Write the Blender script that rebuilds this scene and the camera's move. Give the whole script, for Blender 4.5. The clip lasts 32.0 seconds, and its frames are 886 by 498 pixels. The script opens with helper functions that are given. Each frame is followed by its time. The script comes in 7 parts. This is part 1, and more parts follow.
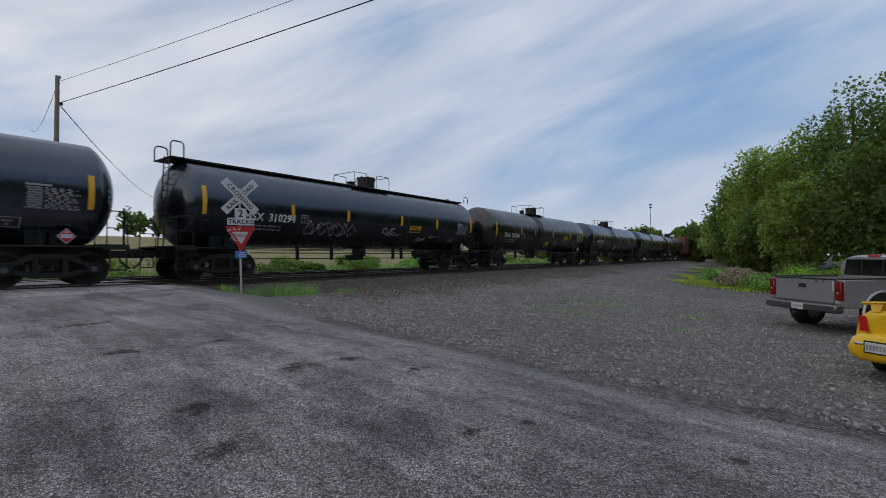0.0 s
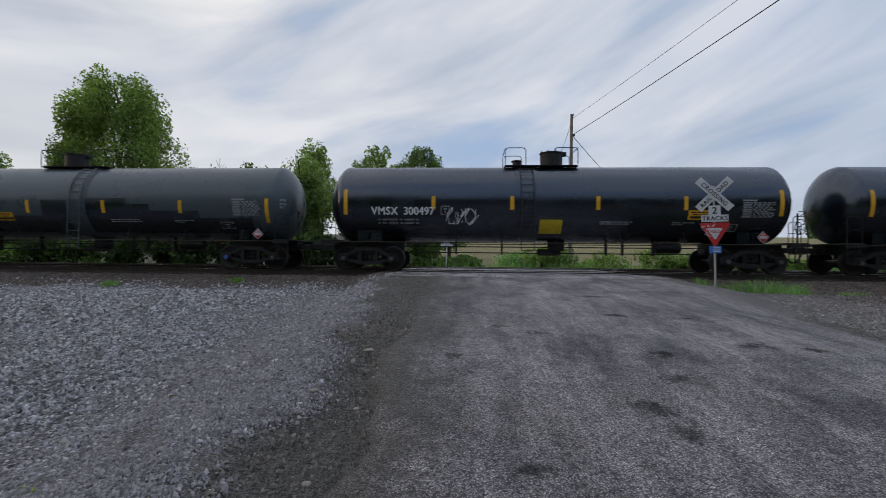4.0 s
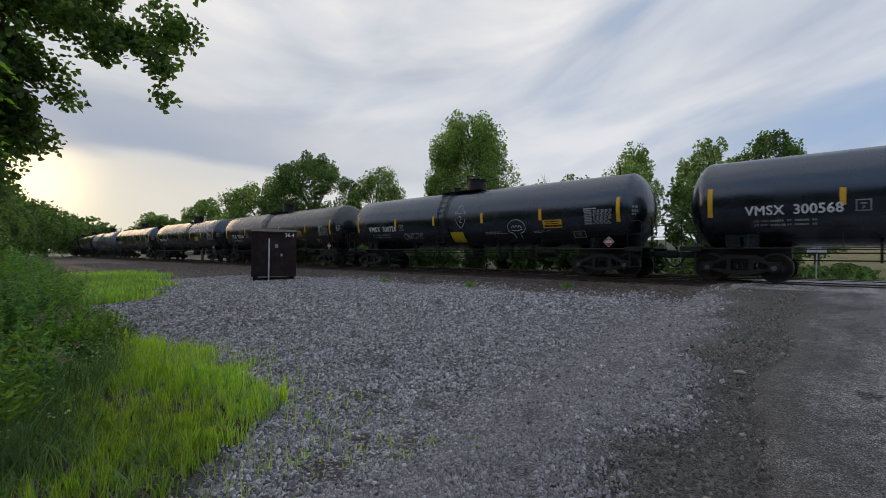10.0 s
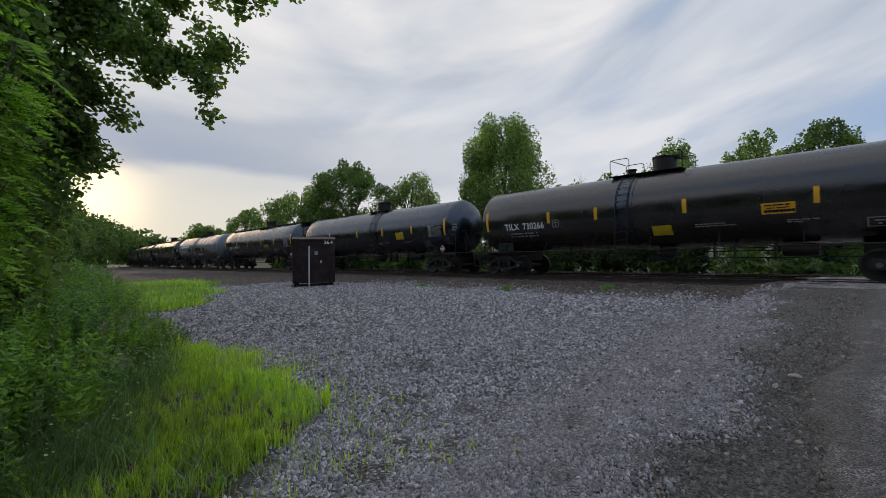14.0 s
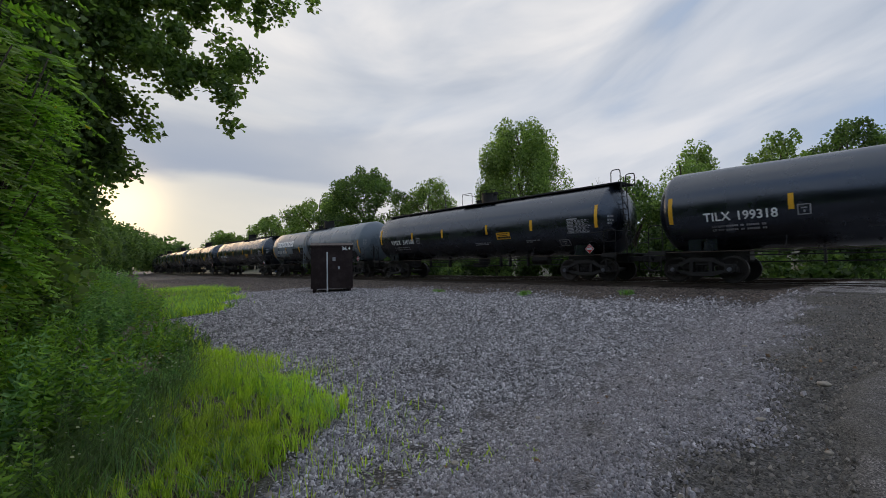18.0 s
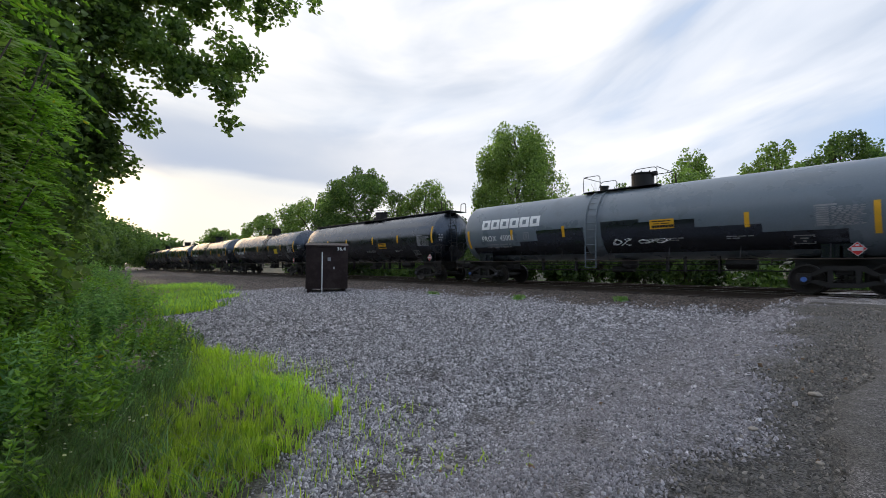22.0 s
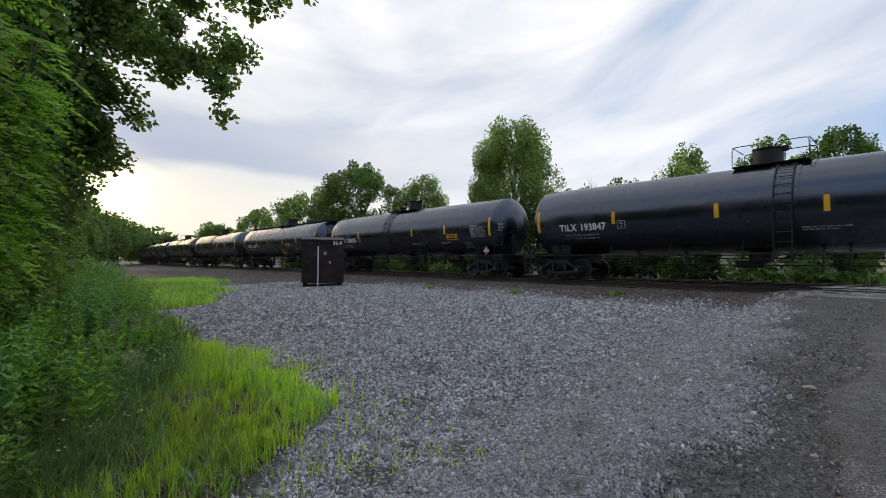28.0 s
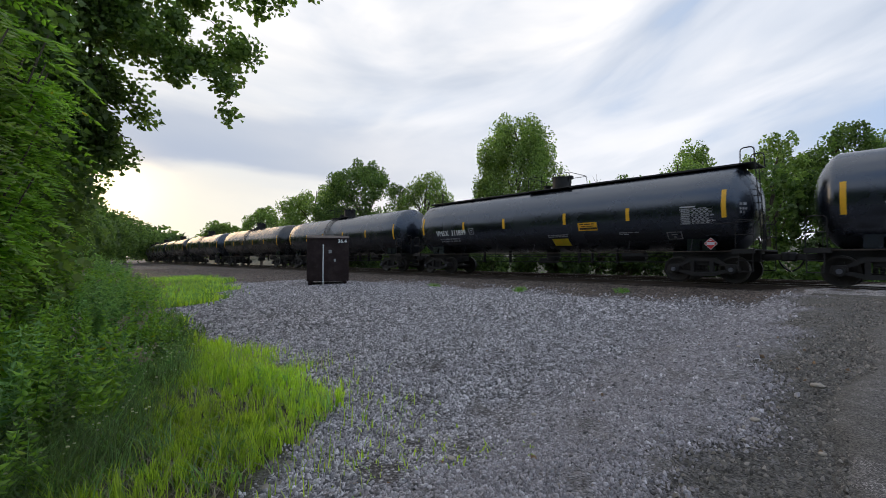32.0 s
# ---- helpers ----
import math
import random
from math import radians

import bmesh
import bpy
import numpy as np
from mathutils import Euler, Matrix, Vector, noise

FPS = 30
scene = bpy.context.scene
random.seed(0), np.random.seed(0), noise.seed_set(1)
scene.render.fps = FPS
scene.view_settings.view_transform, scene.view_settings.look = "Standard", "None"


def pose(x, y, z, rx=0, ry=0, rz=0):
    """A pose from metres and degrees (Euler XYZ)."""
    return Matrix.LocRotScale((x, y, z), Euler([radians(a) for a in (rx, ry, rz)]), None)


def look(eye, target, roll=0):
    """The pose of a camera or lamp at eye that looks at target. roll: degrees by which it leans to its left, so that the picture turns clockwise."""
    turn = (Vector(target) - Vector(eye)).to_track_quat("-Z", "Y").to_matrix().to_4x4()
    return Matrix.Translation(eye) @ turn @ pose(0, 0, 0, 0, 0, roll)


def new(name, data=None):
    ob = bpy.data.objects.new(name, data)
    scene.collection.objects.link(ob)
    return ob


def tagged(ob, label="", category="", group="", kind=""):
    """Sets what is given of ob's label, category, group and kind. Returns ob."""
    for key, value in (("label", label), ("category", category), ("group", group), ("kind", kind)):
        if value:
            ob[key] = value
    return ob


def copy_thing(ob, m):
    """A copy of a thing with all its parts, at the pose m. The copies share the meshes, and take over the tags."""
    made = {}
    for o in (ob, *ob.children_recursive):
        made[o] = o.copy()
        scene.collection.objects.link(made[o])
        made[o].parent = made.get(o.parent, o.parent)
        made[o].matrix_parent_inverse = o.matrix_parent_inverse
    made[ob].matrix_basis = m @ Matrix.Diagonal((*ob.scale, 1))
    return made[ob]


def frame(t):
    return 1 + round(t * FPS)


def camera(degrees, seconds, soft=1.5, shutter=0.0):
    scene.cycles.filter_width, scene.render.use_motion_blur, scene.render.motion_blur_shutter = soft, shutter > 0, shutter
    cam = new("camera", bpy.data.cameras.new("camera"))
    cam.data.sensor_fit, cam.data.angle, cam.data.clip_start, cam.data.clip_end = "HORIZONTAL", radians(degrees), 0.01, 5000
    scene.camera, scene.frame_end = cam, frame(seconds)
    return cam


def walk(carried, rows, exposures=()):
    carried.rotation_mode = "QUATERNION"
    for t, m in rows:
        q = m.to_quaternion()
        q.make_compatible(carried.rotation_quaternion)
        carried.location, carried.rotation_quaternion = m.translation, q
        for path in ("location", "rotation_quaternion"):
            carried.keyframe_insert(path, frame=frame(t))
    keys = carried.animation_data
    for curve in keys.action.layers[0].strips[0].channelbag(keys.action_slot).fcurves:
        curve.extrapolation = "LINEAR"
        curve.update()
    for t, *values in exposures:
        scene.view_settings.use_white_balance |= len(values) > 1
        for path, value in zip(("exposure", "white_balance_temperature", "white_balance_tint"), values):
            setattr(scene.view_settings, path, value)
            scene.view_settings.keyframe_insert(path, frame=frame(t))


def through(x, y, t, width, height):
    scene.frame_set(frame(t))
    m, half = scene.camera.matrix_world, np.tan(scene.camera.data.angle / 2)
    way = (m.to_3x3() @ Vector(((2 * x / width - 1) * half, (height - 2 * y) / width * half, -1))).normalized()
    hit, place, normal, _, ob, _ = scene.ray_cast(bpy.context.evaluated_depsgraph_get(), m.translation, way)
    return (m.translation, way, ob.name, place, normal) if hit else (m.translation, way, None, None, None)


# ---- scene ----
cam = camera(88.7, 32.0, 0.85, 0.15)

# Seconds, the eye, and the yaw, pitch and roll in degrees. The track runs along y, its near rail's top is z = 0.
PATH = [
    (0, -1.394, 0.461, 0.775, 37.32, 0.92, -0.16),
    (0.5, -1.336, 0.390, 0.769, 42.42, 1.16, -0.20),
    (1, -1.261, 0.291, 0.757, 47.72, 1.16, 0.13),
    (1.5, -1.120, 0.234, 0.748, 54.34, 1.09, -0.22),
    (2, -0.897, 0.154, 0.731, 61.50, 1.36, 0.19),
    (2.5, -0.654, 0.108, 0.727, 69.24, 1.14, 0.12),
    (3, -0.403, 0.010, 0.699, 77.07, 0.49, 0.36),
    (3.5, -0.181, -0.007, 0.701, 85.23, 0.22, 0.61),
    (4, 0.007, 0.001, 0.680, 93.38, 0.50, 0.52),
    (4.5, 0.136, -0.072, 0.687, 100.85, 0.49, 0.15),
    (6.5, 0.297, -0.287, 0.694, 122.10, 0.16, 0.27),
    (7, 0.308, -0.302, 0.697, 125.55, 0.04, 0.18),
    (7.5, 0.323, -0.303, 0.702, 128.17, 0.16, 0.12),
    (8, 0.336, -0.299, 0.704, 129.69, 0.42, 0.12),
    (8.5, 0.329, -0.290, 0.705, 130.56, 0.59, 0.04),
    (9, 0.352, -0.290, 0.710, 130.94, 0.63, 0.07),
    (9.5, 0.364, -0.297, 0.712, 131.24, 0.72, 0.36),
    (10, 0.366, -0.301, 0.713, 131.74, 0.95, 0.56),
    (10.5, 0.365, -0.301, 0.713, 132.16, 1.03, 0.72),
    (11, 0.370, -0.293, 0.712, 132.69, 1.11, 0.68),
    (11.5, 0.359, -0.293, 0.712, 133.48, 1.14, 0.46),
    (12, 0.371, -0.295, 0.716, 134.21, 1.21, 0.24),
    (12.5, 0.370, -0.294, 0.717, 134.90, 1.27, -0.05),
    (13, 0.388, -0.292, 0.719, 135.34, 1.36, -0.24),
    (13.5, 0.375, -0.284, 0.717, 135.85, 1.37, -0.50),
    (14, 0.391, -0.281, 0.723, 136.23, 1.41, -0.62),
    (14.5, 0.396, -0.282, 0.728, 136.47, 1.57, -0.64),
    (16.5, 0.393, -0.282, 0.724, 137.67, 1.98, -0.76),
    (17, 0.397, -0.277, 0.720, 137.99, 2.02, -0.75),
    (17.5, 0.393, -0.276, 0.720, 138.21, 2.05, -0.80),
    (18, 0.382, -0.277, 0.720, 138.37, 2.13, -0.88),
    (18.5, 0.400, -0.274, 0.727, 138.44, 2.20, -0.93),
    (19, 0.399, -0.267, 0.724, 138.50, 2.28, -1.02),
    (19.5, 0.398, -0.269, 0.725, 138.50, 2.27, -0.98),
    (20, 0.387, -0.267, 0.724, 138.43, 2.19, -0.71),
    (20.5, 0.401, -0.275, 0.730, 138.20, 2.22, -0.23),
    (21, 0.402, -0.285, 0.730, 138.15, 2.37, 0.17),
    (21.5, 0.410, -0.284, 0.733, 138.00, 2.45, 0.37),
    (22, 0.410, -0.287, 0.736, 137.74, 2.40, 0.33),
    (22.5, 0.412, -0.291, 0.737, 137.56, 2.33, 0.29),
    (23, 0.400, -0.295, 0.734, 137.49, 2.32, 0.34),
    (23.5, 0.402, -0.301, 0.730, 137.52, 2.30, 0.42),
    (24, 0.388, -0.299, 0.729, 137.66, 2.36, 0.47),
    (24.5, 0.397, -0.306, 0.731, 137.65, 2.29, 0.58),
    (25, 0.399, -0.302, 0.730, 137.59, 2.12, 0.50),
    (25.5, 0.404, -0.303, 0.733, 137.56, 1.91, 0.48),
    (27.5, 0.398, -0.300, 0.729, 137.24, 1.78, 0.35),
    (28, 0.402, -0.303, 0.734, 137.25, 1.68, 0.34),
    (28.5, 0.400, -0.305, 0.734, 137.26, 1.68, 0.34),
    (29, 0.402, -0.302, 0.734, 137.27, 1.73, 0.26),
    (29.5, 0.407, -0.306, 0.735, 137.27, 1.73, 0.24),
    (30, 0.399, -0.303, 0.730, 137.38, 1.75, 0.15),
    (30.5, 0.397, -0.304, 0.732, 137.64, 1.74, 0.12),
    (31, 0.402, -0.302, 0.731, 137.85, 1.71, 0.15),
    (31.5, 0.404, -0.304, 0.733, 137.94, 1.55, 0.18),
    (32, 0.403, -0.306, 0.730, 137.84, 1.43, 0.23),
]


def aim(x, y, z, yaw, pitch, roll):
    a, b = radians(yaw), radians(pitch)
    return look((x, y, z), (x - math.sin(a) * math.cos(b), y + math.cos(a) * math.cos(b), z + math.sin(b)), roll)


EXPOSURES = [(0, 0.1), (4.5, 0.1), (7, 0.08), (20.5, 0.06), (21.0, 0.12), (21.8, 0.50), (22.4, 0.55), (23.6, 0.43), (32, 0.43)]
walk(cam, [(t, aim(*row)) for t, *row in PATH], EXPOSURES)

# ---- sky, sun ----
SUN_YAW, SUN_UP = 174.0, 6.5
SUN_DIR = Vector((-math.sin(radians(SUN_YAW)) * math.cos(radians(SUN_UP)), math.cos(radians(SUN_YAW)) * math.cos(radians(SUN_UP)), math.sin(radians(SUN_UP))))


def node(nt, kind, **values):
    n = nt.nodes.new(kind)
    for key, value in values.items():
        n.inputs[key.replace("_", " ")].default_value = value
    return n


def math_node(nt, op, a, b=None, clamp=False):
    n = nt.nodes.new("ShaderNodeMath")
    n.operation, n.use_clamp = op, clamp
    for slot, v in enumerate((a, b)):
        if v is None:
            continue
        if isinstance(v, (int, float)):
            n.inputs[slot].default_value = v
        else:
            nt.links.new(v, n.inputs[slot])
    return n.outputs[0]


def ramp(nt, fac, stops, mode="LINEAR"):
    n = nt.nodes.new("ShaderNodeValToRGB")
    n.color_ramp.interpolation = mode
    while len(n.color_ramp.elements) < len(stops):
        n.color_ramp.elements.new(0.5)
    for e, (p, c) in zip(n.color_ramp.elements, stops):
        e.position, e.color = p, (c, c, c, 1) if isinstance(c, (int, float)) else (*c, 1)
    nt.links.new(fac, n.inputs["Fac"])
    return n.outputs["Color"]


def mix(nt, fac, a, b, mode="MIX"):
    n = nt.nodes.new("ShaderNodeMix")
    n.data_type, n.blend_type = "RGBA", mode
    for slot, v in ((0, fac), (6, a), (7, b)):
        if isinstance(v, (int, float)):
            n.inputs[slot].default_value = v if slot == 0 else (v, v, v, 1)
        elif isinstance(v, tuple):
            n.inputs[slot].default_value = (*v, 1)
        else:
            nt.links.new(v, n.inputs[slot])
    return n.outputs[2]


def build_world():
    world = bpy.data.worlds.new("sky")
    scene.world = world
    world.use_nodes = True
    nt = world.node_tree
    nt.nodes.clear()
    out = nt.nodes.new("ShaderNodeOutputWorld")
    back = nt.nodes.new("ShaderNodeBackground")
    nt.links.new(back.outputs[0], out.inputs[0])
    sky = nt.nodes.new("ShaderNodeTexSky")
    sky.sky_type, sky.sun_disc = "NISHITA", False
    sky.sun_elevation, sky.sun_rotation = radians(SUN_UP), radians(-SUN_YAW)
    sky.dust_density, sky.ozone_density = 1.5, 2.0
    geo = nt.nodes.new("ShaderNodeTexCoord")
    sep = nt.nodes.new("ShaderNodeSeparateXYZ")
    nt.links.new(geo.outputs["Generated"], sep.inputs[0])
    x, y, z = sep.outputs
    up = math_node(nt, "MAXIMUM", z, 0.0)
    # long flat sheets of cloud, tilted up towards the north
    tilt = nt.nodes.new("ShaderNodeVectorMath")
    tilt.operation = "DOT_PRODUCT"
    tilt.inputs[1].default_value = (-math.sin(radians(CLOUD_TILT)) * 0.5, -math.sin(radians(CLOUD_TILT)) * 0.866, math.cos(radians(CLOUD_TILT)))
    nt.links.new(geo.outputs["Generated"], tilt.inputs[0])
    comb = nt.nodes.new("ShaderNodeCombineXYZ")
    nt.links.new(x, comb.inputs[0]), nt.links.new(y, comb.inputs[1]), nt.links.new(tilt.outputs["Value"], comb.inputs[2])

    def layer(scale, shift, detail, rough, distortion):
        place = nt.nodes.new("ShaderNodeMapping")
        place.inputs["Scale"].default_value = scale
        place.inputs["Location"].default_value = shift
        nt.links.new(comb.outputs[0], place.inputs["Vector"])
        n = node(nt, "ShaderNodeTexNoise", Scale=1.0, Detail=detail, Roughness=rough, Distortion=distortion)
        nt.links.new(place.outputs[0], n.inputs["Vector"])
        return n

    big, fine = layer((1.1, 1.1, 3.7), CLOUD_SHIFT, 4.0, 0.48, 0.35), layer((2.4, 2.4, 9.5), (3.1, 0.4, 1.0), 5.0, 0.5, 0.4)
    dens = math_node(nt, "ADD", math_node(nt, "MULTIPLY", big.outputs[0], 0.62), math_node(nt, "MULTIPLY", fine.outputs[0], 0.38))
    cover = ramp(nt, dens, [(0.34, 0.0), (0.51, 0.78), (0.65, 1.0)], "EASE")
    shade = ramp(nt, fine.outputs[0], [(0.30, (0.43, 0.475, 0.555)), (0.48, (0.58, 0.615, 0.68)), (0.66, (0.72, 0.735, 0.775))])
    # warm light low round the sun
    dot = nt.nodes.new("ShaderNodeVectorMath")
    dot.operation = "DOT_PRODUCT"
    nt.links.new(geo.outputs["Generated"], dot.inputs[0])
    dot.inputs[1].default_value = SUN_DIR
    near = math_node(nt, "MAXIMUM", dot.outputs["Value"], 0.0)
    glow = math_node(nt, "POWER", near, 8.0)
    core = math_node(nt, "POWER", near, 500.0)
    low = ramp(nt, up, [(0.0, 0.85), (0.2, 0.38), (0.5, 0.0)])
    warm = math_node(nt, "MULTIPLY", glow, low)
    broad = math_node(nt, "MULTIPLY", math_node(nt, "ADD", dot.outputs["Value"], 1.0), 0.36)
    shade = mix(nt, 1.0, shade, mix(nt, broad, (1.0, 1.0, 1.0), (1.24, 1.17, 1.08)), "MULTIPLY")
    away = math_node(nt, "MAXIMUM", math_node(nt, "MULTIPLY", dot.outputs["Value"], -1.0), 0.0)
    cover = math_node(nt, "MULTIPLY", cover, math_node(nt, "SUBTRACT", 1.0, math_node(nt, "MULTIPLY", away, 0.4)))
    shade = mix(nt, warm, shade, (0.90, 0.79, 0.57))
    blue = mix(nt, 1.0, sky.outputs[0], (SKY_GAIN * 0.95, SKY_GAIN * 1.0, SKY_GAIN * 1.06), "MULTIPLY")
    clear = mix(nt, 0.75, blue, (0.20, 0.39, 0.71))
    haze = ramp(nt, up, [(0.0, 0.75), (0.16, 0.22), (0.4, 0.0)])
    clear = mix(nt, haze, clear, (0.55, 0.62, 0.72))
    clear = mix(nt, math_node(nt, "MULTIPLY", broad, 0.75), clear, (0.60, 0.66, 0.77))
    clear = mix(nt, warm, clear, (0.90, 0.79, 0.56))
    total = mix(nt, cover, clear, shade)
    # a grey bank of cloud low in the south-west, its edges torn
    south = math_node(nt, "POWER", near, 5.0)
    torn = math_node(nt, "ADD", z, math_node(nt, "MULTIPLY", math_node(nt, "SUBTRACT", dens, 0.5), 0.26))
    bank = ramp(nt, torn, [(0.150, 0.0), (0.175, 1.0), (0.245, 0.85), (0.31, 0.0)], "EASE")
    total = mix(nt, math_node(nt, "MULTIPLY", bank, south), total, (0.37, 0.42, 0.52))
    total = mix(nt, core, total, (0.9, 0.62, 0.25), "ADD")
    total = mix(nt, 1.0, total, ramp(nt, up, [(0.5, 1.0), (1.0, 1.2)]), "MULTIPLY")
    total = mix(nt, 1.0, total, (0.965, 0.968, 0.975), "MULTIPLY")
    nt.links.new(total, back.inputs["Color"])
    back.inputs["Strength"].default_value = SKY_STRENGTH


CLOUD_TILT, CLOUD_SHIFT = 20.0, (0.3, 1.7, 0.6)
SKY_GAIN, SKY_STRENGTH = 0.06, 1.0
build_world()

sun = new("sun", bpy.data.lights.new("sun", "SUN"))
sun.data.energy, sun.data.angle, sun.data.color = 0.55, radians(28.0), (1.0, 0.66, 0.34)
sun.matrix_world = look(SUN_DIR * 200, (0, 0, 0))

# ---- materials ----


def surface(name, base, rough=0.6, metal=0.0, spread=0.25, scale=3.0, fine=40.0, bump=0.15, bump_scale=None, dirt=None, dirt_at=(0.55, 0.75), coords="Object", spec=0.5, island=0.0, tint=None):
    """A painted or raw surface: two scales of tone, patches of dirt and a fine relief."""
    m = bpy.data.materials.new(name)
    m.use_nodes = True
    nt = m.node_tree
    b = nt.nodes["Principled BSDF"]
    co = nt.nodes.new("ShaderNodeTexCoord").outputs[coords]
    n1 = node(nt, "ShaderNodeTexNoise", Scale=scale, Detail=5.0, Roughness=0.6)
    n2 = node(nt, "ShaderNodeTexNoise", Scale=fine, Detail=4.0, Roughness=0.65)
    nt.links.new(co, n1.inputs["Vector"]), nt.links.new(co, n2.inputs["Vector"])
    tone = math_node(nt, "ADD", math_node(nt, "MULTIPLY", n1.outputs[0], 0.6), math_node(nt, "MULTIPLY", n2.outputs[0], 0.4))
    dark, light = (tuple(max(0.0, c * k) for c in base) for k in (1 - spread, 1 + spread))
    col = ramp(nt, tone, [(0.32, dark), (0.68, light)])
    if island:
        geo = nt.nodes.new("ShaderNodeNewGeometry")
        r = ramp(nt, geo.outputs["Random Per Island"], [(0.0, 1 - island), (0.65, 1 - island * 0.12), (1.0, 1 + island * 0.75)])
        col = mix(nt, 1.0, col, r, "MULTIPLY")
    if dirt:
        f = ramp(nt, n1.outputs[0], [(dirt_at[0], 0.0), (dirt_at[1], 0.85)])
        col = mix(nt, f, col, dirt)
    nt.links.new(col, b.inputs["Base Color"])
    rr = ramp(nt, n1.outputs[0], [(0.3, max(0.02, rough - 0.08)), (0.7, min(1.0, rough + 0.1))])
    nt.links.new(rr, b.inputs["Roughness"])
    b.inputs["Metallic"].default_value = metal
    b.inputs["Specular IOR Level"].default_value = spec
    if tint:
        b.inputs["Specular Tint"].default_value = (*tint, 1)
        b.inputs["IOR"].default_value = 1.56
    if bump:
        bp = node(nt, "ShaderNodeBump", Strength=bump, Distance=0.02)
        nt.links.new(n2.outputs[0], bp.inputs["Height"])
        nt.links.new(bp.outputs[0], b.inputs["Normal"])
    return m


def leaf_material(name, dark, light, through=0.5, yellow=None):
    m = bpy.data.materials.new(name)
    m.use_nodes = True
    nt = m.node_tree
    b = nt.nodes["Principled BSDF"]
    geo = nt.nodes.new("ShaderNodeNewGeometry")
    r = geo.outputs["Random Per Island"]
    stops = [(0.0, dark), (0.9, light)] + ([(0.985, light), (1.0, yellow)] if yellow else [(1.0, light)])
    leaf = ramp(nt, r, stops)
    co = nt.nodes.new("ShaderNodeTexCoord").outputs["Object"]
    n = node(nt, "ShaderNodeTexNoise", Scale=0.45, Detail=3.0)
    nt.links.new(co, n.inputs["Vector"])
    leaf = mix(nt, 1.0, leaf, ramp(nt, n.outputs[0], [(0.3, 0.7), (0.7, 1.25)]), "MULTIPLY")
    nt.links.new(leaf, b.inputs["Base Color"])
    b.inputs["Roughness"].default_value = 0.55
    b.inputs["Specular IOR Level"].default_value = 0.35
    t = nt.nodes.new("ShaderNodeBsdfTranslucent")
    nt.links.new(mix(nt, 1.0, leaf, (1.5, 1.7, 0.7), "MULTIPLY"), t.inputs["Color"])
    s = nt.nodes.new("ShaderNodeMixShader")
    s.inputs[0].default_value = through
    nt.links.new(b.outputs[0], s.inputs[1]), nt.links.new(t.outputs[0], s.inputs[2])
    nt.links.new(s.outputs[0], nt.nodes["Material Output"].inputs[0])
    return m


M = {}
M["black"] = surface("black_tank_paint", (0.0048, 0.0064, 0.0100), 0.25, spread=0.3, scale=0.8, fine=18, bump=0.012, dirt=(0.008, 0.0088, 0.012), dirt_at=(0.5, 0.8), spec=1.0, tint=(0.74, 0.84, 1.0))
M["brown_black"] = surface("weathered_black_paint", (0.012, 0.010, 0.0098), 0.25, spread=0.35, scale=0.9, fine=16, bump=0.02, dirt=(0.025, 0.021, 0.018), dirt_at=(0.45, 0.75), spec=0.9)
M["grey_tank"] = surface("grey_blue_tank_paint", (0.155, 0.188, 0.220), 0.30, spread=0.15, scale=0.8, fine=18, bump=0.02, dirt=(0.10, 0.11, 0.12), dirt_at=(0.55, 0.85))
M["teal_tank"] = surface("dark_teal_grey_tank_paint", (0.072, 0.092, 0.104), 0.30, spread=0.15, scale=0.8, fine=18, bump=0.02, dirt=(0.065, 0.08, 0.085), dirt_at=(0.55, 0.85))
M["hopper"] = surface("rust_brown_wagon_paint", (0.11, 0.045, 0.03), 0.6, spread=0.3, scale=1.2, fine=20)
M["steel"] = surface("dark_cast_steel", (0.011, 0.0098, 0.0095), 0.6, metal=0.1, spread=0.4, scale=3, fine=40, bump=0.25, dirt=(0.026, 0.020, 0.016), dirt_at=(0.5, 0.8))
M["axle_cap"] = surface("pale_worn_axle_cap", (0.10, 0.105, 0.12), 0.5, metal=0.3, spread=0.3, scale=8, fine=40)
M["cap_blue"] = surface("blue_axle_cap_paint", (0.06, 0.14, 0.42), 0.5, spread=0.25, scale=8, fine=40)
M["tyre_steel"] = surface("worn_wheel_steel", (0.035, 0.031, 0.028), 0.5, metal=0.4, spread=0.3, scale=6, fine=60)
M["rail"] = surface("rusty_rail_steel", (0.062, 0.046, 0.036), 0.55, metal=0.4, spread=0.3, scale=2, fine=60)
M["rail_top"] = surface("polished_rail_head", (0.55, 0.53, 0.50), 0.28, metal=0.9, spread=0.15, scale=3, fine=60)
M["tie"] = surface("weathered_sleeper_wood", (0.065, 0.05, 0.04), 0.85, spread=0.4, scale=4, fine=30, bump=0.4)
M["white"] = surface("white_stencil_paint", (0.82, 0.83, 0.83), 0.5, spread=0.12, scale=3, fine=30, bump=0)
M["dim"] = surface("faded_stencil_paint", (0.33, 0.33, 0.345), 0.6, spread=0.3, scale=4, fine=30, bump=0)
M["chalk"] = surface("pale_chalk_line", (0.42, 0.50, 0.52), 0.7, spread=0.3, scale=6, fine=40, bump=0)
M["yellow"] = surface("yellow_reflective_tape", (0.80, 0.42, 0.02), 0.45, spread=0.15, scale=3, fine=30, bump=0)
M["placard_yellow"] = surface("yellow_panel_paint", (0.62, 0.48, 0.02), 0.5, spread=0.2, scale=3, fine=25, bump=0)
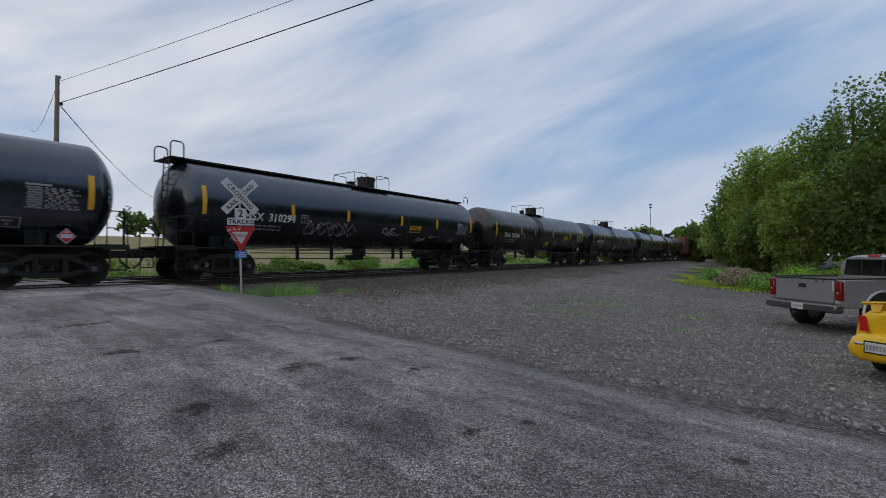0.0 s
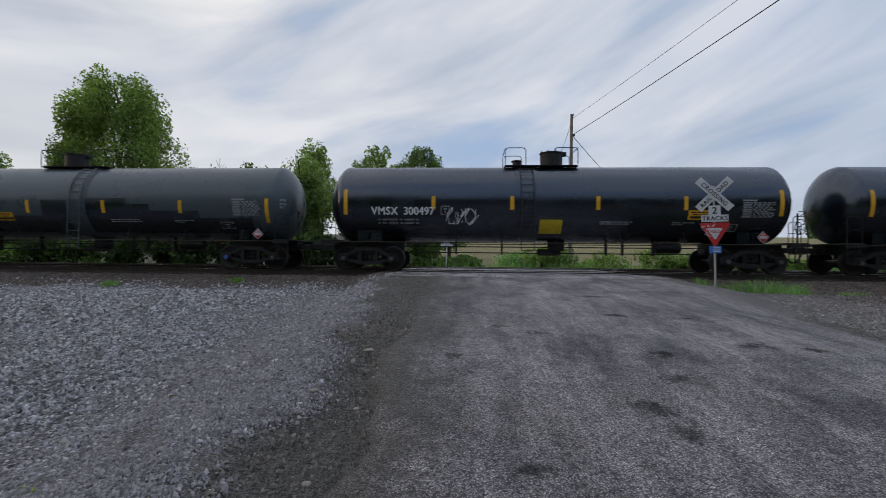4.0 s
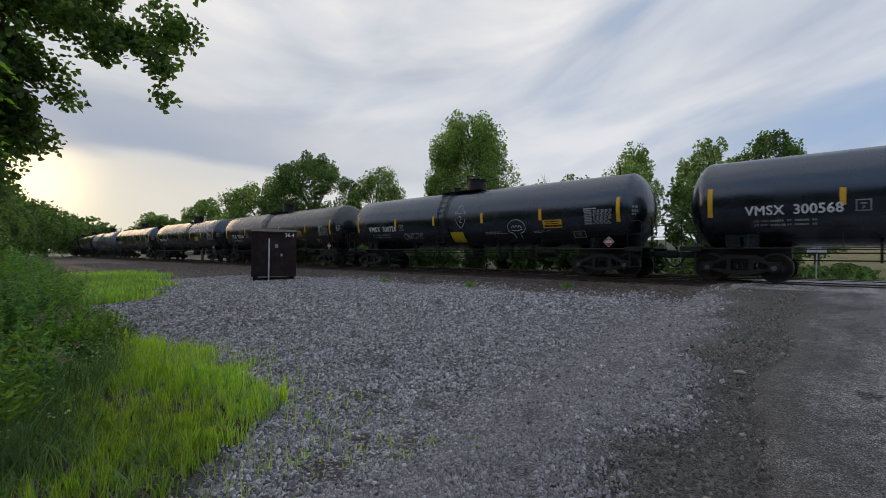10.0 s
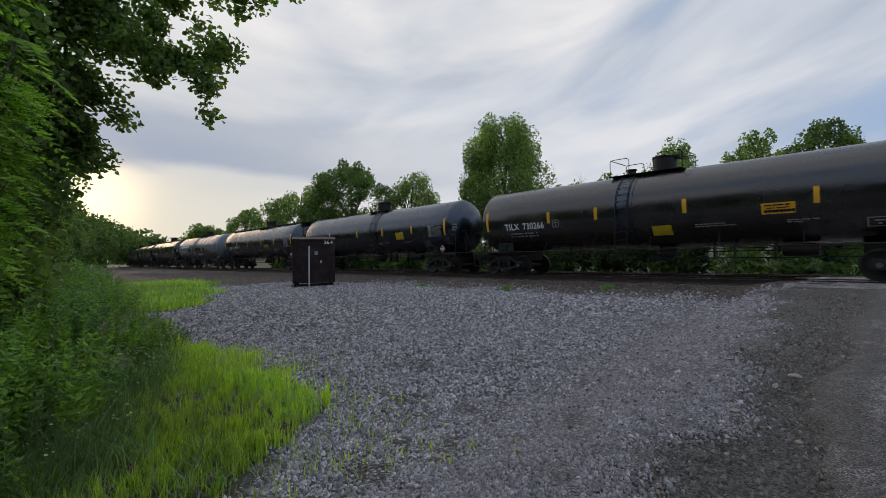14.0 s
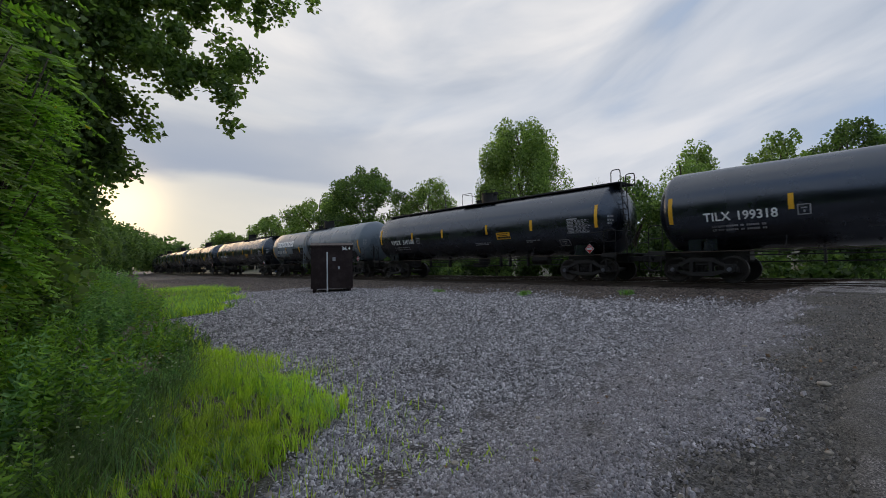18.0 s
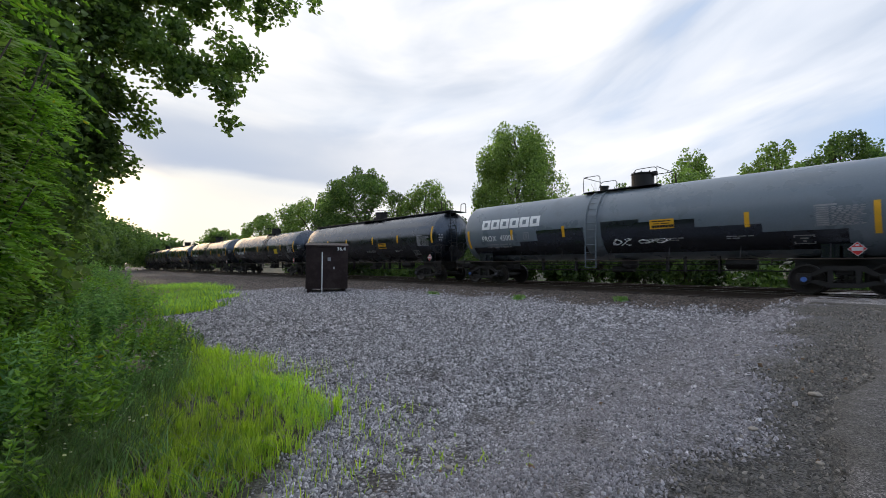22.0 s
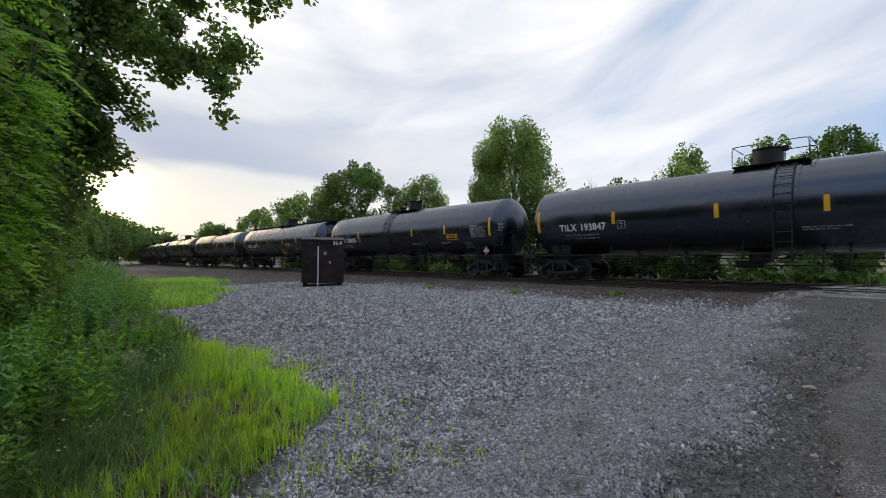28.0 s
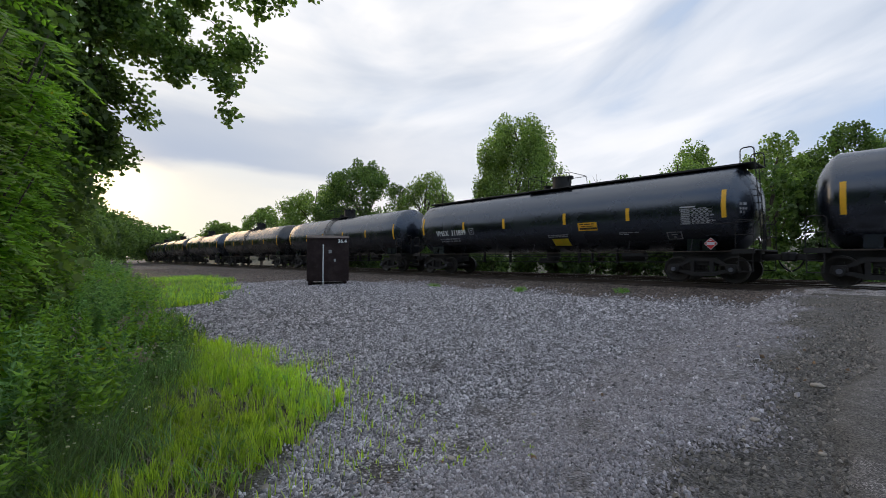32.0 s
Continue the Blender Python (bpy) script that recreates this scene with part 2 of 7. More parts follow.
M["red"] = surface("red_sign_sheeting", (0.52, 0.03, 0.03), 0.45, spread=0.15, scale=4, fine=40, bump=0)
M["sign_white"] = surface("white_sign_sheeting", (0.62, 0.64, 0.66), 0.45, spread=0.08, scale=4, fine=40, bump=0)
M["sign_black"] = surface("black_sign_ink", (0.012, 0.012, 0.014), 0.5, spread=0.1, bump=0)
M["sign_blue"] = surface("blue_sign_sheeting", (0.05, 0.19, 0.58), 0.45, spread=0.1, bump=0)
M["galv"] = surface("galvanised_steel", (0.48, 0.49, 0.50), 0.5, metal=0.5, spread=0.15, scale=5, fine=60)
M["shed"] = surface("dark_brown_sheet_metal", (0.030, 0.019, 0.019), 0.6, spread=0.45, scale=2.5, fine=25, bump=0.25, dirt=(0.055, 0.042, 0.038), dirt_at=(0.5, 0.75), spec=0.2)
M["pole"] = surface("weathered_pole_wood", (0.20, 0.165, 0.14), 0.85, spread=0.3, scale=3, fine=30, bump=0.3)
M["wire"] = surface("black_cable", (0.02, 0.02, 0.022), 0.6, bump=0)
M["bark"] = surface("grey_brown_bark", (0.10, 0.08, 0.06), 0.9, spread=0.4, scale=4, fine=25, bump=0.6)
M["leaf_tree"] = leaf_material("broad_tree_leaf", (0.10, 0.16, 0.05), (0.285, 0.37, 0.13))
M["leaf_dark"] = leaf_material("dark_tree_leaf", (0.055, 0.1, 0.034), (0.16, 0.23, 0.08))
# darkened copy of the tree leaf, with shade put into its colour
M["leaf_shade"] = leaf_material("shade_darkened_leaf", (0.022, 0.046, 0.015), (0.075, 0.115, 0.036))
M["leaf_bough"] = leaf_material("hanging_bough_leaf", (0.075, 0.125, 0.045), (0.21, 0.29, 0.11))
M["leaf_bright"] = leaf_material("young_green_leaf", (0.10, 0.21, 0.03), (0.32, 0.50, 0.08), 0.5, (0.42, 0.34, 0.03))
M["weed"] = leaf_material("weed_leaf", (0.085, 0.19, 0.065), (0.30, 0.48, 0.19), 0.5, (0.28, 0.27, 0.08))
M["grass"] = leaf_material("grass_blade", (0.17, 0.29, 0.03), (0.54, 0.66, 0.10), 0.55)
M["dry"] = leaf_material("dry_flower_head", (0.22, 0.18, 0.14), (0.38, 0.34, 0.30), 0.3)
M["stone"] = surface("crushed_grey_stone", (0.358, 0.345, 0.361), 0.55, spread=0.55, scale=7, fine=60, bump=0.3, island=0.85)
M["dusty_stone"] = surface("dusty_grey_stone_chips", (0.305, 0.285, 0.298), 0.62, spread=0.3, scale=6, fine=60, bump=0.3, island=0.5)
M["petal"] = leaf_material("pale_petal", (0.42, 0.40, 0.45), (0.72, 0.70, 0.74), 0.4)
M["north_stone"] = surface("weathered_grey_brown_stone", (0.29, 0.272, 0.258), 0.7, spread=0.3, scale=6, fine=60, bump=0.3, island=0.6)
M["mud_stone"] = surface("muddy_brown_stone", (0.185, 0.168, 0.146), 0.8, spread=0.3, scale=6, fine=60, bump=0.3, island=0.75)
M["ballast_stone"] = surface("brown_grey_ballast_stone", (0.158, 0.126, 0.107), 0.9, spread=0.25, scale=6, fine=60, bump=0.3, island=0.6)
M["tan_stone"] = surface("pale_tan_stone", (0.27, 0.24, 0.20), 0.85, spread=0.2, scale=8, fine=60, bump=0.3, island=0.3)


def patch_material():
    """Broken dark asphalt whose ragged edge lets the road show."""
    m = surface("dark_asphalt_patch", (0.040, 0.038, 0.038), 0.85, spread=0.6, scale=14, fine=110, bump=1.0)
    nt = m.node_tree
    co = nt.nodes.new("ShaderNodeTexCoord").outputs["Generated"]
    shift = nt.nodes.new("ShaderNodeVectorMath")
    shift.operation = "SUBTRACT"
    shift.inputs[1].default_value = (0.5, 0.5, 0.5)
    nt.links.new(co, shift.inputs[0])
    flat = nt.nodes.new("ShaderNodeVectorMath")
    flat.operation = "MULTIPLY"
    flat.inputs[1].default_value = (2.0, 2.0, 0.0)
    nt.links.new(shift.outputs[0], flat.inputs[0])
    far = nt.nodes.new("ShaderNodeVectorMath")
    far.operation = "LENGTH"
    nt.links.new(flat.outputs[0], far.inputs[0])
    n = node(nt, "ShaderNodeTexNoise", Scale=7.0, Detail=9.0, Roughness=0.85)
    nt.links.new(nt.nodes.new("ShaderNodeTexCoord").outputs["Object"], n.inputs["Vector"])
    f = math_node(nt, "SUBTRACT", math_node(nt, "MULTIPLY", n.outputs[0], 4.4), math_node(nt, "ADD", math_node(nt, "MULTIPLY", far.outputs["Value"], 1.2), 1.55))
    clear = nt.nodes.new("ShaderNodeBsdfTransparent")
    s = nt.nodes.new("ShaderNodeMixShader")
    nt.links.new(ramp(nt, f, [(0.0, 0.0), (0.35, 0.4), (0.9, 0.85)]), s.inputs[0])
    nt.links.new(clear.outputs[0], s.inputs[1]), nt.links.new(nt.nodes["Principled BSDF"].outputs[0], s.inputs[2])
    nt.links.new(s.outputs[0], nt.nodes["Material Output"].inputs[0])
    return m


M["patch"] = patch_material()
M["dead_leaf"] = surface("dead_brown_leaf", (0.20, 0.12, 0.06), 0.8, spread=0.3, island=0.4)
M["soil"] = surface("dry_brown_earth", (0.15, 0.125, 0.095), 0.9, spread=0.4, scale=3, fine=30, bump=0.5)
M["stick"] = surface("dead_grey_wood", (0.24, 0.205, 0.17), 0.85, spread=0.3, scale=5, fine=40, bump=0.2, island=0.5)
M["silver"] = surface("silver_car_paint", (0.40, 0.405, 0.425), 0.34, metal=0.55, spread=0.06, scale=1, fine=10, bump=0)
M["car_yellow"] = surface("bright_yellow_car_paint", (0.85, 0.53, 0.012), 0.28, spread=0.05, scale=1, fine=10, bump=0)
M["car_glass"] = surface("dark_car_glass", (0.01, 0.011, 0.013), 0.08, spread=0.1, bump=0, spec=0.8)
M["rubber"] = surface("black_rubber", (0.02, 0.02, 0.02), 0.8, spread=0.2, bump=0.1)
M["chrome"] = surface("dull_chrome", (0.5, 0.5, 0.5), 0.3, metal=0.9, spread=0.1, bump=0)
M["dull_bumper"] = surface("dull_dark_chrome", (0.16, 0.16, 0.17), 0.35, metal=0.8, spread=0.2, scale=4, fine=30, bump=0.05)
M["lamp_dark"] = surface("dark_red_tail_lamp_lens", (0.20, 0.010, 0.012), 0.15, spread=0.2, bump=0)
M["lamp_red"] = surface("red_tail_lamp_lens", (0.50, 0.014, 0.016), 0.15, spread=0.2, bump=0)

# ---- mesh helpers ----
rng = np.random.default_rng(7)


def part(name, bm, material, parent=None, label="", smooth=True):
    """Links a bmesh as one mesh object under its thing."""
    me = bpy.data.meshes.new(name)
    bmesh.ops.recalc_face_normals(bm, faces=bm.faces[:])
    bm.to_mesh(me)
    bm.free()
    return put(name, me, material, parent, label, smooth)


def put(name, me, material, parent=None, label="", smooth=False):
    me.materials.append(material)
    if smooth:
        me.polygons.foreach_set("use_smooth", [True] * len(me.polygons))
        me.set_sharp_from_angle(angle=radians(38))
    ob = new(name, me)
    ob.parent = parent
    if label:
        ob["label"] = label
    return ob


def raw(name, verts, faces):
    """A mesh from arrays: faces all of one size."""
    verts, faces = np.asarray(verts, np.float32), np.asarray(faces, np.int32)
    me = bpy.data.meshes.new(name)
    me.vertices.add(len(verts))
    me.vertices.foreach_set("co", verts.ravel())
    k = faces.shape[1]
    me.loops.add(faces.size)
    me.loops.foreach_set("vertex_index", faces.ravel())
    me.polygons.add(len(faces))
    me.polygons.foreach_set("loop_start", np.arange(0, faces.size, k, dtype=np.int32))
    me.update(calc_edges=True)
    return me


def box(bm, x0, y0, z0, x1, y1, z1, bevel=0.0, m=None):
    r = bmesh.ops.create_cube(bm, size=1.0, matrix=Matrix.Translation(((x0 + x1) / 2, (y0 + y1) / 2, (z0 + z1) / 2)) @ Matrix.Diagonal((x1 - x0, y1 - y0, z1 - z0, 1)))
    vs = r["verts"]
    if bevel:
        es = list({e for v in vs for e in v.link_edges})
        g = bmesh.ops.bevel(bm, geom=es, offset=bevel, segments=1, affect="EDGES", profile=0.7)
        vs = list({v for f in g["faces"] for v in f.verts} | {v for v in vs if v.is_valid})
    if m is not None:
        bmesh.ops.transform(bm, matrix=m, verts=vs)
    return bm


def tube(bm, points, radius, sides=8, close=False, taper=None):
    """A round bar along points."""
    pts = [Vector(p) for p in points]
    rings = []
    side = None
    for i, p in enumerate(pts):
        d = (pts[min(i + 1, len(pts) - 1)] - pts[max(i - 1, 0)]).normalized()
        if side is None or abs(side.dot(d)) > 0.95:
            side = d.orthogonal().normalized()
        side = (side - d * side.dot(d)).normalized()
        other = d.cross(side)
        r = radius if taper is None else radius * (1 + (taper - 1) * i / (len(pts) - 1))
        rings.append([bm.verts.new(p + (side * math.cos(a) + other * math.sin(a)) * r) for a in (2 * math.pi * k / sides for k in range(sides))])
    for a, b in zip(rings, rings[1:]):
        for k in range(sides):
            bm.faces.new((a[k], a[(k + 1) % sides], b[(k + 1) % sides], b[k]))
    bm.faces.new(rings[0][::-1]), bm.faces.new(rings[-1])
    return bm


def arc(points, radius=0.12, steps=4):
    """Rounds the corners of a line of points."""
    pts = [Vector(p) for p in points]
    out = [pts[0]]
    for a, b, c in zip(pts, pts[1:], pts[2:]):
        u, v = (a - b), (c - b)
        r = min(radius, u.length * 0.45, v.length * 0.45)
        p, q = b + u.normalized() * r, b + v.normalized() * r
        out += [p.lerp(b, s).lerp(b.lerp(q, s), s) for s in (k / steps for k in range(steps + 1))]
    return out + [pts[-1]]


def disc(bm, centre, axis, radius, depth, sides=20, bevel=0.0):
    """A round plate or drum whose middle is centre."""
    q = Vector(axis).to_track_quat("Z", "Y").to_matrix().to_4x4()
    r = bmesh.ops.create_cone(bm, cap_ends=True, segments=sides, radius1=radius, radius2=radius, depth=depth, matrix=Matrix.Translation(centre) @ q)
    if bevel:
        es = [e for e in {e for v in r["verts"] for e in v.link_edges} if any(len(f.verts) == sides for f in e.link_faces)]
        bmesh.ops.bevel(bm, geom=es, offset=bevel, segments=2, affect="EDGES")
    return bm


def lathe(bm, profile, axis_m, sides=40):
    """Turns a profile of (along, radius) round the axis x of axis_m."""
    rings = []
    for x, r in profile:
        if r < 1e-5:
            rings.append([bm.verts.new(axis_m @ Vector((x, 0, 0)))])
        else:
            rings.append([bm.verts.new(axis_m @ Vector((x, r * math.cos(a), r * math.sin(a)))) for a in (2 * math.pi * k / sides for k in range(sides))])
    for a, b in zip(rings, rings[1:]):
        for k in range(sides):
            j = (k + 1) % sides
            if len(a) == 1 and len(b) > 1:
                bm.faces.new((a[0], b[j], b[k]))
            elif len(b) == 1 and len(a) > 1:
                bm.faces.new((a[k], a[j], b[0]))
            elif len(a) > 1:
                bm.faces.new((a[k], a[j], b[j], b[k]))
    return bm


def letters(text, size, spacing=1.0, bold=0.0):
    """Flat lettering in the plane x, z as a mesh, its lower left corner at the origin."""
    cu = bpy.data.curves.new("letters", "FONT")
    cu.body, cu.size, cu.space_character, cu.resolution_u = text, size, spacing, 3
    ob = bpy.data.objects.new("letters", cu)
    scene.collection.objects.link(ob)
    bpy.context.view_layer.update()
    me = bpy.data.meshes.new_from_object(ob.evaluated_get(bpy.context.evaluated_depsgraph_get()))
    bpy.data.objects.remove(ob)
    bpy.data.curves.remove(cu)
    co = np.empty(len(me.vertices) * 3, np.float32)
    me.vertices.foreach_get("co", co)
    co = co.reshape(-1, 3)
    co = np.c_[co[:, 0] - co[:, 0].min(), np.zeros(len(co)), co[:, 1]].astype(np.float32)
    me.vertices.foreach_set("co", co.ravel())
    me.update()
    me.materials.clear()
    if bold:  # thicker strokes: shifted copies, a hair's breadth apart
        loops = [tuple(p.vertices) for p in me.polygons]
        shifts = ((-bold, 0.0, 0), (bold, 0.0, 1), (0.0, bold * 0.7, 2), (0.0, -bold * 0.7, 3))
        verts = np.concatenate([co + np.array((dx, -0.0006 * k, dz), np.float32) for dx, dz, k in shifts])
        me = bpy.data.meshes.new("letters")
        me.from_pydata(verts.tolist(), [], [tuple(v + k * len(co) for v in f) for k in range(4) for f in loops])
    return me


def remap(me, fn):
    co = np.empty(len(me.vertices) * 3, np.float32)
    me.vertices.foreach_get("co", co)
    me.vertices.foreach_set("co", np.asarray(fn(co.reshape(-1, 3).astype(float)), np.float32).ravel())
    me.update()
    return me


def empty(name):
    return new(name)


# ---- the plan ----
AX, AX2 = -17.6, -21.75  # middles of the two tracks
ROAD_S, ROAD_N = -0.95, 6.0


def sm(a, b, x):
    t = np.clip((x - a) / (b - a), 0, 1)
    return t * t * (3 - 2 * t)


BASE_X = [-900, -300, -120, -60, -40, -30, -25, -23.4, -15, -10, -5.2, -3.5, 0, 5, 40, 400]
BASE_Z = [36, 12.5, 4.6, 0.9, -0.7, -0.6, -0.24, -0.05, -0.04, -0.18, -0.40, -0.52, -0.64, -0.8, -1.2, -1.5]


def curve_x(y):
    """How far the line bends west, north and south of the crossing."""
    s, n = np.maximum(-60 - y, 0), np.maximum(y - 45, 0)
    return -s * s / 1200.0 - n * n / 2600.0


def ground_height(x, y):
    x, y = np.asarray(x, float), np.asarray(y, float)
    u = x - np.where((x > -60), curve_x(np.clip(y, -260, 260)), 0)
    base = np.interp(u, BASE_X, BASE_Z)
    drop = np.where(y < 0, sm(-1.6, -3.6, y) * 0.26 * sm(-15.5, -12, u), sm(3.5, 9, y) * 0.36 * sm(-15, -9, u) + sm(6.5, 14, y) * 0.14 * sm(-9, -3, x))
    z = base - drop
    off = np.where(y < 0, sm(-3.0, -4.2, y), sm(6.4, 7.6, y))
    bal = np.interp(u, [-27, -24.6, AX2 - 1.5, AX + 1.6, -14.3, -12], [-0.95, -0.85, -0.2, -0.2, -0.60, -0.66])
    z = np.where((u < -12) & (u > -27), z * (1 - off) + bal * off, z)
    # the wooded banks north and south of the lot
    z = z + sm(1.0, 9.0, x) * sm(-5, -11, y) * 1.2 + sm(-3, 12, x) * sm(24, 36, y) * 2.0
    return z


def track_pose(s, dx=0.0, dz=0.0):
    """The pose on the line at s metres north of the crossing, heading north."""
    if s < -60:
        a = (-60 - s) / 600.0
        x, y, h = -600 * (1 - math.cos(a)), -60 - 600 * math.sin(a), 90 - math.degrees(a)
    elif s > 45:
        a = (s - 45) / 1300.0
        x, y, h = -1300 * (1 - math.cos(a)), 45 + 1300 * math.sin(a), 90 + math.degrees(a)
    else:
        x, y, h = 0.0, s, 90.0
    n = Vector((math.sin(radians(h)), -math.cos(radians(h))))
    return pose(AX + x + n.x * dx, y + n.y * dx, dz, 0, 0, h)


# ---- ground ----
def ground_material():
    m = bpy.data.materials.new("gravel_lot_and_soil")
    m.use_nodes = True
    nt = m.node_tree
    b = nt.nodes["Principled BSDF"]
    co = nt.nodes.new("ShaderNodeTexCoord").outputs["Object"]
    vor = node(nt, "ShaderNodeTexVoronoi", Scale=27.0)
    vor2 = node(nt, "ShaderNodeTexVoronoi", Scale=75.0)
    n1 = node(nt, "ShaderNodeTexNoise", Scale=0.35, Detail=6.0, Roughness=0.6)
    n2 = node(nt, "ShaderNodeTexNoise", Scale=9.0, Detail=5.0, Roughness=0.7)
    n3 = node(nt, "ShaderNodeTexNoise", Scale=1.6, Detail=6.0, Roughness=0.65)
    for n in (vor, vor2, n1, n2, n3):
        nt.links.new(co, n.inputs["Vector"])
    sepc = nt.nodes.new("ShaderNodeSeparateColor")
    nt.links.new(vor.outputs["Color"], sepc.inputs[0])
    sepd = nt.nodes.new("ShaderNodeSeparateColor")
    nt.links.new(vor2.outputs["Color"], sepd.inputs[0])
    # crushed stones and grit, the shadow in the gaps between them painted dark
    stone = ramp(nt, sepc.outputs[0], [(0.0, (0.13, 0.13, 0.146)), (0.5, (0.31, 0.31, 0.338)), (0.8, (0.40, 0.382, 0.395)), (1.0, (0.56, 0.56, 0.60))])
    stone = mix(nt, 1.0, stone, ramp(nt, vor.outputs["Distance"], [(0.26, 1.08), (0.56, 0.10)]), "MULTIPLY")
    grit = ramp(nt, sepd.outputs[0], [(0.0, (0.06, 0.056, 0.059)), (0.55, (0.245, 0.236, 0.247)), (1.0, (0.54, 0.53, 0.54))])
    grit = mix(nt, 1.0, grit, ramp(nt, vor2.outputs["Distance"], [(0.32, 1.0), (0.65, 0.30)]), "MULTIPLY")
    gravel = mix(nt, ramp(nt, n1.outputs[0], [(0.34, 0.1), (0.52, 1.0)]), grit, stone)
    gravel = mix(nt, 1.0, gravel, ramp(nt, n3.outputs[0], [(0.32, (0.72, 0.70, 0.70)), (0.52, (1.0, 1.0, 1.0)), (0.7, (1.12, 1.10, 1.10))]), "MULTIPLY")
    dust = mix(nt, sepd.outputs[0], (0.066, 0.061, 0.062), (0.37, 0.345, 0.348))
    dust = mix(nt, 1.0, dust, ramp(nt, n3.outputs[0], [(0.34, 0.7), (0.62, 1.15)]), "MULTIPLY")
    attr = nt.nodes.new("ShaderNodeVertexColor")
    attr.layer_name = "zones"
    zone = nt.nodes.new("ShaderNodeSeparateColor")
    nt.links.new(attr.outputs["Color"], zone.inputs[0])
    ballast = mix(nt, sepc.outputs[0], (0.030, 0.024, 0.020), (0.225, 0.178, 0.150))
    ballast = mix(nt, 1.0, ballast, ramp(nt, n2.outputs[0], [(0.35, 0.45), (0.52, 1.0), (0.68, 1.5)]), "MULTIPLY")
    ballast = mix(nt, 1.0, ballast, ramp(nt, n3.outputs[0], [(0.36, 0.7), (0.6, 1.15)]), "MULTIPLY")
    earth = mix(nt, n2.outputs[0], (0.030, 0.032, 0.016), (0.085, 0.08, 0.042))
    swathe = math_node(nt, "ADD", math_node(nt, "MULTIPLY", n3.outputs[0], 0.6), math_node(nt, "MULTIPLY", n2.outputs[0], 0.4))
    field = ramp(nt, swathe, [(0.36, (0.085, 0.105, 0.028)), (0.48, (0.20, 0.175, 0.058)), (0.66, (0.34, 0.27, 0.115))])
    field = mix(nt, ramp(nt, n1.outputs[0], [(0.42, 0.0), (0.58, 0.75)]), field, (0.27, 0.215, 0.088))
    worn = math_node(nt, "MULTIPLY", math_node(nt, "SUBTRACT", 1.0, attr.outputs["Alpha"]), ramp(nt, n1.outputs[0], [(0.30, 0.9), (0.68, 0.5)]))
    col = mix(nt, worn, gravel, dust)
    marks = nt.nodes.new("ShaderNodeVertexColor")
    marks.layer_name = "marks"
    mark = nt.nodes.new("ShaderNodeSeparateColor")
    nt.links.new(marks.outputs["Color"], mark.inputs[0])
    # browner, older stone north of the road, with bare dirt showing
    old = mix(nt, ramp(nt, n3.outputs[0], [(0.42, 0.65), (0.60, 0.0)]), mix(nt, 1.0, col, (0.92, 0.87, 0.82), "MULTIPLY"), mix(nt, sepd.outputs[0], (0.062, 0.054, 0.046), (0.245, 0.218, 0.19)))
    old = mix(nt, 1.0, old, ramp(nt, n2.outputs[0], [(0.36, 0.5), (0.5, 1.0), (0.64, 1.7)]), "MULTIPLY")
    col = mix(nt, mark.outputs[1], mix(nt, 1.0, col, ramp(nt, n2.outputs[0], [(0.36, 0.62), (0.5, 1.0), (0.64, 1.42)]), "MULTIPLY"), old)
    col = mix(nt, zone.outputs[0], col, ballast)
    col = mix(nt, zone.outputs[1], col, earth)
    # the muddy shoulder of the road
    wet = math_node(nt, "MULTIPLY", mark.outputs[0], ramp(nt, n2.outputs[0], [(0.3, 1.0), (0.72, 0.55)]))
    col = mix(nt, wet, col, mix(nt, sepd.outputs[0], (0.042, 0.038, 0.032), (0.15, 0.137, 0.116)))
    col = mix(nt, zone.outputs[2], col, field)
    nt.links.new(col, b.inputs["Base Color"])
    b.inputs["Roughness"].default_value = 0.72
    b.inputs["Specular IOR Level"].default_value = 0.4
    bp = node(nt, "ShaderNodeBump", Strength=1.0, Distance=0.035)
    hgt = math_node(nt, "ADD", math_node(nt, "MULTIPLY", vor.outputs["Distance"], -1.0), math_node(nt, "MULTIPLY", vor2.outputs["Distance"], -0.5))
    nt.links.new(hgt, bp.inputs["Height"])
    nt.links.new(bp.outputs[0], b.inputs["Normal"])
    return m


def zones(x, y):
    """Ballast, vegetated soil and far field, each 0 to 1."""
    u = x - curve_x(np.clip(y, -260, 260))
    wob = 0.35 * np.sin(y * 0.9) + 0.25 * np.sin(y * 2.3 + 1)
    bal = sm(-14.2, -15.0, u + wob * 0.6) * sm(-26.5, -25.5, u)
    bal = np.maximum(bal, sm(8.5, 10.0, y) * sm(-10.2, -11.4, u + wob) * sm(-26.5, -25.5, u) * 0.85)
    bal = np.maximum(bal, sm(-23, -26, y) * sm(-7.5, -8.8, u + wob) * sm(-26.5, -25.5, u) * 0.85)
    # grass by the lot, and the banks
    edge = np.interp(-y, [2.0, 3.4, 4.6, 6.3, 8.3, 11, 16, 17, 19, 24, 28, 60, 300], [3.0, -0.7, -2.0, -2.4, -2.2, -1.9, -2.0, -4.2, -5.0, -6.4, -7.8, -9.0, -9.0])
    soil = np.where(y < -2.0, sm(edge - 0.25, edge + 0.3, x + 0.15 * wob), 0.0)
    soil = np.maximum(soil, sm(26, 29, y) * sm(-0.8, 0.8, u + wob - np.interp(y, [26, 32, 60], [-5.5, -7.2, -10.0])))
    soil = np.maximum(soil, sm(-25.6, -26.6, u))
    soil = np.maximum(soil, sm(14, 20, x))
    field = sm(-30, -34, x) * sm(-14, -4, y)
    return bal, soil, field


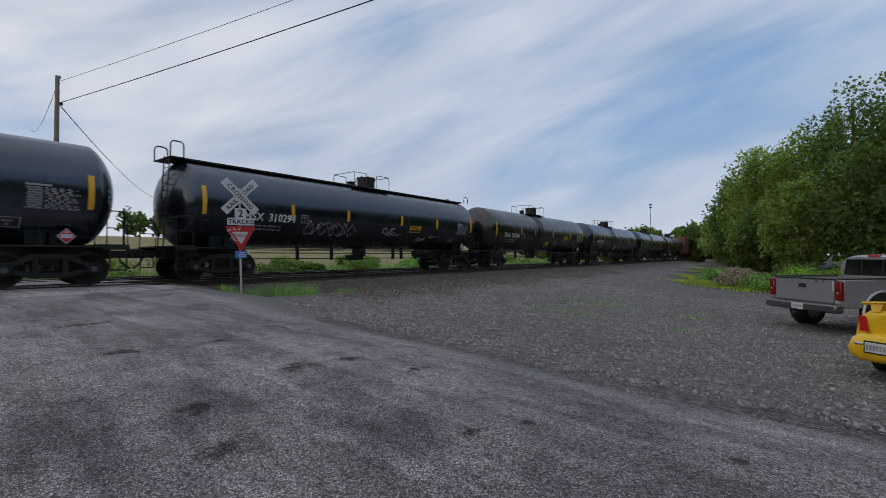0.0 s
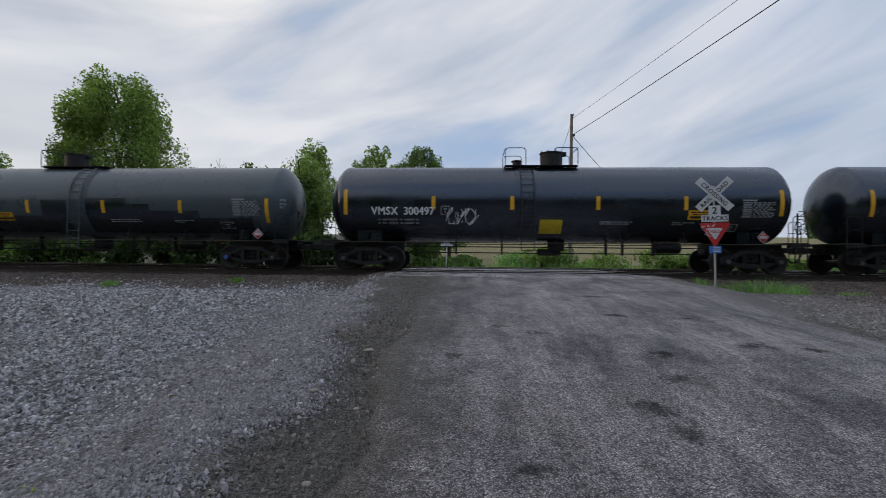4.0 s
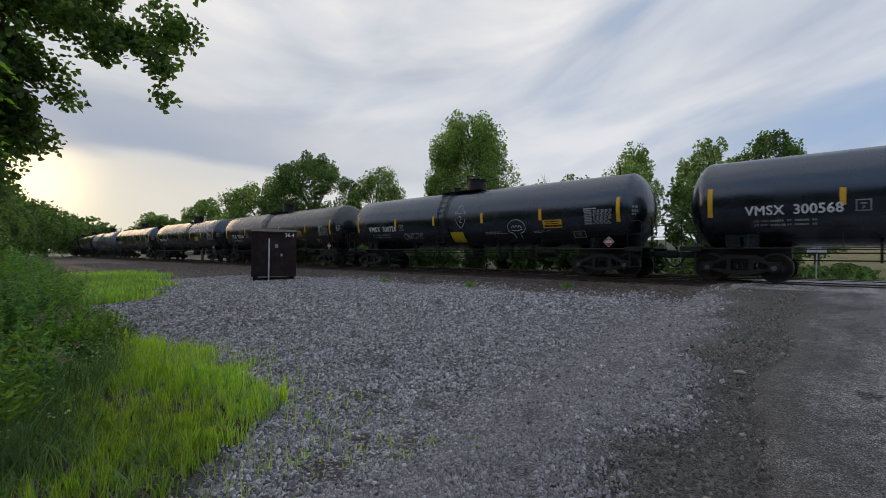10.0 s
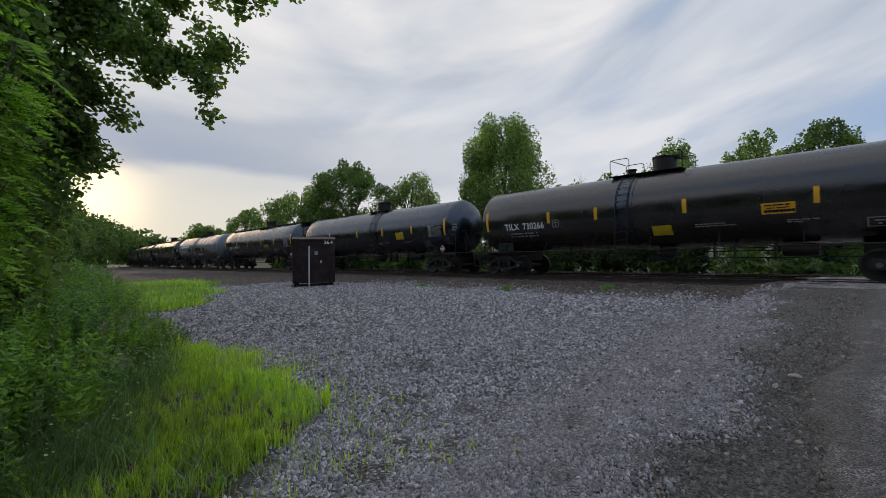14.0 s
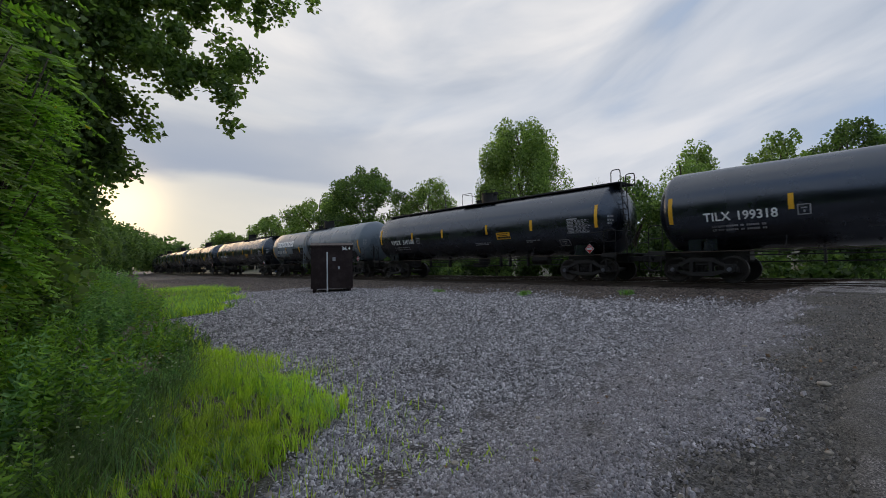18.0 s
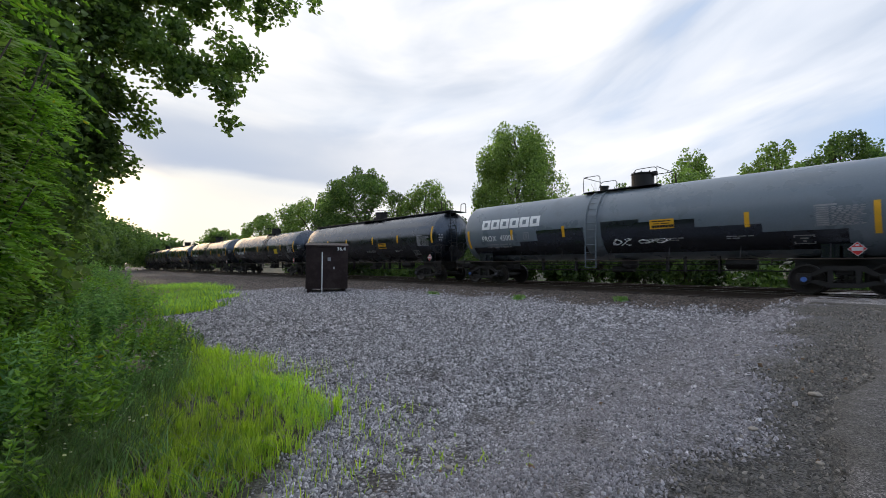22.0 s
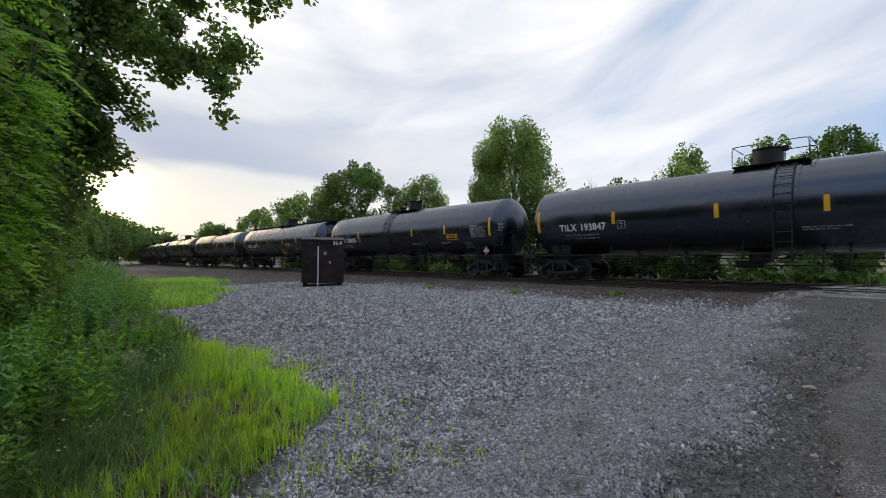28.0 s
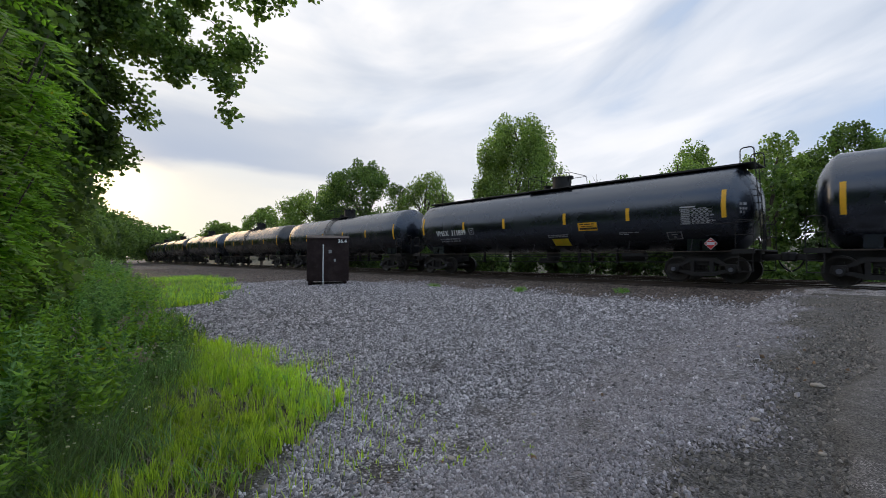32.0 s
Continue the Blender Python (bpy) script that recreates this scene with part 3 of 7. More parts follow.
def dirt_band(x, y):
    """Where wheels have worn the gravel to dirt, along the south edge of the road and at the turn-in."""
    wide = np.interp(x, [-16, -13, -9, -5, -2, 2], [1.0, 3.0, 3.6, 2.4, 1.5, 1.2])
    a = sm(-1.2 - wide - 0.8, -1.2 - wide * 0.55, y) * sm(1.0, -0.5, y)
    rut = 0.45 * np.exp(-((y + 2.6 + 0.25 * (x + 6)) ** 2) / 0.12) + 0.45 * np.exp(-((y + 4.4 + 0.25 * (x + 6)) ** 2) / 0.16)
    b = sm(6.0, 6.3, y) * 0.9 * sm(-13.5, -11, x)
    return np.clip(np.maximum(np.maximum(a, rut * (y < 0)), b), 0, 1)


def road_edges(x):
    s = np.interp(x, [-60, -24, -14.2, -13.2, -5, 0, 30], [-3.0, -3.0, -2.9, -1.2, -0.95, -0.8, -0.4])
    n = np.interp(x, [-60, -24, -15, -12.5, -10, -5, 0, 8, 30], [3.5, 5.6, 6.1, 6.5, 6.6, 5.9, 5.8, 6.0, 7.0])
    return s, n


def mud_band(x, y):
    """The dark muddy strip between the road's broken south edge and the gravel."""
    s, _n = road_edges(x)
    wide = np.interp(x, [-14, -9, -6, -3, 1], [1.5, 0.90, 0.62, 0.40, 0.3]) + 0.16 * np.sin(x * 1.9) + 0.1 * np.sin(x * 4.3 + 1)
    return sm(s - wide - 0.35, s - wide + 0.25, y) * (y < s + 0.4) * sm(-14.6, -13.2, x)


def build_ground():
    def axis(stops):
        out = []
        for a, b, step in stops:
            out += list(np.arange(a, b, step))
        return np.array(out + [stops[-1][1]])

    xs = axis([(-1500, -300, 150), (-300, -60, 20), (-60, -28, 2), (-28, 8, 0.25), (8, 40, 2), (40, 400, 40)])
    ys = axis([(-1500, -300, 150), (-300, -60, 10), (-60, -30, 1.5), (-30, 30, 0.25), (30, 90, 2), (90, 300, 15), (300, 1500, 150)])
    gx, gy = np.meshgrid(xs, ys)
    gz = ground_height(gx, gy)
    r = np.random.default_rng(3)
    near = (gx > -30) & (gx < 10) & (abs(gy) < 32)
    road = (gy > ROAD_S - 0.4) & (gy < ROAD_N + 0.4)
    gz = gz + np.where(near & ~road, r.normal(0, 0.012, gz.shape), 0) - np.where(road & (gx > -24.5), 0.05, 0)
    n, k = gz.shape
    idx = np.arange(n * k).reshape(n, k)
    faces = np.stack([idx[:-1, :-1], idx[:-1, 1:], idx[1:, 1:], idx[1:, :-1]], -1).reshape(-1, 4)
    me = raw("ground", np.c_[gx.ravel(), gy.ravel(), gz.ravel()], faces)
    bal, soil, field = zones(gx.ravel(), gy.ravel())
    layer = me.color_attributes.new("zones", "FLOAT_COLOR", "POINT")
    layer.data.foreach_set("color", np.c_[bal, soil, field, 1 - dirt_band(gx.ravel(), gy.ravel())].astype(np.float32).ravel())
    layer = me.color_attributes.new("marks", "FLOAT_COLOR", "POINT")
    m, old = mud_band(gx.ravel(), gy.ravel()), sm(4.6, 5.8, gy.ravel())
    layer.data.foreach_set("color", np.c_[m, old, 0 * m, np.ones(len(m))].astype(np.float32).ravel())
    ob = put("ground", me, ground_material(), smooth=False)
    me.polygons.foreach_set("use_smooth", [True] * len(me.polygons))
    tagged(ob, "grey gravel lot with ballast shoulder and grassy soil", "ground", kind="structure")


build_ground()


def asphalt_material():
    m = bpy.data.materials.new("worn_asphalt")
    m.use_nodes = True
    nt = m.node_tree
    b = nt.nodes["Principled BSDF"]
    co = nt.nodes.new("ShaderNodeTexCoord").outputs["Object"]

    def noisy(scale, detail, rough, stretch=None):
        n = node(nt, "ShaderNodeTexNoise", Scale=scale, Detail=detail, Roughness=rough)
        if stretch:
            s = nt.nodes.new("ShaderNodeMapping")
            s.inputs["Scale"].default_value = stretch
            s.inputs["Rotation"].default_value = (0, 0, radians(3.0))
            nt.links.new(co, s.inputs["Vector"])
            nt.links.new(s.outputs[0], n.inputs["Vector"])
        else:
            nt.links.new(co, n.inputs["Vector"])
        return n.outputs[0]

    broad, mid, grain = noisy(0.5, 5.0, 0.6), noisy(5.0, 5.0, 0.65), noisy(60.0, 5.0, 0.75)
    lanes, scuffs = noisy(1.6, 6.0, 0.65, (0.10, 1.3, 1.0)), noisy(6.5, 4.0, 0.6, (0.09, 1.0, 1.0))

    def cells(scale):
        v = node(nt, "ShaderNodeTexVoronoi", Scale=scale)
        nt.links.new(co, v.inputs["Vector"])
        c = nt.nodes.new("ShaderNodeSeparateColor")
        nt.links.new(v.outputs["Color"], c.inputs[0])
        return c.outputs[0], v.outputs["Distance"]

    (pick, gap), (pick2, gap2) = cells(115.0), cells(52.0)
    chips = ramp(nt, pick, [(0.0, (0.070, 0.066, 0.067)), (0.5, (0.235, 0.218, 0.218)), (0.86, (0.42, 0.388, 0.384)), (1.0, (0.66, 0.61, 0.60))])
    chips = mix(nt, 1.0, chips, ramp(nt, gap, [(0.34, 1.08), (0.62, 0.45)]), "MULTIPLY")
    # scattered larger aggregate, pale and dark
    chips = mix(nt, ramp(nt, pick2, [(0.80, 0.0), (0.84, 0.7)]), chips, ramp(nt, gap2, [(0.25, (0.50, 0.465, 0.46)), (0.5, (0.14, 0.13, 0.13))]))
    chips = mix(nt, ramp(nt, pick2, [(0.10, 0.75), (0.15, 0.0)]), chips, (0.045, 0.043, 0.044))
    tone = math_node(nt, "ADD", math_node(nt, "ADD", math_node(nt, "MULTIPLY", broad, 0.25), math_node(nt, "MULTIPLY", scuffs, 0.17)), math_node(nt, "ADD", math_node(nt, "MULTIPLY", lanes, 0.34), math_node(nt, "MULTIPLY", mid, 0.24)))
    col = mix(nt, 1.0, chips, ramp(nt, tone, [(0.38, 0.46), (0.50, 1.0), (0.62, 1.62)]), "MULTIPLY")
    stains = noisy(1.3, 6.0, 0.62, (0.55, 1.0, 1.0))
    col = mix(nt, 1.0, col, ramp(nt, stains, [(0.33, (0.62, 0.63, 0.66)), (0.50, (1.2, 1.19, 1.20)), (0.66, (1.42, 1.40, 1.39))]), "MULTIPLY")
    sx = nt.nodes.new("ShaderNodeSeparateXYZ")
    nt.links.new(co, sx.inputs[0])
    # newer, paler paving across the two tracks
    at_x = math_node(nt, "ADD", sx.outputs[0], math_node(nt, "MULTIPLY", mid, 0.5))
    new_paving = math_node(nt, "LESS_THAN", at_x, -13.9)
    wander = math_node(nt, "ADD", math_node(nt, "MULTIPLY", math_node(nt, "SUBTRACT", mid, 0.5), 1.5), math_node(nt, "MULTIPLY", math_node(nt, "SUBTRACT", broad, 0.5), 1.2))
    at_y = math_node(nt, "ADD", sx.outputs[1], wander)
    # the south side is dirtier, and mud creeps over both broken edges
    grime = ramp(nt, math_node(nt, "MULTIPLY", math_node(nt, "ADD", at_y, 2.0), 0.25), [(0.2, (0.66, 0.66, 0.65)), (0.75, (1.04, 1.04, 1.04))])
    worn = mix(nt, 1.0, col, grime, "MULTIPLY")
    mud = mix(nt, pick, (0.045, 0.041, 0.035), (0.16, 0.146, 0.125))
    from_south = math_node(nt, "ADD", math_node(nt, "ADD", at_y, 0.82), math_node(nt, "MULTIPLY", sx.outputs[0], -0.027))
    worn = mix(nt, ramp(nt, from_south, [(0.0, 0.9), (0.30, 0.55), (0.75, 0.0)]), worn, mud)
    worn = mix(nt, ramp(nt, math_node(nt, "SUBTRACT", 6.0, at_y), [(0.0, 0.8), (0.65, 0.0)]), worn, mix(nt, pick, (0.065, 0.06, 0.055), (0.25, 0.23, 0.21)))
    col = mix(nt, new_paving, worn, mix(nt, 1.0, col, (1.5, 1.5, 1.47), "MULTIPLY"))
    nt.links.new(col, b.inputs["Base Color"])
    b.inputs["Roughness"].default_value = 0.78
    b.inputs["Specular IOR Level"].default_value = 0.35
    bp = node(nt, "ShaderNodeBump", Strength=0.75, Distance=0.014)
    nt.links.new(math_node(nt, "ADD", math_node(nt, "ADD", grain, mid), math_node(nt, "ADD", math_node(nt, "MULTIPLY", gap, -0.8), math_node(nt, "MULTIPLY", gap2, -0.5))), bp.inputs["Height"])
    nt.links.new(bp.outputs[0], b.inputs["Normal"])
    return m


M["asphalt"] = asphalt_material()


def build_road():
    xs = np.concatenate([np.arange(-32, -24, 2.0), np.arange(-24, 12, 0.2), np.arange(12, 34, 3.0)])
    r = np.random.default_rng(5)
    rows, K = [], 48
    for x in xs:
        s, n = road_edges(x)
        s += 0.10 * math.sin(x * 1.7) + r.normal(0, 0.03)
        n += 0.12 * math.sin(x * 1.3 + 2) + r.normal(0, 0.03)
        ys = np.linspace(s, n, K)
        z = ground_height(np.full(K, x), np.clip(ys, -1.5, 3.4)) - np.maximum(0, ys - 3.4) ** 2 * 0.035 * float(sm(-12, -8, x))
        z = z + 0.012 + 0.006 * np.sin(x * 0.8 + ys * 1.1)
        z[0] -= 0.09
        z[-1] -= 0.09
        rows.append(np.c_[np.full(K, x), ys, z])
    v = np.concatenate(rows)
    idx = np.arange(len(v)).reshape(len(xs), K)
    f = np.stack([idx[:-1, :-1], idx[1:, :-1], idx[1:, 1:], idx[:-1, 1:]], -1).reshape(-1, 4)
    me = raw("road", v, f)
    ob = put("road", me, M["asphalt"])
    me.polygons.foreach_set("use_smooth", [True] * len(me.polygons))
    tagged(ob, "worn grey asphalt road rising to the level crossing", "road", kind="structure")


build_road()

# ---- the two tracks ----
def build_track(axis, name, label):
    track = tagged(empty(name), label, "railway track", kind="structure")
    ss = list(np.arange(-190, -60, 4.0)) + list(np.arange(-60, 46, 6.0)) + list(np.arange(46, 150, 6.0))
    profile = [(-0.075, -0.17), (0.075, -0.17), (0.075, -0.155), (0.012, -0.135), (0.012, -0.045), (0.036, -0.035), (0.036, -0.004), (0.028, 0.0), (-0.028, 0.0), (-0.036, -0.004), (-0.036, -0.035), (-0.012, -0.045), (-0.012, -0.135), (-0.075, -0.155)]
    for side in (0.755, -0.755):
        bm = bmesh.new()
        rings = []
        for s in ss:
            m = track_pose(s, axis - AX + side)
            rings.append([bm.verts.new(m @ Vector((0, -y, z))) for y, z in profile])
        for a, b in zip(rings, rings[1:]):
            for k in range(len(profile)):
                j = (k + 1) % len(profile)
                bm.faces.new((a[k], a[j], b[j], b[k]))
        ob = part("rail", bm, M["rail"], track, "rusty steel rail with a polished head", smooth=False)
        ob.data.materials.append(M["rail_top"])
        for p in ob.data.polygons:
            if p.index % len(profile) == 7:
                p.material_index = 1
    tie = bmesh.new()
    box(tie, -0.11, -1.3, -0.34, 0.11, 1.3, -0.165, 0.012)
    me = bpy.data.meshes.new("sleeper")
    tie.to_mesh(me)
    tie.free()
    me.materials.append(M["tie"])
    r = random.Random(4)
    for k in range(-130, 110):
        s = k * 0.55
        if -3.3 < s < 6.4:
            continue
        ob = new("sleeper", me)
        ob.parent = track
        ob.matrix_basis = track_pose(s + r.uniform(-0.03, 0.03), axis - AX + r.uniform(-0.04, 0.04), r.uniform(-0.012, 0.004))


# ---- tank cars ----
RAD, MID, LONG = 1.43, 2.55, 8.42  # shell radius, height of its middle, half its length
PITCH, BOGIE = 18.15, 6.85


def on_shell(me, x0, z0, lift=0.008, flip=False):
    """Wraps flat lettering round the shell's east side, its lower left corner at x0, z0."""
    def fn(co):
        a = (co[:, 2] + z0 - MID) / RAD
        r = RAD + lift - co[:, 1]
        return np.c_[co[:, 0] + x0, -r * np.cos(a), MID + r * np.sin(a)]
    return remap(me, fn)


def patch(name, x0, x1, z0, z1, material, parent, label="", lift=0.006, skew=0.0):
    """A thin painted panel that follows the shell's east side."""
    bm = bmesh.new()
    nx, nz = max(1, int((x1 - x0) / 0.6)), max(1, int((z1 - z0) / 0.12))
    grid = []
    for j in range(nz + 1):
        z = z0 + (z1 - z0) * j / nz
        a = (z - MID) / RAD
        grid.append([bm.verts.new((x0 + (x1 - x0) * i / nx + skew * (z - z0), -(RAD + lift) * math.cos(a), MID + (RAD + lift) * math.sin(a))) for i in range(nx + 1)])
    for a, b in zip(grid, grid[1:]):
        for i in range(nx):
            bm.faces.new((a[i], a[i + 1], b[i + 1], b[i]))
    return part(name, bm, material, parent, label)


def bars(bm, x0, z0, widths, height, gap=0.05, lift=0.008):
    """A line of unreadable small print as plain bars on the shell."""
    x = x0
    for w in widths:
        a0, a1 = (z0 - MID) / RAD, (z0 + height - MID) / RAD
        vs = [bm.verts.new((xx, -(RAD + lift) * math.cos(a), MID + (RAD + lift) * math.sin(a))) for xx, a in ((x, a0), (x + w, a0), (x + w, a1), (x, a1))]
        bm.faces.new(vs)
        x += w + gap


HEAD_X = [-0.66, -0.61, -0.54, -0.45, -0.35, -0.25, -0.16, -0.09, -0.04, -0.01, 0.0]  # from the end of the tank
HEAD_R = [1.0, 0.990, 0.958, 0.900, 0.815, 0.705, 0.575, 0.435, 0.290, 0.145, 0.0]  # share of the shell's radius


def shell_mesh():
    head = [(LONG + x, RAD * r) for x, r in zip(HEAD_X, HEAD_R)]
    inner = [(x, RAD) for x in (-6.2, -4.4, -2.2, 0, 2.2, 4.4, 6.2)]
    bm = bmesh.new()
    lathe(bm, [(-x, r) for x, r in reversed(head)] + inner + head, Matrix.Translation((0, 0, MID)), 56)
    return bm


def bogie_parts(car, x, blue=False):
    bogie = new("bogie")
    bogie.parent = car
    bogie.location = (x, 0, 0)
    for side in (-1, 1):
        y = side * 1.02
        bm = bmesh.new()
        out = [(-1.12, 0.56), (-0.75, 0.62), (-0.42, 0.86), (0.42, 0.86), (0.75, 0.62), (1.12, 0.56), (1.12, 0.36), (0.72, 0.36), (0.36, 0.24), (-0.36, 0.24), (-0.72, 0.36), (-1.12, 0.36)]
        a = [bm.verts.new((px, y - 0.07, pz)) for px, pz in out]
        b = [bm.verts.new((px, y + 0.07, pz)) for px, pz in out]
        n = len(out)
        # rim only: the frame is open towards the springs
        ins = [((px * 0.80, 0.55 + (pz - 0.55) * 0.58)) for px, pz in out]
        a2 = [bm.verts.new((px, y - 0.07, pz)) for px, pz in ins]
        b2 = [bm.verts.new((px, y + 0.07, pz)) for px, pz in ins]
        for k in range(n):
            j = (k + 1) % n
            bm.faces.new((a[k], a[j], b[j], b[k]))
            bm.faces.new((a2[k], b2[k], b2[j], a2[j]))
            bm.faces.new((a[k], a2[k], a2[j], a[j]))
            bm.faces.new((b[k], b[j], b2[j], b2[k]))
        for px in (-0.3, 0.3):
            box(bm, px - 0.06, y - 0.06, 0.33, px + 0.06, y + 0.06, 0.80)
        for px in (-0.89, 0.89):
            disc(bm, (px, y, 0.457), (0, 1, 0), 0.15, 0.26, 14, 0.02)
            box(bm, px - 0.17, y - 0.09, 0.40, px + 0.17, y + 0.09, 0.64, 0.02)
        part("side_frame", bm, M["steel"], bogie)
        for px in (-0.89, 0.89):
            bm = bmesh.new()
            disc(bm, (px, y + side * 0.15, 0.457), (0, 1, 0), 0.075, 0.05, 12, 0.01)
            painted = blue and px < 0
            part("axle_cap", bm, M["cap_blue" if painted else "axle_cap"], bogie, "blue painted axle cap" if painted else "pale worn axle cap")
        bm = bmesh.new()
        for px in (-0.14, 0.0, 0.14):
            turns = [(px + 0.055 * math.cos(t), y + 0.055 * math.sin(t), 0.34 + 0.24 * k / 20) for k in range(21) for t in (k * 1.57,)]
            tube(bm, turns, 0.016, 5)
        part("spring", bm, M["steel"], bogie)
    bm = bmesh.new()
    box(bm, -0.22, -1.0, 0.58, 0.22, 1.0, 0.80, 0.03)
    disc(bm, (0, 0, 0.86), (0, 0, 1), 0.2, 0.16, 16)
    part("bolster", bm, M["steel"], bogie)
    for px in (-0.89, 0.89):
        bm = bmesh.new()
        for y in (-0.75, 0.75):
            s = 1 if y > 0 else -1
            lathe(bm, [(-0.07, 0.10), (-0.06, 0.38), (-0.065, 0.40), (-0.065, 0.457), (0.055, 0.452), (0.055, 0.40), (0.02, 0.36), (0.0, 0.16), (0.07, 0.13), (0.07, 0.0)], Matrix.Translation((0, y, 0)) @ Matrix.Rotation(s * math.pi / 2, 4, "Z"), 28)
            for k in range(4):
                a = k * math.pi / 2 + 0.4
                box(bm, -0.02, y + s * 0.02, -0.02, 0.02, y + s * 0.06, 0.02, 0, Matrix.Translation((0.26 * math.cos(a), 0, 0.26 * math.sin(a))))
        disc(bm, (0, 0, 0), (0, 1, 0), 0.085, 2.2, 14)
        ob = part("wheelset", bm, M["tyre_steel"], bogie, "worn steel wheels on an axle")
        ob.location = (px, 0, 0.457)
    return bogie


def hand_rail(parent, lines, r=0.015, name="handrail", label=""):
    for pts in lines:
        bm = bmesh.new()
        tube(bm, arc(pts, 0.14), r, 6)
        part(name, bm, M["steel"], parent, label)


def end_gear(car, d):
    """What sits at the end of the car towards d: sill, coupler, platform, rails and steps."""
    bm = bmesh.new()
    box(bm, *sorted((d * 5.6, d * 8.35))[:1], -0.30, 0.72, sorted((d * 5.6, d * 8.35))[1], 0.30, 1.12, 0.03)
    part("stub_sill", bm, M["steel"], car)
    bm = bmesh.new()
    x0, x1 = sorted((d * 8.3, d * 9.0))
    box(bm, x0, -0.09, 0.78, x1, 0.09, 0.98, 0.02)
    x0, x1 = sorted((d * 8.86, d * 9.14))
    box(bm, x0, -0.16, 0.74, x1, 0.13, 1.04, 0.05)
    part("coupler", bm, M["steel"], car)
    bm = bmesh.new()
    x0, x1 = sorted((d * 7.85, d * 8.48))
    box(bm, x0, -1.45, 1.08, x1, 1.45, 1.13, 0.01)
    box(bm, x0, -1.47, 0.98, x1, -1.43, 1.10)
    box(bm, x0, 1.43, 0.98, x1, 1.47, 1.10)
    part("end_platform", bm, M["steel"], car)
    bm = bmesh.new()
    for y in (-1, 1):
        # saddle plates that carry the shell over the bogie
        x0, x1 = sorted((d * 6.35, d * 7.25))
        box(bm, x0, y * 0.95 - 0.02, 1.1, x1, y * 0.95 + 0.02, 1.55)
        box(bm, d * 6.8 - 0.03, -abs(y) * 1.0, 1.1, d * 6.8 + 0.03, abs(y) * 1.0, 1.42)
    part("saddle", bm, M["black"], car)
    for y in (-1.42, 1.42):
        hand_rail(car, [[(d * 7.95, y, 1.1), (d * 7.95, y, 2.05), (d * 8.44, y, 2.05), (d * 8.44, y, 1.1)], [(d * 7.95, y, 1.58), (d * 8.44, y, 1.58)]])
        bm = bmesh.new()
        for z in (0.42, 0.76):
            tube(bm, [(d * 8.02, y, z), (d * 8.42, y, z)], 0.018, 6)
        for x in (8.02, 8.42):
            tube(bm, [(d * x, y, 0.42), (d * x, y, 1.08)], 0.02, 6)
        part("step", bm, M["steel"], car)
    if d > 0:
        bm = bmesh.new()
        tube(bm, [(8.56, -0.75, 1.1), (8.56, -0.75, 2.2)], 0.03, 6)
        tube(bm, [(8.56, -0.75, 2.05), (8.62, -1.1, 2.22), (8.6, -0.75, 2.28)], 0.016, 5)
        part("brake_stand", bm, M["steel"], car)
        bm = bmesh.new()
        ring = [(8.66, -0.75 + 0.27 * math.cos(t), 1.72 + 0.27 * math.sin(t)) for t in np.linspace(0, 2 * math.pi, 21)]
        tube(bm, ring, 0.016, 5)
        for t in (0.5, 2.6, 4.7):
            tube(bm, [(8.62, -0.75, 1.72), (8.66, -0.75 + 0.27 * math.cos(t), 1.72 + 0.27 * math.sin(t))], 0.014, 5)
        part("brake_wheel", bm, M["steel"], car)
    bm = bmesh.new()
    tube(bm, arc([(d * 8.7, 0.25, 0.86), (d * 8.85, 0.26, 0.55), (d * 9.05, 0.2, 0.42)], 0.15), 0.03, 7)
    part("brake_hose", bm, M["wire"], car)


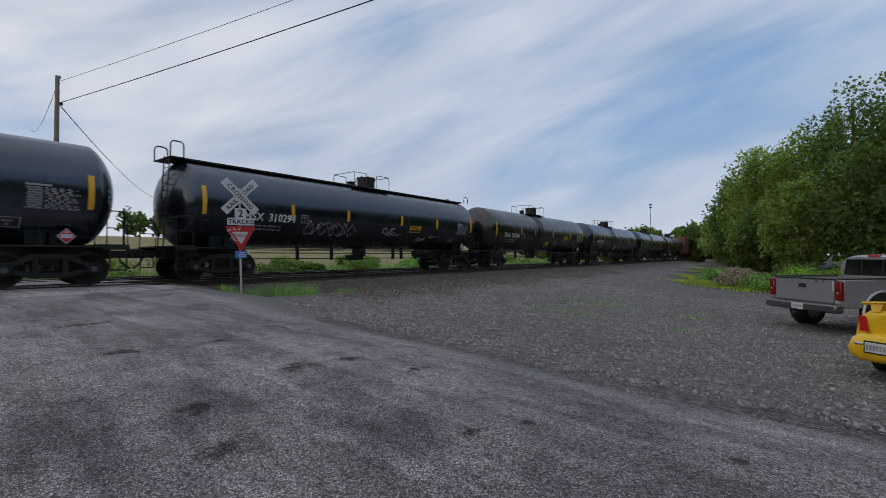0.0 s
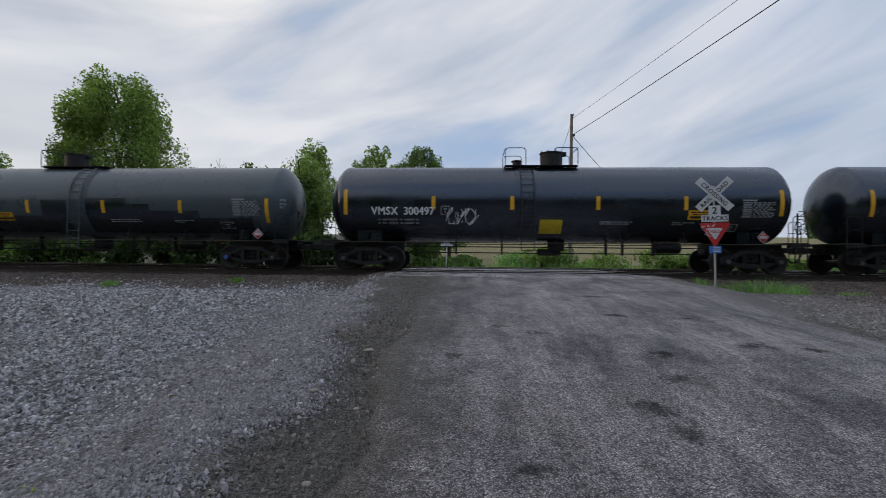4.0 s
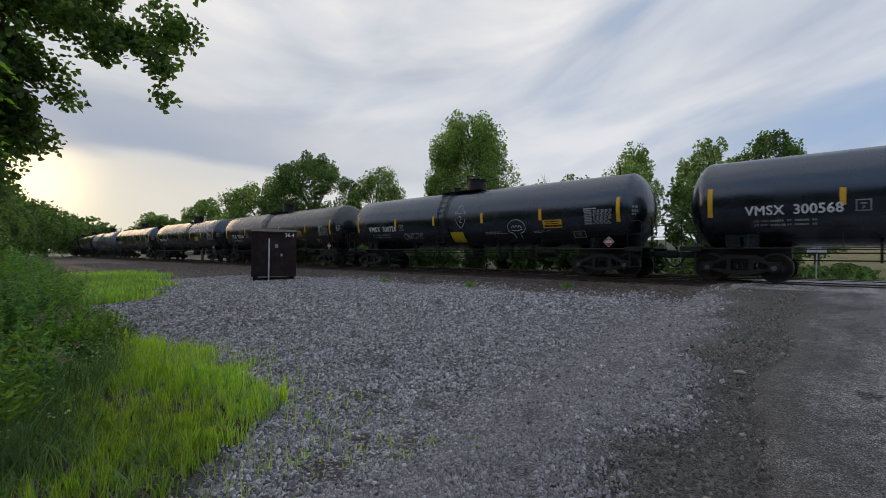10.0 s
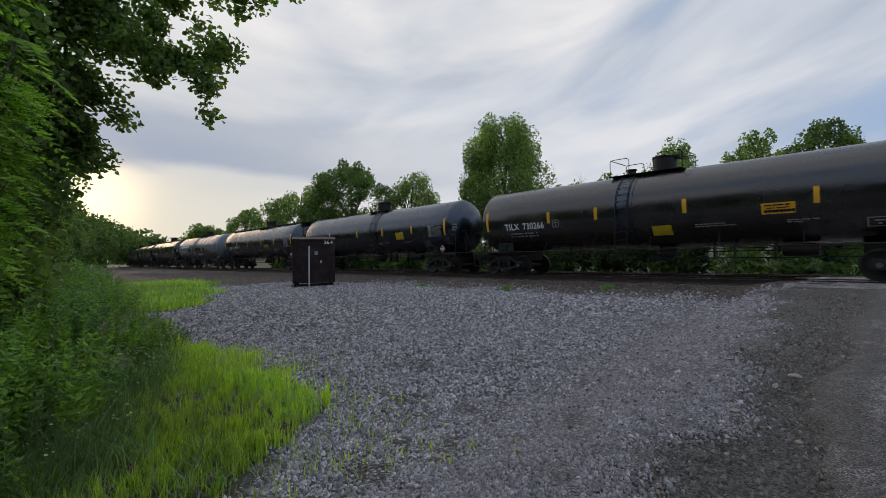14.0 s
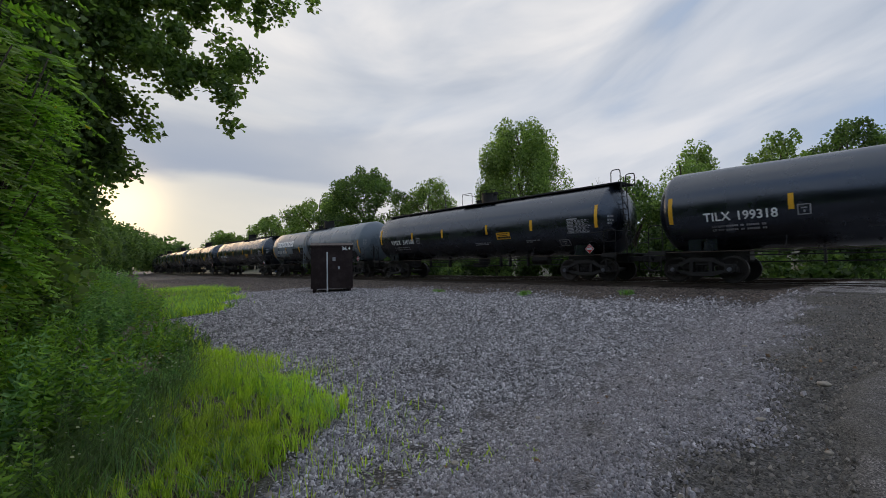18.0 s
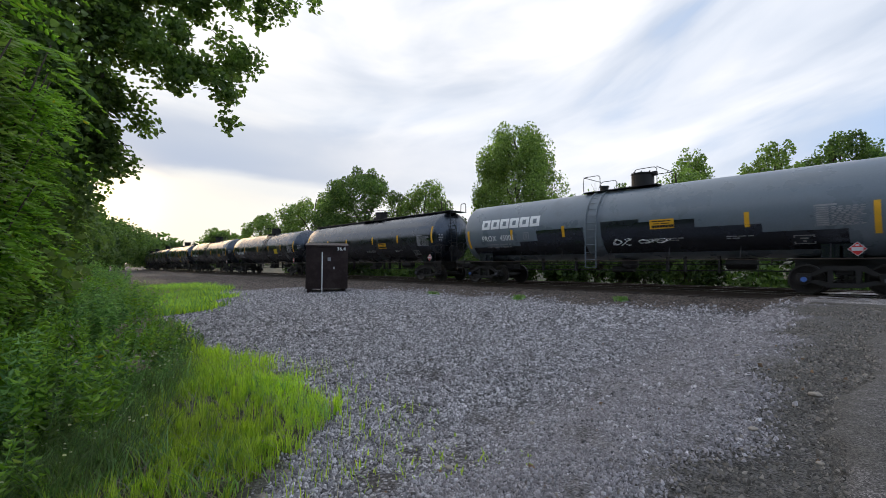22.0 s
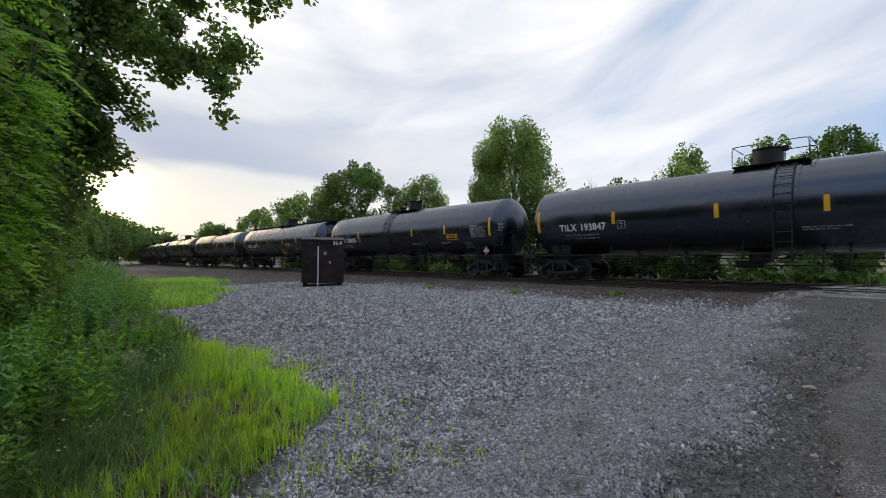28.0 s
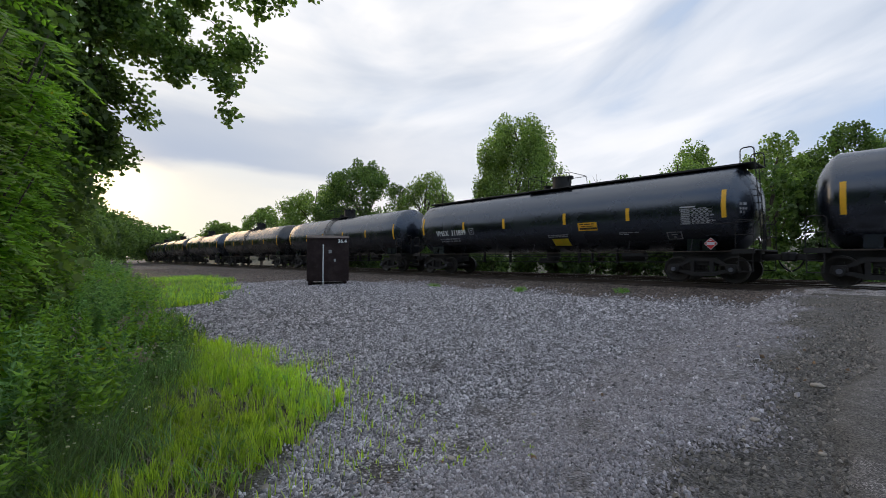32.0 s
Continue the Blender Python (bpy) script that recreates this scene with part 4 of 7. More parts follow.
def dome(car, middle, shift, side_ladder, grey=None):
    paint = grey or M["black"]
    top = MID + RAD
    bm = bmesh.new()
    disc(bm, (middle, 0, top + 0.22), (0, 0, 1), 0.42, 0.58, 28, 0.02)
    man = part("manway", bm, M["steel"], car, "round manway housing with hinged lid")
    bm = bmesh.new()
    disc(bm, (middle, 0, top + 0.54), (0, 0, 1), 0.445, 0.06, 28, 0.02)
    box(bm, middle + 0.38, -0.10, top + 0.44, middle + 0.56, 0.10, top + 0.60, 0.02)
    for k in range(8):
        a = k * math.pi / 4 + 0.3
        disc(bm, (middle + 0.40 * math.cos(a), 0.40 * math.sin(a), top + 0.58), (0, 0, 1), 0.025, 0.08, 6)
    part("lid", bm, M["steel"], man)
    x0, x1 = min(middle - 0.85, shift - 0.75), max(middle + 0.85, shift + 0.55)
    for y in (-0.50, 0.50):
        bm = bmesh.new()
        box(bm, x0, y - 0.2, top - 0.03, x1, y + 0.2, top - 0.012)
        part("platform", bm, M["steel"], car)
    for x in (x0, (x0 + x1) / 2, x1):
        bm = bmesh.new()
        box(bm, x - 0.02, -0.72, top - 0.06, x + 0.02, 0.72, top - 0.032)
        part("platform_beam", bm, M["steel"], car)
    r1 = [[(x0, y, top), (x0, y, top + 0.62), (x0 + 0.75, y, top + 0.62), (x0 + 0.75, y, top)] for y in (-0.72, 0.72)]
    r2 = [[(x1 - 0.85, y, top), (x1 - 0.85, y, top + 0.62), (x1, y, top + 0.62), (x1, y, top)] for y in (-0.72, 0.72)]
    r3 = [[(x, -0.72, top + 0.62), (x, 0.72, top + 0.62)] for x in (x0, x1)]
    hand_rail(car, r1 + r2, label="tubular platform handrail")
    hand_rail(car, r3)
    bm = bmesh.new()
    disc(bm, (x0 + 0.5, 0.1, top + 0.12), (0, 0, 1), 0.17, 0.26, 14, 0.02)
    disc(bm, (x0 + 0.5, 0.1, top + 0.27), (0, 0, 1), 0.21, 0.05, 14, 0.01)
    part("valve", bm, M["steel"], car)
    if side_ladder:
        bm = bmesh.new()
        lx, stiles = shift, []
        angles = [math.radians(a) for a in range(78, -5, -11)]
        for dx in (-0.23, 0.23):
            bend = [(lx + dx, -(RAD + 0.07) * math.cos(a), MID + (RAD + 0.07) * math.sin(a)) for a in angles]
            tube(bm, bend + [(lx + dx, -(RAD + 0.09), MID - 0.3), (lx + dx, -(RAD + 0.09), 0.78)], 0.022 if grey else 0.018, 6)
            stiles.append(part("stile" if stiles else "side_ladder", bm, grey or M["steel"], stiles[0] if stiles else car))
            bm = bmesh.new()
        rungs = [(-(RAD + 0.07) * math.cos(a), MID + (RAD + 0.07) * math.sin(a)) for a in angles[1:]]
        for y, z in rungs + [(-(RAD + 0.09), z) for z in (2.3, 2.0, 1.7, 1.4, 1.1, 0.8)]:
            tube(bm, [(lx + dx, y, z) for dx in (-0.23, 0.23)], 0.012, 5)
            part("rung", bm, grey or M["steel"], stiles[0])
            bm = bmesh.new()
        bm.free()
        patch("shell_band", lx - 0.38, lx + 0.38, MID - 1.6, MID + 2.1, paint, car, "raised reinforcing band", 0.02)


def walkway(car, d):
    """A running board along the top with a ladder and cage at the end towards d."""
    top = MID + RAD
    bm = bmesh.new()
    box(bm, -8.0, -0.5, top - 0.02, 8.0, 0.5, top + 0.05, 0.012)
    part("running_board", bm, M["steel"], car, "black steel running board along the top")
    e = d * 8.05
    bm = bmesh.new()
    box(bm, *sorted((e - d * 0.2, e + d * 0.27))[:1], -0.66, top - 0.02, sorted((e - d * 0.2, e + d * 0.27))[1], 0.66, top + 0.02, 0.008)
    part("end_deck", bm, M["steel"], car)
    hand_rail(car, [[(e - d * 0.15, y, top), (e - d * 0.15, y, top + 0.52), (e + d * 0.25, y, top + 0.52), (e + d * 0.25, y, top)] for y in (-0.62, 0.62)] + [[(-e + d * 0.1, y, top), (-e + d * 0.1, y, top + 0.35), (-e - d * 0.3, y, top + 0.35), (-e - d * 0.3, y, top)] for y in (-0.7, 0.7)], 0.022)
    bm = bmesh.new()
    for y in (-0.64, -0.22):
        tube(bm, [(e + d * 0.27, y, top + 0.05), (d * 8.5, y, 1.12)], 0.02, 6)
    for k in range(11):
        f = k / 11
        x = (e + d * 0.27) * (1 - f) + d * 8.5 * f
        z = (top - 0.1) * (1 - f) + 1.2 * f
        tube(bm, [(x, -0.64, z), (x, -0.22, z)], 0.014, 5)
    part("end_ladder", bm, M["steel"], car)
    hand_rail(car, [[(d * 7.4, -1.46, 1.95), (d * 8.4, -1.40, 2.0), (d * 8.45, -0.9, 2.0)]])


# per type: stripes, notice (x, z), panel (x0, x1, z0, z1), number x, dome middle, ladder x
TYPES = {
    "plain": ((-7.6, -4.4, -1.6, 1.4, 4.4, 7.6), (4.5, 1.90), (-0.60, 0.20, 1.25, 1.88), -6.66, 0.0, -1.05),
    "board": ((-7.6, -4.35, -1.65, 1.68, 4.42, 7.63), (2.3, 1.94), None, -6.5, 0.65, None),
    "older": ((-7.55, -4.15, -2.0, 1.23, 4.73, 7.6), (3.40, 2.0), (0.06, 0.74, 1.42, 1.84), -6.50, 0.12, -0.95),
    "right": ((-7.65, -4.22, -0.69, 2.09, 4.9, 7.6), None, (3.40, 4.12, 1.95, 2.38), -6.6, 0.45, 1.08),
    "early": ((-7.6, -4.16, -1.2, 1.6, 4.4, 7.6), (4.5, 1.90), None, -6.75, 0.2, -0.95),
    "grey_late": ((-7.6, -4.8, -2.03, 4.62, 7.6), (1.60, 2.18), None, -6.66, 0.75, -0.7),
    "grey": ((-7.6, -4.7, -1.7, 1.3, 4.3, 7.6), (-3.2, 1.74), None, -6.66, -1.0, 0.25),
}


def scribble(car, x, z, w, h, seed, label="white spray-paint scrawl", dim=False):
    """A loose line of spray paint on the shell."""
    r = random.Random(seed)
    bm = bmesh.new()
    for k in range(max(2, int(w / 0.34))):
        px, pts = x + k * 0.36, []
        for j in range(26):
            t = j / 25 * (5 + r.random() * 3)
            xx = px + 0.16 * math.sin(t * 1.7 + k) + 0.012 * j
            zz = z + h * (0.5 + 0.42 * math.sin(t * 1.3 + k * 2.1) + 0.05 * r.uniform(-1, 1))
            a = (zz - MID) / RAD
            pts.append((xx, -(RAD + 0.002) * math.cos(a), MID + (RAD + 0.002) * math.sin(a)))
        tube(bm, pts, 0.013, 4)
    tagged(part("graffiti", bm, M["dim"] if dim else M["white"], car, label), label, kind="stuff")


def drawing(car, name, label, strokes, x, z):
    """Lines drawn on the shell in white, in metres from x, z."""
    bm = bmesh.new()
    for pts in strokes:
        line = []
        for px, pz in pts:
            a = (z + pz - MID) / RAD
            line.append((x + px, -(RAD + 0.002) * math.cos(a), MID + (RAD + 0.002) * math.sin(a)))
        tube(bm, arc(line, 0.12, 3), 0.016, 4)
    part(name, bm, M["chalk"], car, label)


SHIELD = [[(-0.30, 0.42), (0.0, 0.50), (0.30, 0.42), (0.28, -0.05), (0.0, -0.40), (-0.28, -0.05), (-0.30, 0.42)], [(-0.14, 0.50), (-0.12, 0.72), (0.10, 0.74), (0.12, 0.50)], [(-0.08, 0.12), (0.0, 0.24), (0.08, 0.12), (-0.06, -0.08), (0.08, -0.10)], [(-0.26, 0.36), (0.0, 0.30), (0.27, 0.36)]]
CLOUD = [[(-0.14, -0.42), (-0.18, -0.12), (-0.42, -0.08), (-0.46, 0.22), (-0.24, 0.44), (0.08, 0.48), (0.38, 0.34), (0.46, 0.08), (0.30, -0.10), (0.14, -0.12), (0.16, -0.42)], [(-0.24, 0.12), (-0.16, 0.26), (-0.08, 0.10), (0.0, 0.26), (0.08, 0.10), (0.18, 0.26), (0.26, 0.08)], [(-0.26, 0.02), (0.0, -0.04), (0.28, 0.04)]]


def tank_car(number="", kind="plain", paint="black", board=0, scrawl=0, panel=True, detail=True):
    label = {"black": "black railway tank car with yellow reflective stripes", "brown_black": "weathered brown-black railway tank car with yellow stripes", "teal_tank": "dark teal-grey railway tank car, black along its lower side", "grey_tank": "grey-blue railway tank car, black along its lower side"}[paint]
    if board:
        label = "black railway tank car with running board along its top"
    elif kind == "right":
        label = "black railway tank car with a yellow panel high on its side"
    if scrawl:
        label += ", spray-painted"
    stripes, notice, yellow, text_x, middle, lad = TYPES[kind]
    car = tagged(empty("tank_car"), label, "tank car", "cars of the train")
    part("tank", shell_mesh(), M[paint], car)
    dome(car, middle, lad if lad is not None else middle - 0.6, lad is not None, M[paint] if "tank" in paint else None)
    if board:
        walkway(car, board)
    for d in (-1, 1):
        end_gear(car, d)
        bogie_parts(car, d * BOGIE, "tank" in paint)
    # the long rail low on each side, with its brackets
    for y in (-1.36, 1.36):
        bm = bmesh.new()
        tube(bm, [(-7.9, y, 1.06), (7.9, y, 1.06)], 0.016, 6)
        part("side_rail", bm, M["rail"] if y < 0 else M["steel"], car, "thin steel grab rail along the side")
        for k in range(-3, 4):
            bm = bmesh.new()
            tube(bm, [(k * 2.2, y, 1.06), (k * 2.2, y * 0.86, 1.50)], 0.013, 5)
            part("rail_bracket", bm, M["steel"], car)
    # valves and brake rods under the shell
    bm = bmesh.new()
    disc(bm, (0.2, 0, 0.98), (0, 0, 1), 0.32, 0.4, 16, 0.03)
    box(bm, -0.5, -0.18, 0.62, 0.35, 0.18, 0.86, 0.03)
    part("bottom_outlet", bm, M["steel"], car)
    for y, z in ((-0.55, 0.70), (-0.62, 0.92)):
        bm = bmesh.new()
        tube(bm, [(-5.6, y, z), (5.6, y, z)], 0.02, 6)
        part("brake_rod", bm, M["steel"], car)
    for x in (-3.6, -1.9, 1.9, 2.5, 3.6):
        bm = bmesh.new()
        box(bm, x - 0.03, -0.68, 0.64, x + 0.03, -0.52, 1.2)
        part("rod_hanger", bm, M["steel"], car)
    bm = bmesh.new()
    disc(bm, (4.2, -0.35, 0.93), (1, 0, 0), 0.2, 0.9, 16, 0.03)
    part("brake_cylinder", bm, M["steel"], car)
    low = 0.35 if "grey" in kind else 0.0
    for k, x in enumerate(stripes):
        tall, mid = (0.93, 2.50 - low) if k in (0, len(stripes) - 1) else (0.48, 2.48 - low * 0.5)
        if board and k in (0, len(stripes) - 1):
            mid = 2.62
        patch("reflective_stripe", x - 0.07, x + 0.07, mid - tall / 2, mid + tall / 2, M["yellow"], car, "yellow reflective stripe")
    if not detail:
        return car
    r = random.Random(number)
    mark, digits = number.split()
    size, weight = (0.40, 0.011) if "grey" not in kind else (0.37, 0.009)
    me = remap(letters(mark, size, 1.08, weight), lambda co: co * (0.90, 1, 1))
    width = max(v.co.x for v in me.vertices)
    tagged(put("reporting_mark", on_shell(me, text_x, 2.05), M["white"], car), "white stencilled letters", kind="stuff")
    tagged(put("car_number", on_shell(remap(letters(digits, size, 1.04, weight), lambda co: co * (0.90, 1, 1)), text_x + width + 0.22, 2.05), M["white"], car), "white stencilled number", kind="stuff")
    bm = bmesh.new()
    for z in (1.82, 1.68):
        x0 = text_x + 0.62
        for n in (6, 2, 6, 2):
            bars(bm, x0, z + 0.004, [r.uniform(0.030, 0.048) for _ in range(n)], 0.066, 0.018)
            x0 += n * 0.058 + 0.06
    tagged(part("small_print", bm, M["dim"], car), kind="stuff")
    for text, z in (("LD LMT", 1.82), ("LT WT", 1.68)):
        put("small_lettering", on_shell(letters(text, 0.105, 1.1, 0.003), text_x + 0.22, z), M["dim"], car)
    px = 0.75 if board else 1.5
    bm = bmesh.new()
    for z in (1.78, 1.70):
        bars(bm, px, z, [r.uniform(0.08, 0.22) for _ in range(6)], 0.04, 0.03)
    bars(bm, 4.0, 1.76, [0.3, 0.2, 0.16], 0.035)
    bars(bm, 4.0, 1.69, [0.12, 0.2], 0.035)
    tagged(part("small_print", bm, M["dim"], car), kind="stuff")
    bm = bmesh.new()
    for row in range(9):
        bars(bm, 6.32, 2.005 + row * 0.062, [0.28] + [r.choice((0.0, 0.06, 0.10))] + [0.10] * r.randint(3, 4), 0.030, 0.055)
        bars(bm, 6.28, 1.985 + row * 0.062, [1.02], 0.008)
    bars(bm, 6.28, 2.56, [0.5], 0.05)
    for x0 in (6.28, 6.66, 6.98, 7.30):
        bars(bm, x0, 1.985, [0.010], 0.56)
    tagged(part("data_table", bm, M["dim"], car, "faded white ruled data table"), kind="stuff")
    for bx, bz, w, h in ((5.75, 1.40, 0.5, 0.33), (text_x + 2.52, 2.05, 0.32, 0.32)):
        bm = bmesh.new()
        for x0, x1, z0, z1 in ((0, w, 0, 0.03), (0, w, h - 0.03, h), (0, 0.03, 0.03, h - 0.03), (w - 0.03, w, 0.03, h - 0.03), (w * 0.3, w * 0.7, h * 0.58, h * 0.72), (w * 0.42, w * 0.58, h * 0.22, h * 0.45)):
            bars(bm, bx + x0, bz + z0, [x1 - x0], z1 - z0)
        part("box_mark", bm, M["dim"], car)
    # white marks on the rounded end that faces south or north
    for d in (1,):
        bm = bmesh.new()
        for z, ws in ((2.55, (0.16, 0.2)), (2.40, (0.12, 0.1, 0.1)), (2.28, (0.14, 0.08))):
            x = 8.02
            for w in ws:
                rr = [RAD * float(np.interp(xx - LONG, HEAD_X, HEAD_R)) + 0.012 for xx in (x, x + w * 0.35)]
                vs = []
                for xx, q in ((x, rr[0]), (x + w * 0.35, rr[1])):
                    for zz in (z, z + 0.08):
                        vs.append(bm.verts.new((xx + 0.012, -math.sqrt(max(0.01, q * q - (zz - MID) ** 2)) - 0.014, zz)))
                bm.faces.new((vs[0], vs[2], vs[3], vs[1]))
                x += w * 0.35 + 0.02
        tagged(part("end_mark", bm, M["dim"], car), kind="stuff")
    # hazard diamond near the end
    hx, hz, hy = 7.15, 1.33, -1.13
    bm = bmesh.new()
    box(bm, hx - 0.12, hy + 0.022, hz - 0.12, hx + 0.12, hy + 0.30, hz + 0.12, 0.01)
    part("placard_holder", bm, M[paint], car)
    for name, half, front, mat in (("hazard_placard", 0.205, hy, M["sign_white"]), ("red_field", 0.185, hy - 0.005, M["red"])):
        bm = bmesh.new()
        rim = [[bm.verts.new((hx + dx * half, yy, hz + dz * half)) for dx, dz in ((-1, 0), (0, -1), (1, 0), (0, 1))] for yy in (front, front + (0.02 if name == "hazard_placard" else 0.004))]
        bm.faces.new(rim[0])
        bm.faces.new(rim[1][::-1])
        for i in range(4):
            bm.faces.new((rim[0][i], rim[1][i], rim[1][(i + 1) % 4], rim[0][(i + 1) % 4]))
        if name == "hazard_placard":
            placard = part(name, bm, mat, car, "red and white hazard diamond", smooth=False)
        else:
            part(name, bm, mat, placard, smooth=False)
    bm = bmesh.new()
    box(bm, hx - 0.12, hy - 0.011, hz - 0.05, hx + 0.12, hy - 0.0055, hz + 0.05)
    box(bm, hx - 0.04, hy - 0.011, hz + 0.085, hx + 0.04, hy - 0.0055, hz + 0.125)
    part("number_panel", bm, M["sign_white"], placard, smooth=False)
    if notice:
        nx, nz = notice
        sgn = patch("yellow_notice", nx, nx + 0.84, nz, nz + 0.34, M["yellow"], car, "yellow notice with small print")
        bm = bmesh.new()
        bars(bm, nx + 0.07, nz + 0.05, [0.09] * 8, 0.08, 0.006, 0.012)
        bars(bm, nx + 0.14, nz + 0.17, [0.2, 0.3], 0.03, 0.05, 0.012)
        bars(bm, nx + 0.08, nz + 0.25, [0.18, 0.28, 0.12], 0.04, 0.03, 0.012)
        part("notice_print", bm, M["sign_black"], sgn)
    if yellow and panel or panel == 2:
        x0, x1, z0, z1 = yellow or (0.9, 1.7, 1.2, 1.62)
        p = patch("yellow_panel", x0, x1, z0, z1, M["placard_yellow"], car, "yellow painted panel")
        bm = bmesh.new()
        for k in range(5):
            bars(bm, x0 + 0.07, z0 + (z1 - z0) * (0.15 + 0.16 * k), [0.1, 0.2, 0.12, 0.1][: r.randint(2, 4)], 0.02, 0.05, 0.012)
        part("panel_print", bm, M["yellow"], p)
    if scrawl:
        for n, (x, z, w, h) in enumerate(SCRAWLS[scrawl]):
            scribble(car, x, z, w, h, scrawl * 10 + n, dim=scrawl in (4, 5))
        if scrawl == 4:
            drawing(car, "shield_drawing", "pale chalked shield", SHIELD, 0.15, 2.42)
            drawing(car, "cloud_drawing", "pale chalked mushroom shape", CLOUD, 3.2, 1.85)
    if "grey" in kind:
        # block-shaped wordmark, and the black patches low on the shell
        for k in range(6):
            x = -6.67 + k * 0.585
            bm = bmesh.new()
            for x0, x1, z0, z1 in ((0, 0.52, 2.97, 3.10), (0, 0.52, 2.62, 2.75), (0, 0.16, 2.75, 2.97), (0.36, 0.52, 2.75, 2.97)):
                for s in range(2):
                    zz0, zz1 = z0 + (z1 - z0) * s / 2, z0 + (z1 - z0) * (s + 1) / 2
                    bars(bm, x + x0, zz0, [x1 - x0], zz1 - zz0, 0, 0.010)
            part("wordmark_block", bm, M["white"], car, "white block of a wordmark")
        for x0, x1, z in STEPS[kind]:
            patch("black_panel", x0, x1, 1.15, z, M["black"], car, "black patch low on the shell", 0.004)
    return car


# the stepped top of the black lower patches on the two grey cars: from x, to x, height
STEPS = {
    "grey": ((-7.4, -4.4, 1.70), (-4.4, -1.15, 1.95), (-1.15, -0.13, 2.55), (0.63, 2.2, 2.62), (2.2, 3.1, 2.40), (3.1, 5.0, 2.16), (5.0, 7.0, 1.88)),
    "grey_late": ((-7.4, -4.4, 1.74), (-4.4, -3.4, 1.95), (-3.4, -1.08, 2.42), (-0.32, 1.2, 2.58), (1.2, 3.1, 2.46), (3.1, 5.0, 2.16), (5.0, 7.0, 1.88)),
}
SCRAWLS = {3: ((-3.9, 1.6, 1.2, 0.75),), 4: ((-3.9, 1.5, 1.6, 0.45),), 5: ((-3.7, 1.5, 2.6, 0.72), (0.5, 1.75, 0.7, 0.4), (3.0, 1.4, 0.9, 0.3)), 7: ((0.1, 1.55, 0.8, 0.35), (1.1, 1.62, 1.3, 0.2))}


def hopper_car():
    car = tagged(empty("covered_wagon"), "rust-brown covered wagon at the head of the train", "wagon", "cars of the train")
    bm = bmesh.new()
    box(bm, -8.3, -1.5, 1.15, 8.3, 1.5, 4.3, 0.12)
    part("body", bm, M["hopper"], car)
    for k in range(-8, 9):
        bm = bmesh.new()
        box(bm, k - 0.06, -1.58, 1.15, k + 0.06, -1.5, 4.15)
        box(bm, k - 0.06, 1.5, 1.15, k + 0.06, 1.58, 4.15)
        part("rib", bm, M["hopper"], car)
    for d in (-1, 1):
        end_gear(car, d)
        bogie_parts(car, d * BOGIE)
    return car

# ---- trees and plants ----
def leaf_quads(centres, size, r, flat=0.0, length=1.5):
    """Folded diamond leaves at centres: arrays of vertices and faces."""
    n = len(centres)
    d = r.normal(size=(n, 3))
    d[:, 2] = d[:, 2] * (1 - flat) - 0.25
    d /= np.linalg.norm(d, axis=1, keepdims=True)
    o = np.cross(d, r.normal(size=(n, 3)))
    o /= np.linalg.norm(o, axis=1, keepdims=True) + 1e-9
    nn = np.cross(d, o)
    s = (size * r.uniform(0.65, 1.35, n))[:, None]
    a = centres - d * s * 0.5 * length
    c = centres + d * s * 0.5 * length
    b = centres + o * s * 0.5 + nn * s * 0.14
    e = centres - o * s * 0.5 + nn * s * 0.14
    v = np.stack([a, b, c, e], 1).reshape(-1, 3)
    return v, np.arange(4 * n).reshape(n, 4)


def folded_leaves(centres, along, side, size, width=0.62, fold=0.22):
    """Pointed leaves folded along the midrib: two four-sided halves each."""
    d = along / (np.linalg.norm(along, axis=1, keepdims=True) + 1e-9)
    o = side - d * np.sum(side * d, 1, keepdims=True)
    o /= np.linalg.norm(o, axis=1, keepdims=True) + 1e-9
    up = np.cross(d, o)
    s = np.reshape(size, (-1, 1))
    rows = [centres, centres + d * s - up * s * 0.10]
    for sign in (1, -1):
        for f, w in ((0.28, 0.5), (0.62, 0.40)):
            rows.append(centres + d * s * f + o * (s * w * width * sign) + up * s * fold * w)
    v = np.stack(rows, 1).reshape(-1, 3)
    k = 6 * np.arange(len(centres))[:, None]
    return v, np.concatenate([k + [0, 2, 3, 1], k + [0, 1, 5, 4]])


def loose_leaves(centres, size, r, width=0.75, droop=0.35):
    """Folded leaves that hang at random from their points."""
    n = len(centres)
    d = r.normal(size=(n, 3))
    d[:, 2] = d[:, 2] * 0.6 - droop
    return folded_leaves(np.asarray(centres), d, r.normal(size=(n, 3)) * (1, 1, 0.5), size * r.uniform(0.6, 1.3, n), width)


def clumps(r, n, centre, radii, lumps, lump=0.36, hollow=0.35, droop=0.0):
    """Points that fill a lumpy crown, with gaps between its lumps."""
    u = r.normal(size=(lumps, 3))
    u /= np.linalg.norm(u, axis=1, keepdims=True)
    c = u * (r.uniform(hollow, 1.0, lumps) ** 0.6)[:, None] * 0.78
    size = lump * r.uniform(0.6, 1.25, lumps)
    k = r.integers(0, lumps, n)
    p = r.normal(size=(n, 3))
    p /= np.linalg.norm(p, axis=1, keepdims=True)
    p = c[k] + p * (size[k] * r.uniform(0.25, 1.0, n) ** 0.5)[:, None]
    p[:, 2] -= droop * (p[:, 0] ** 2 + p[:, 1] ** 2)
    return p * np.asarray(radii) + np.asarray(centre), c * np.asarray(radii) + np.asarray(centre)


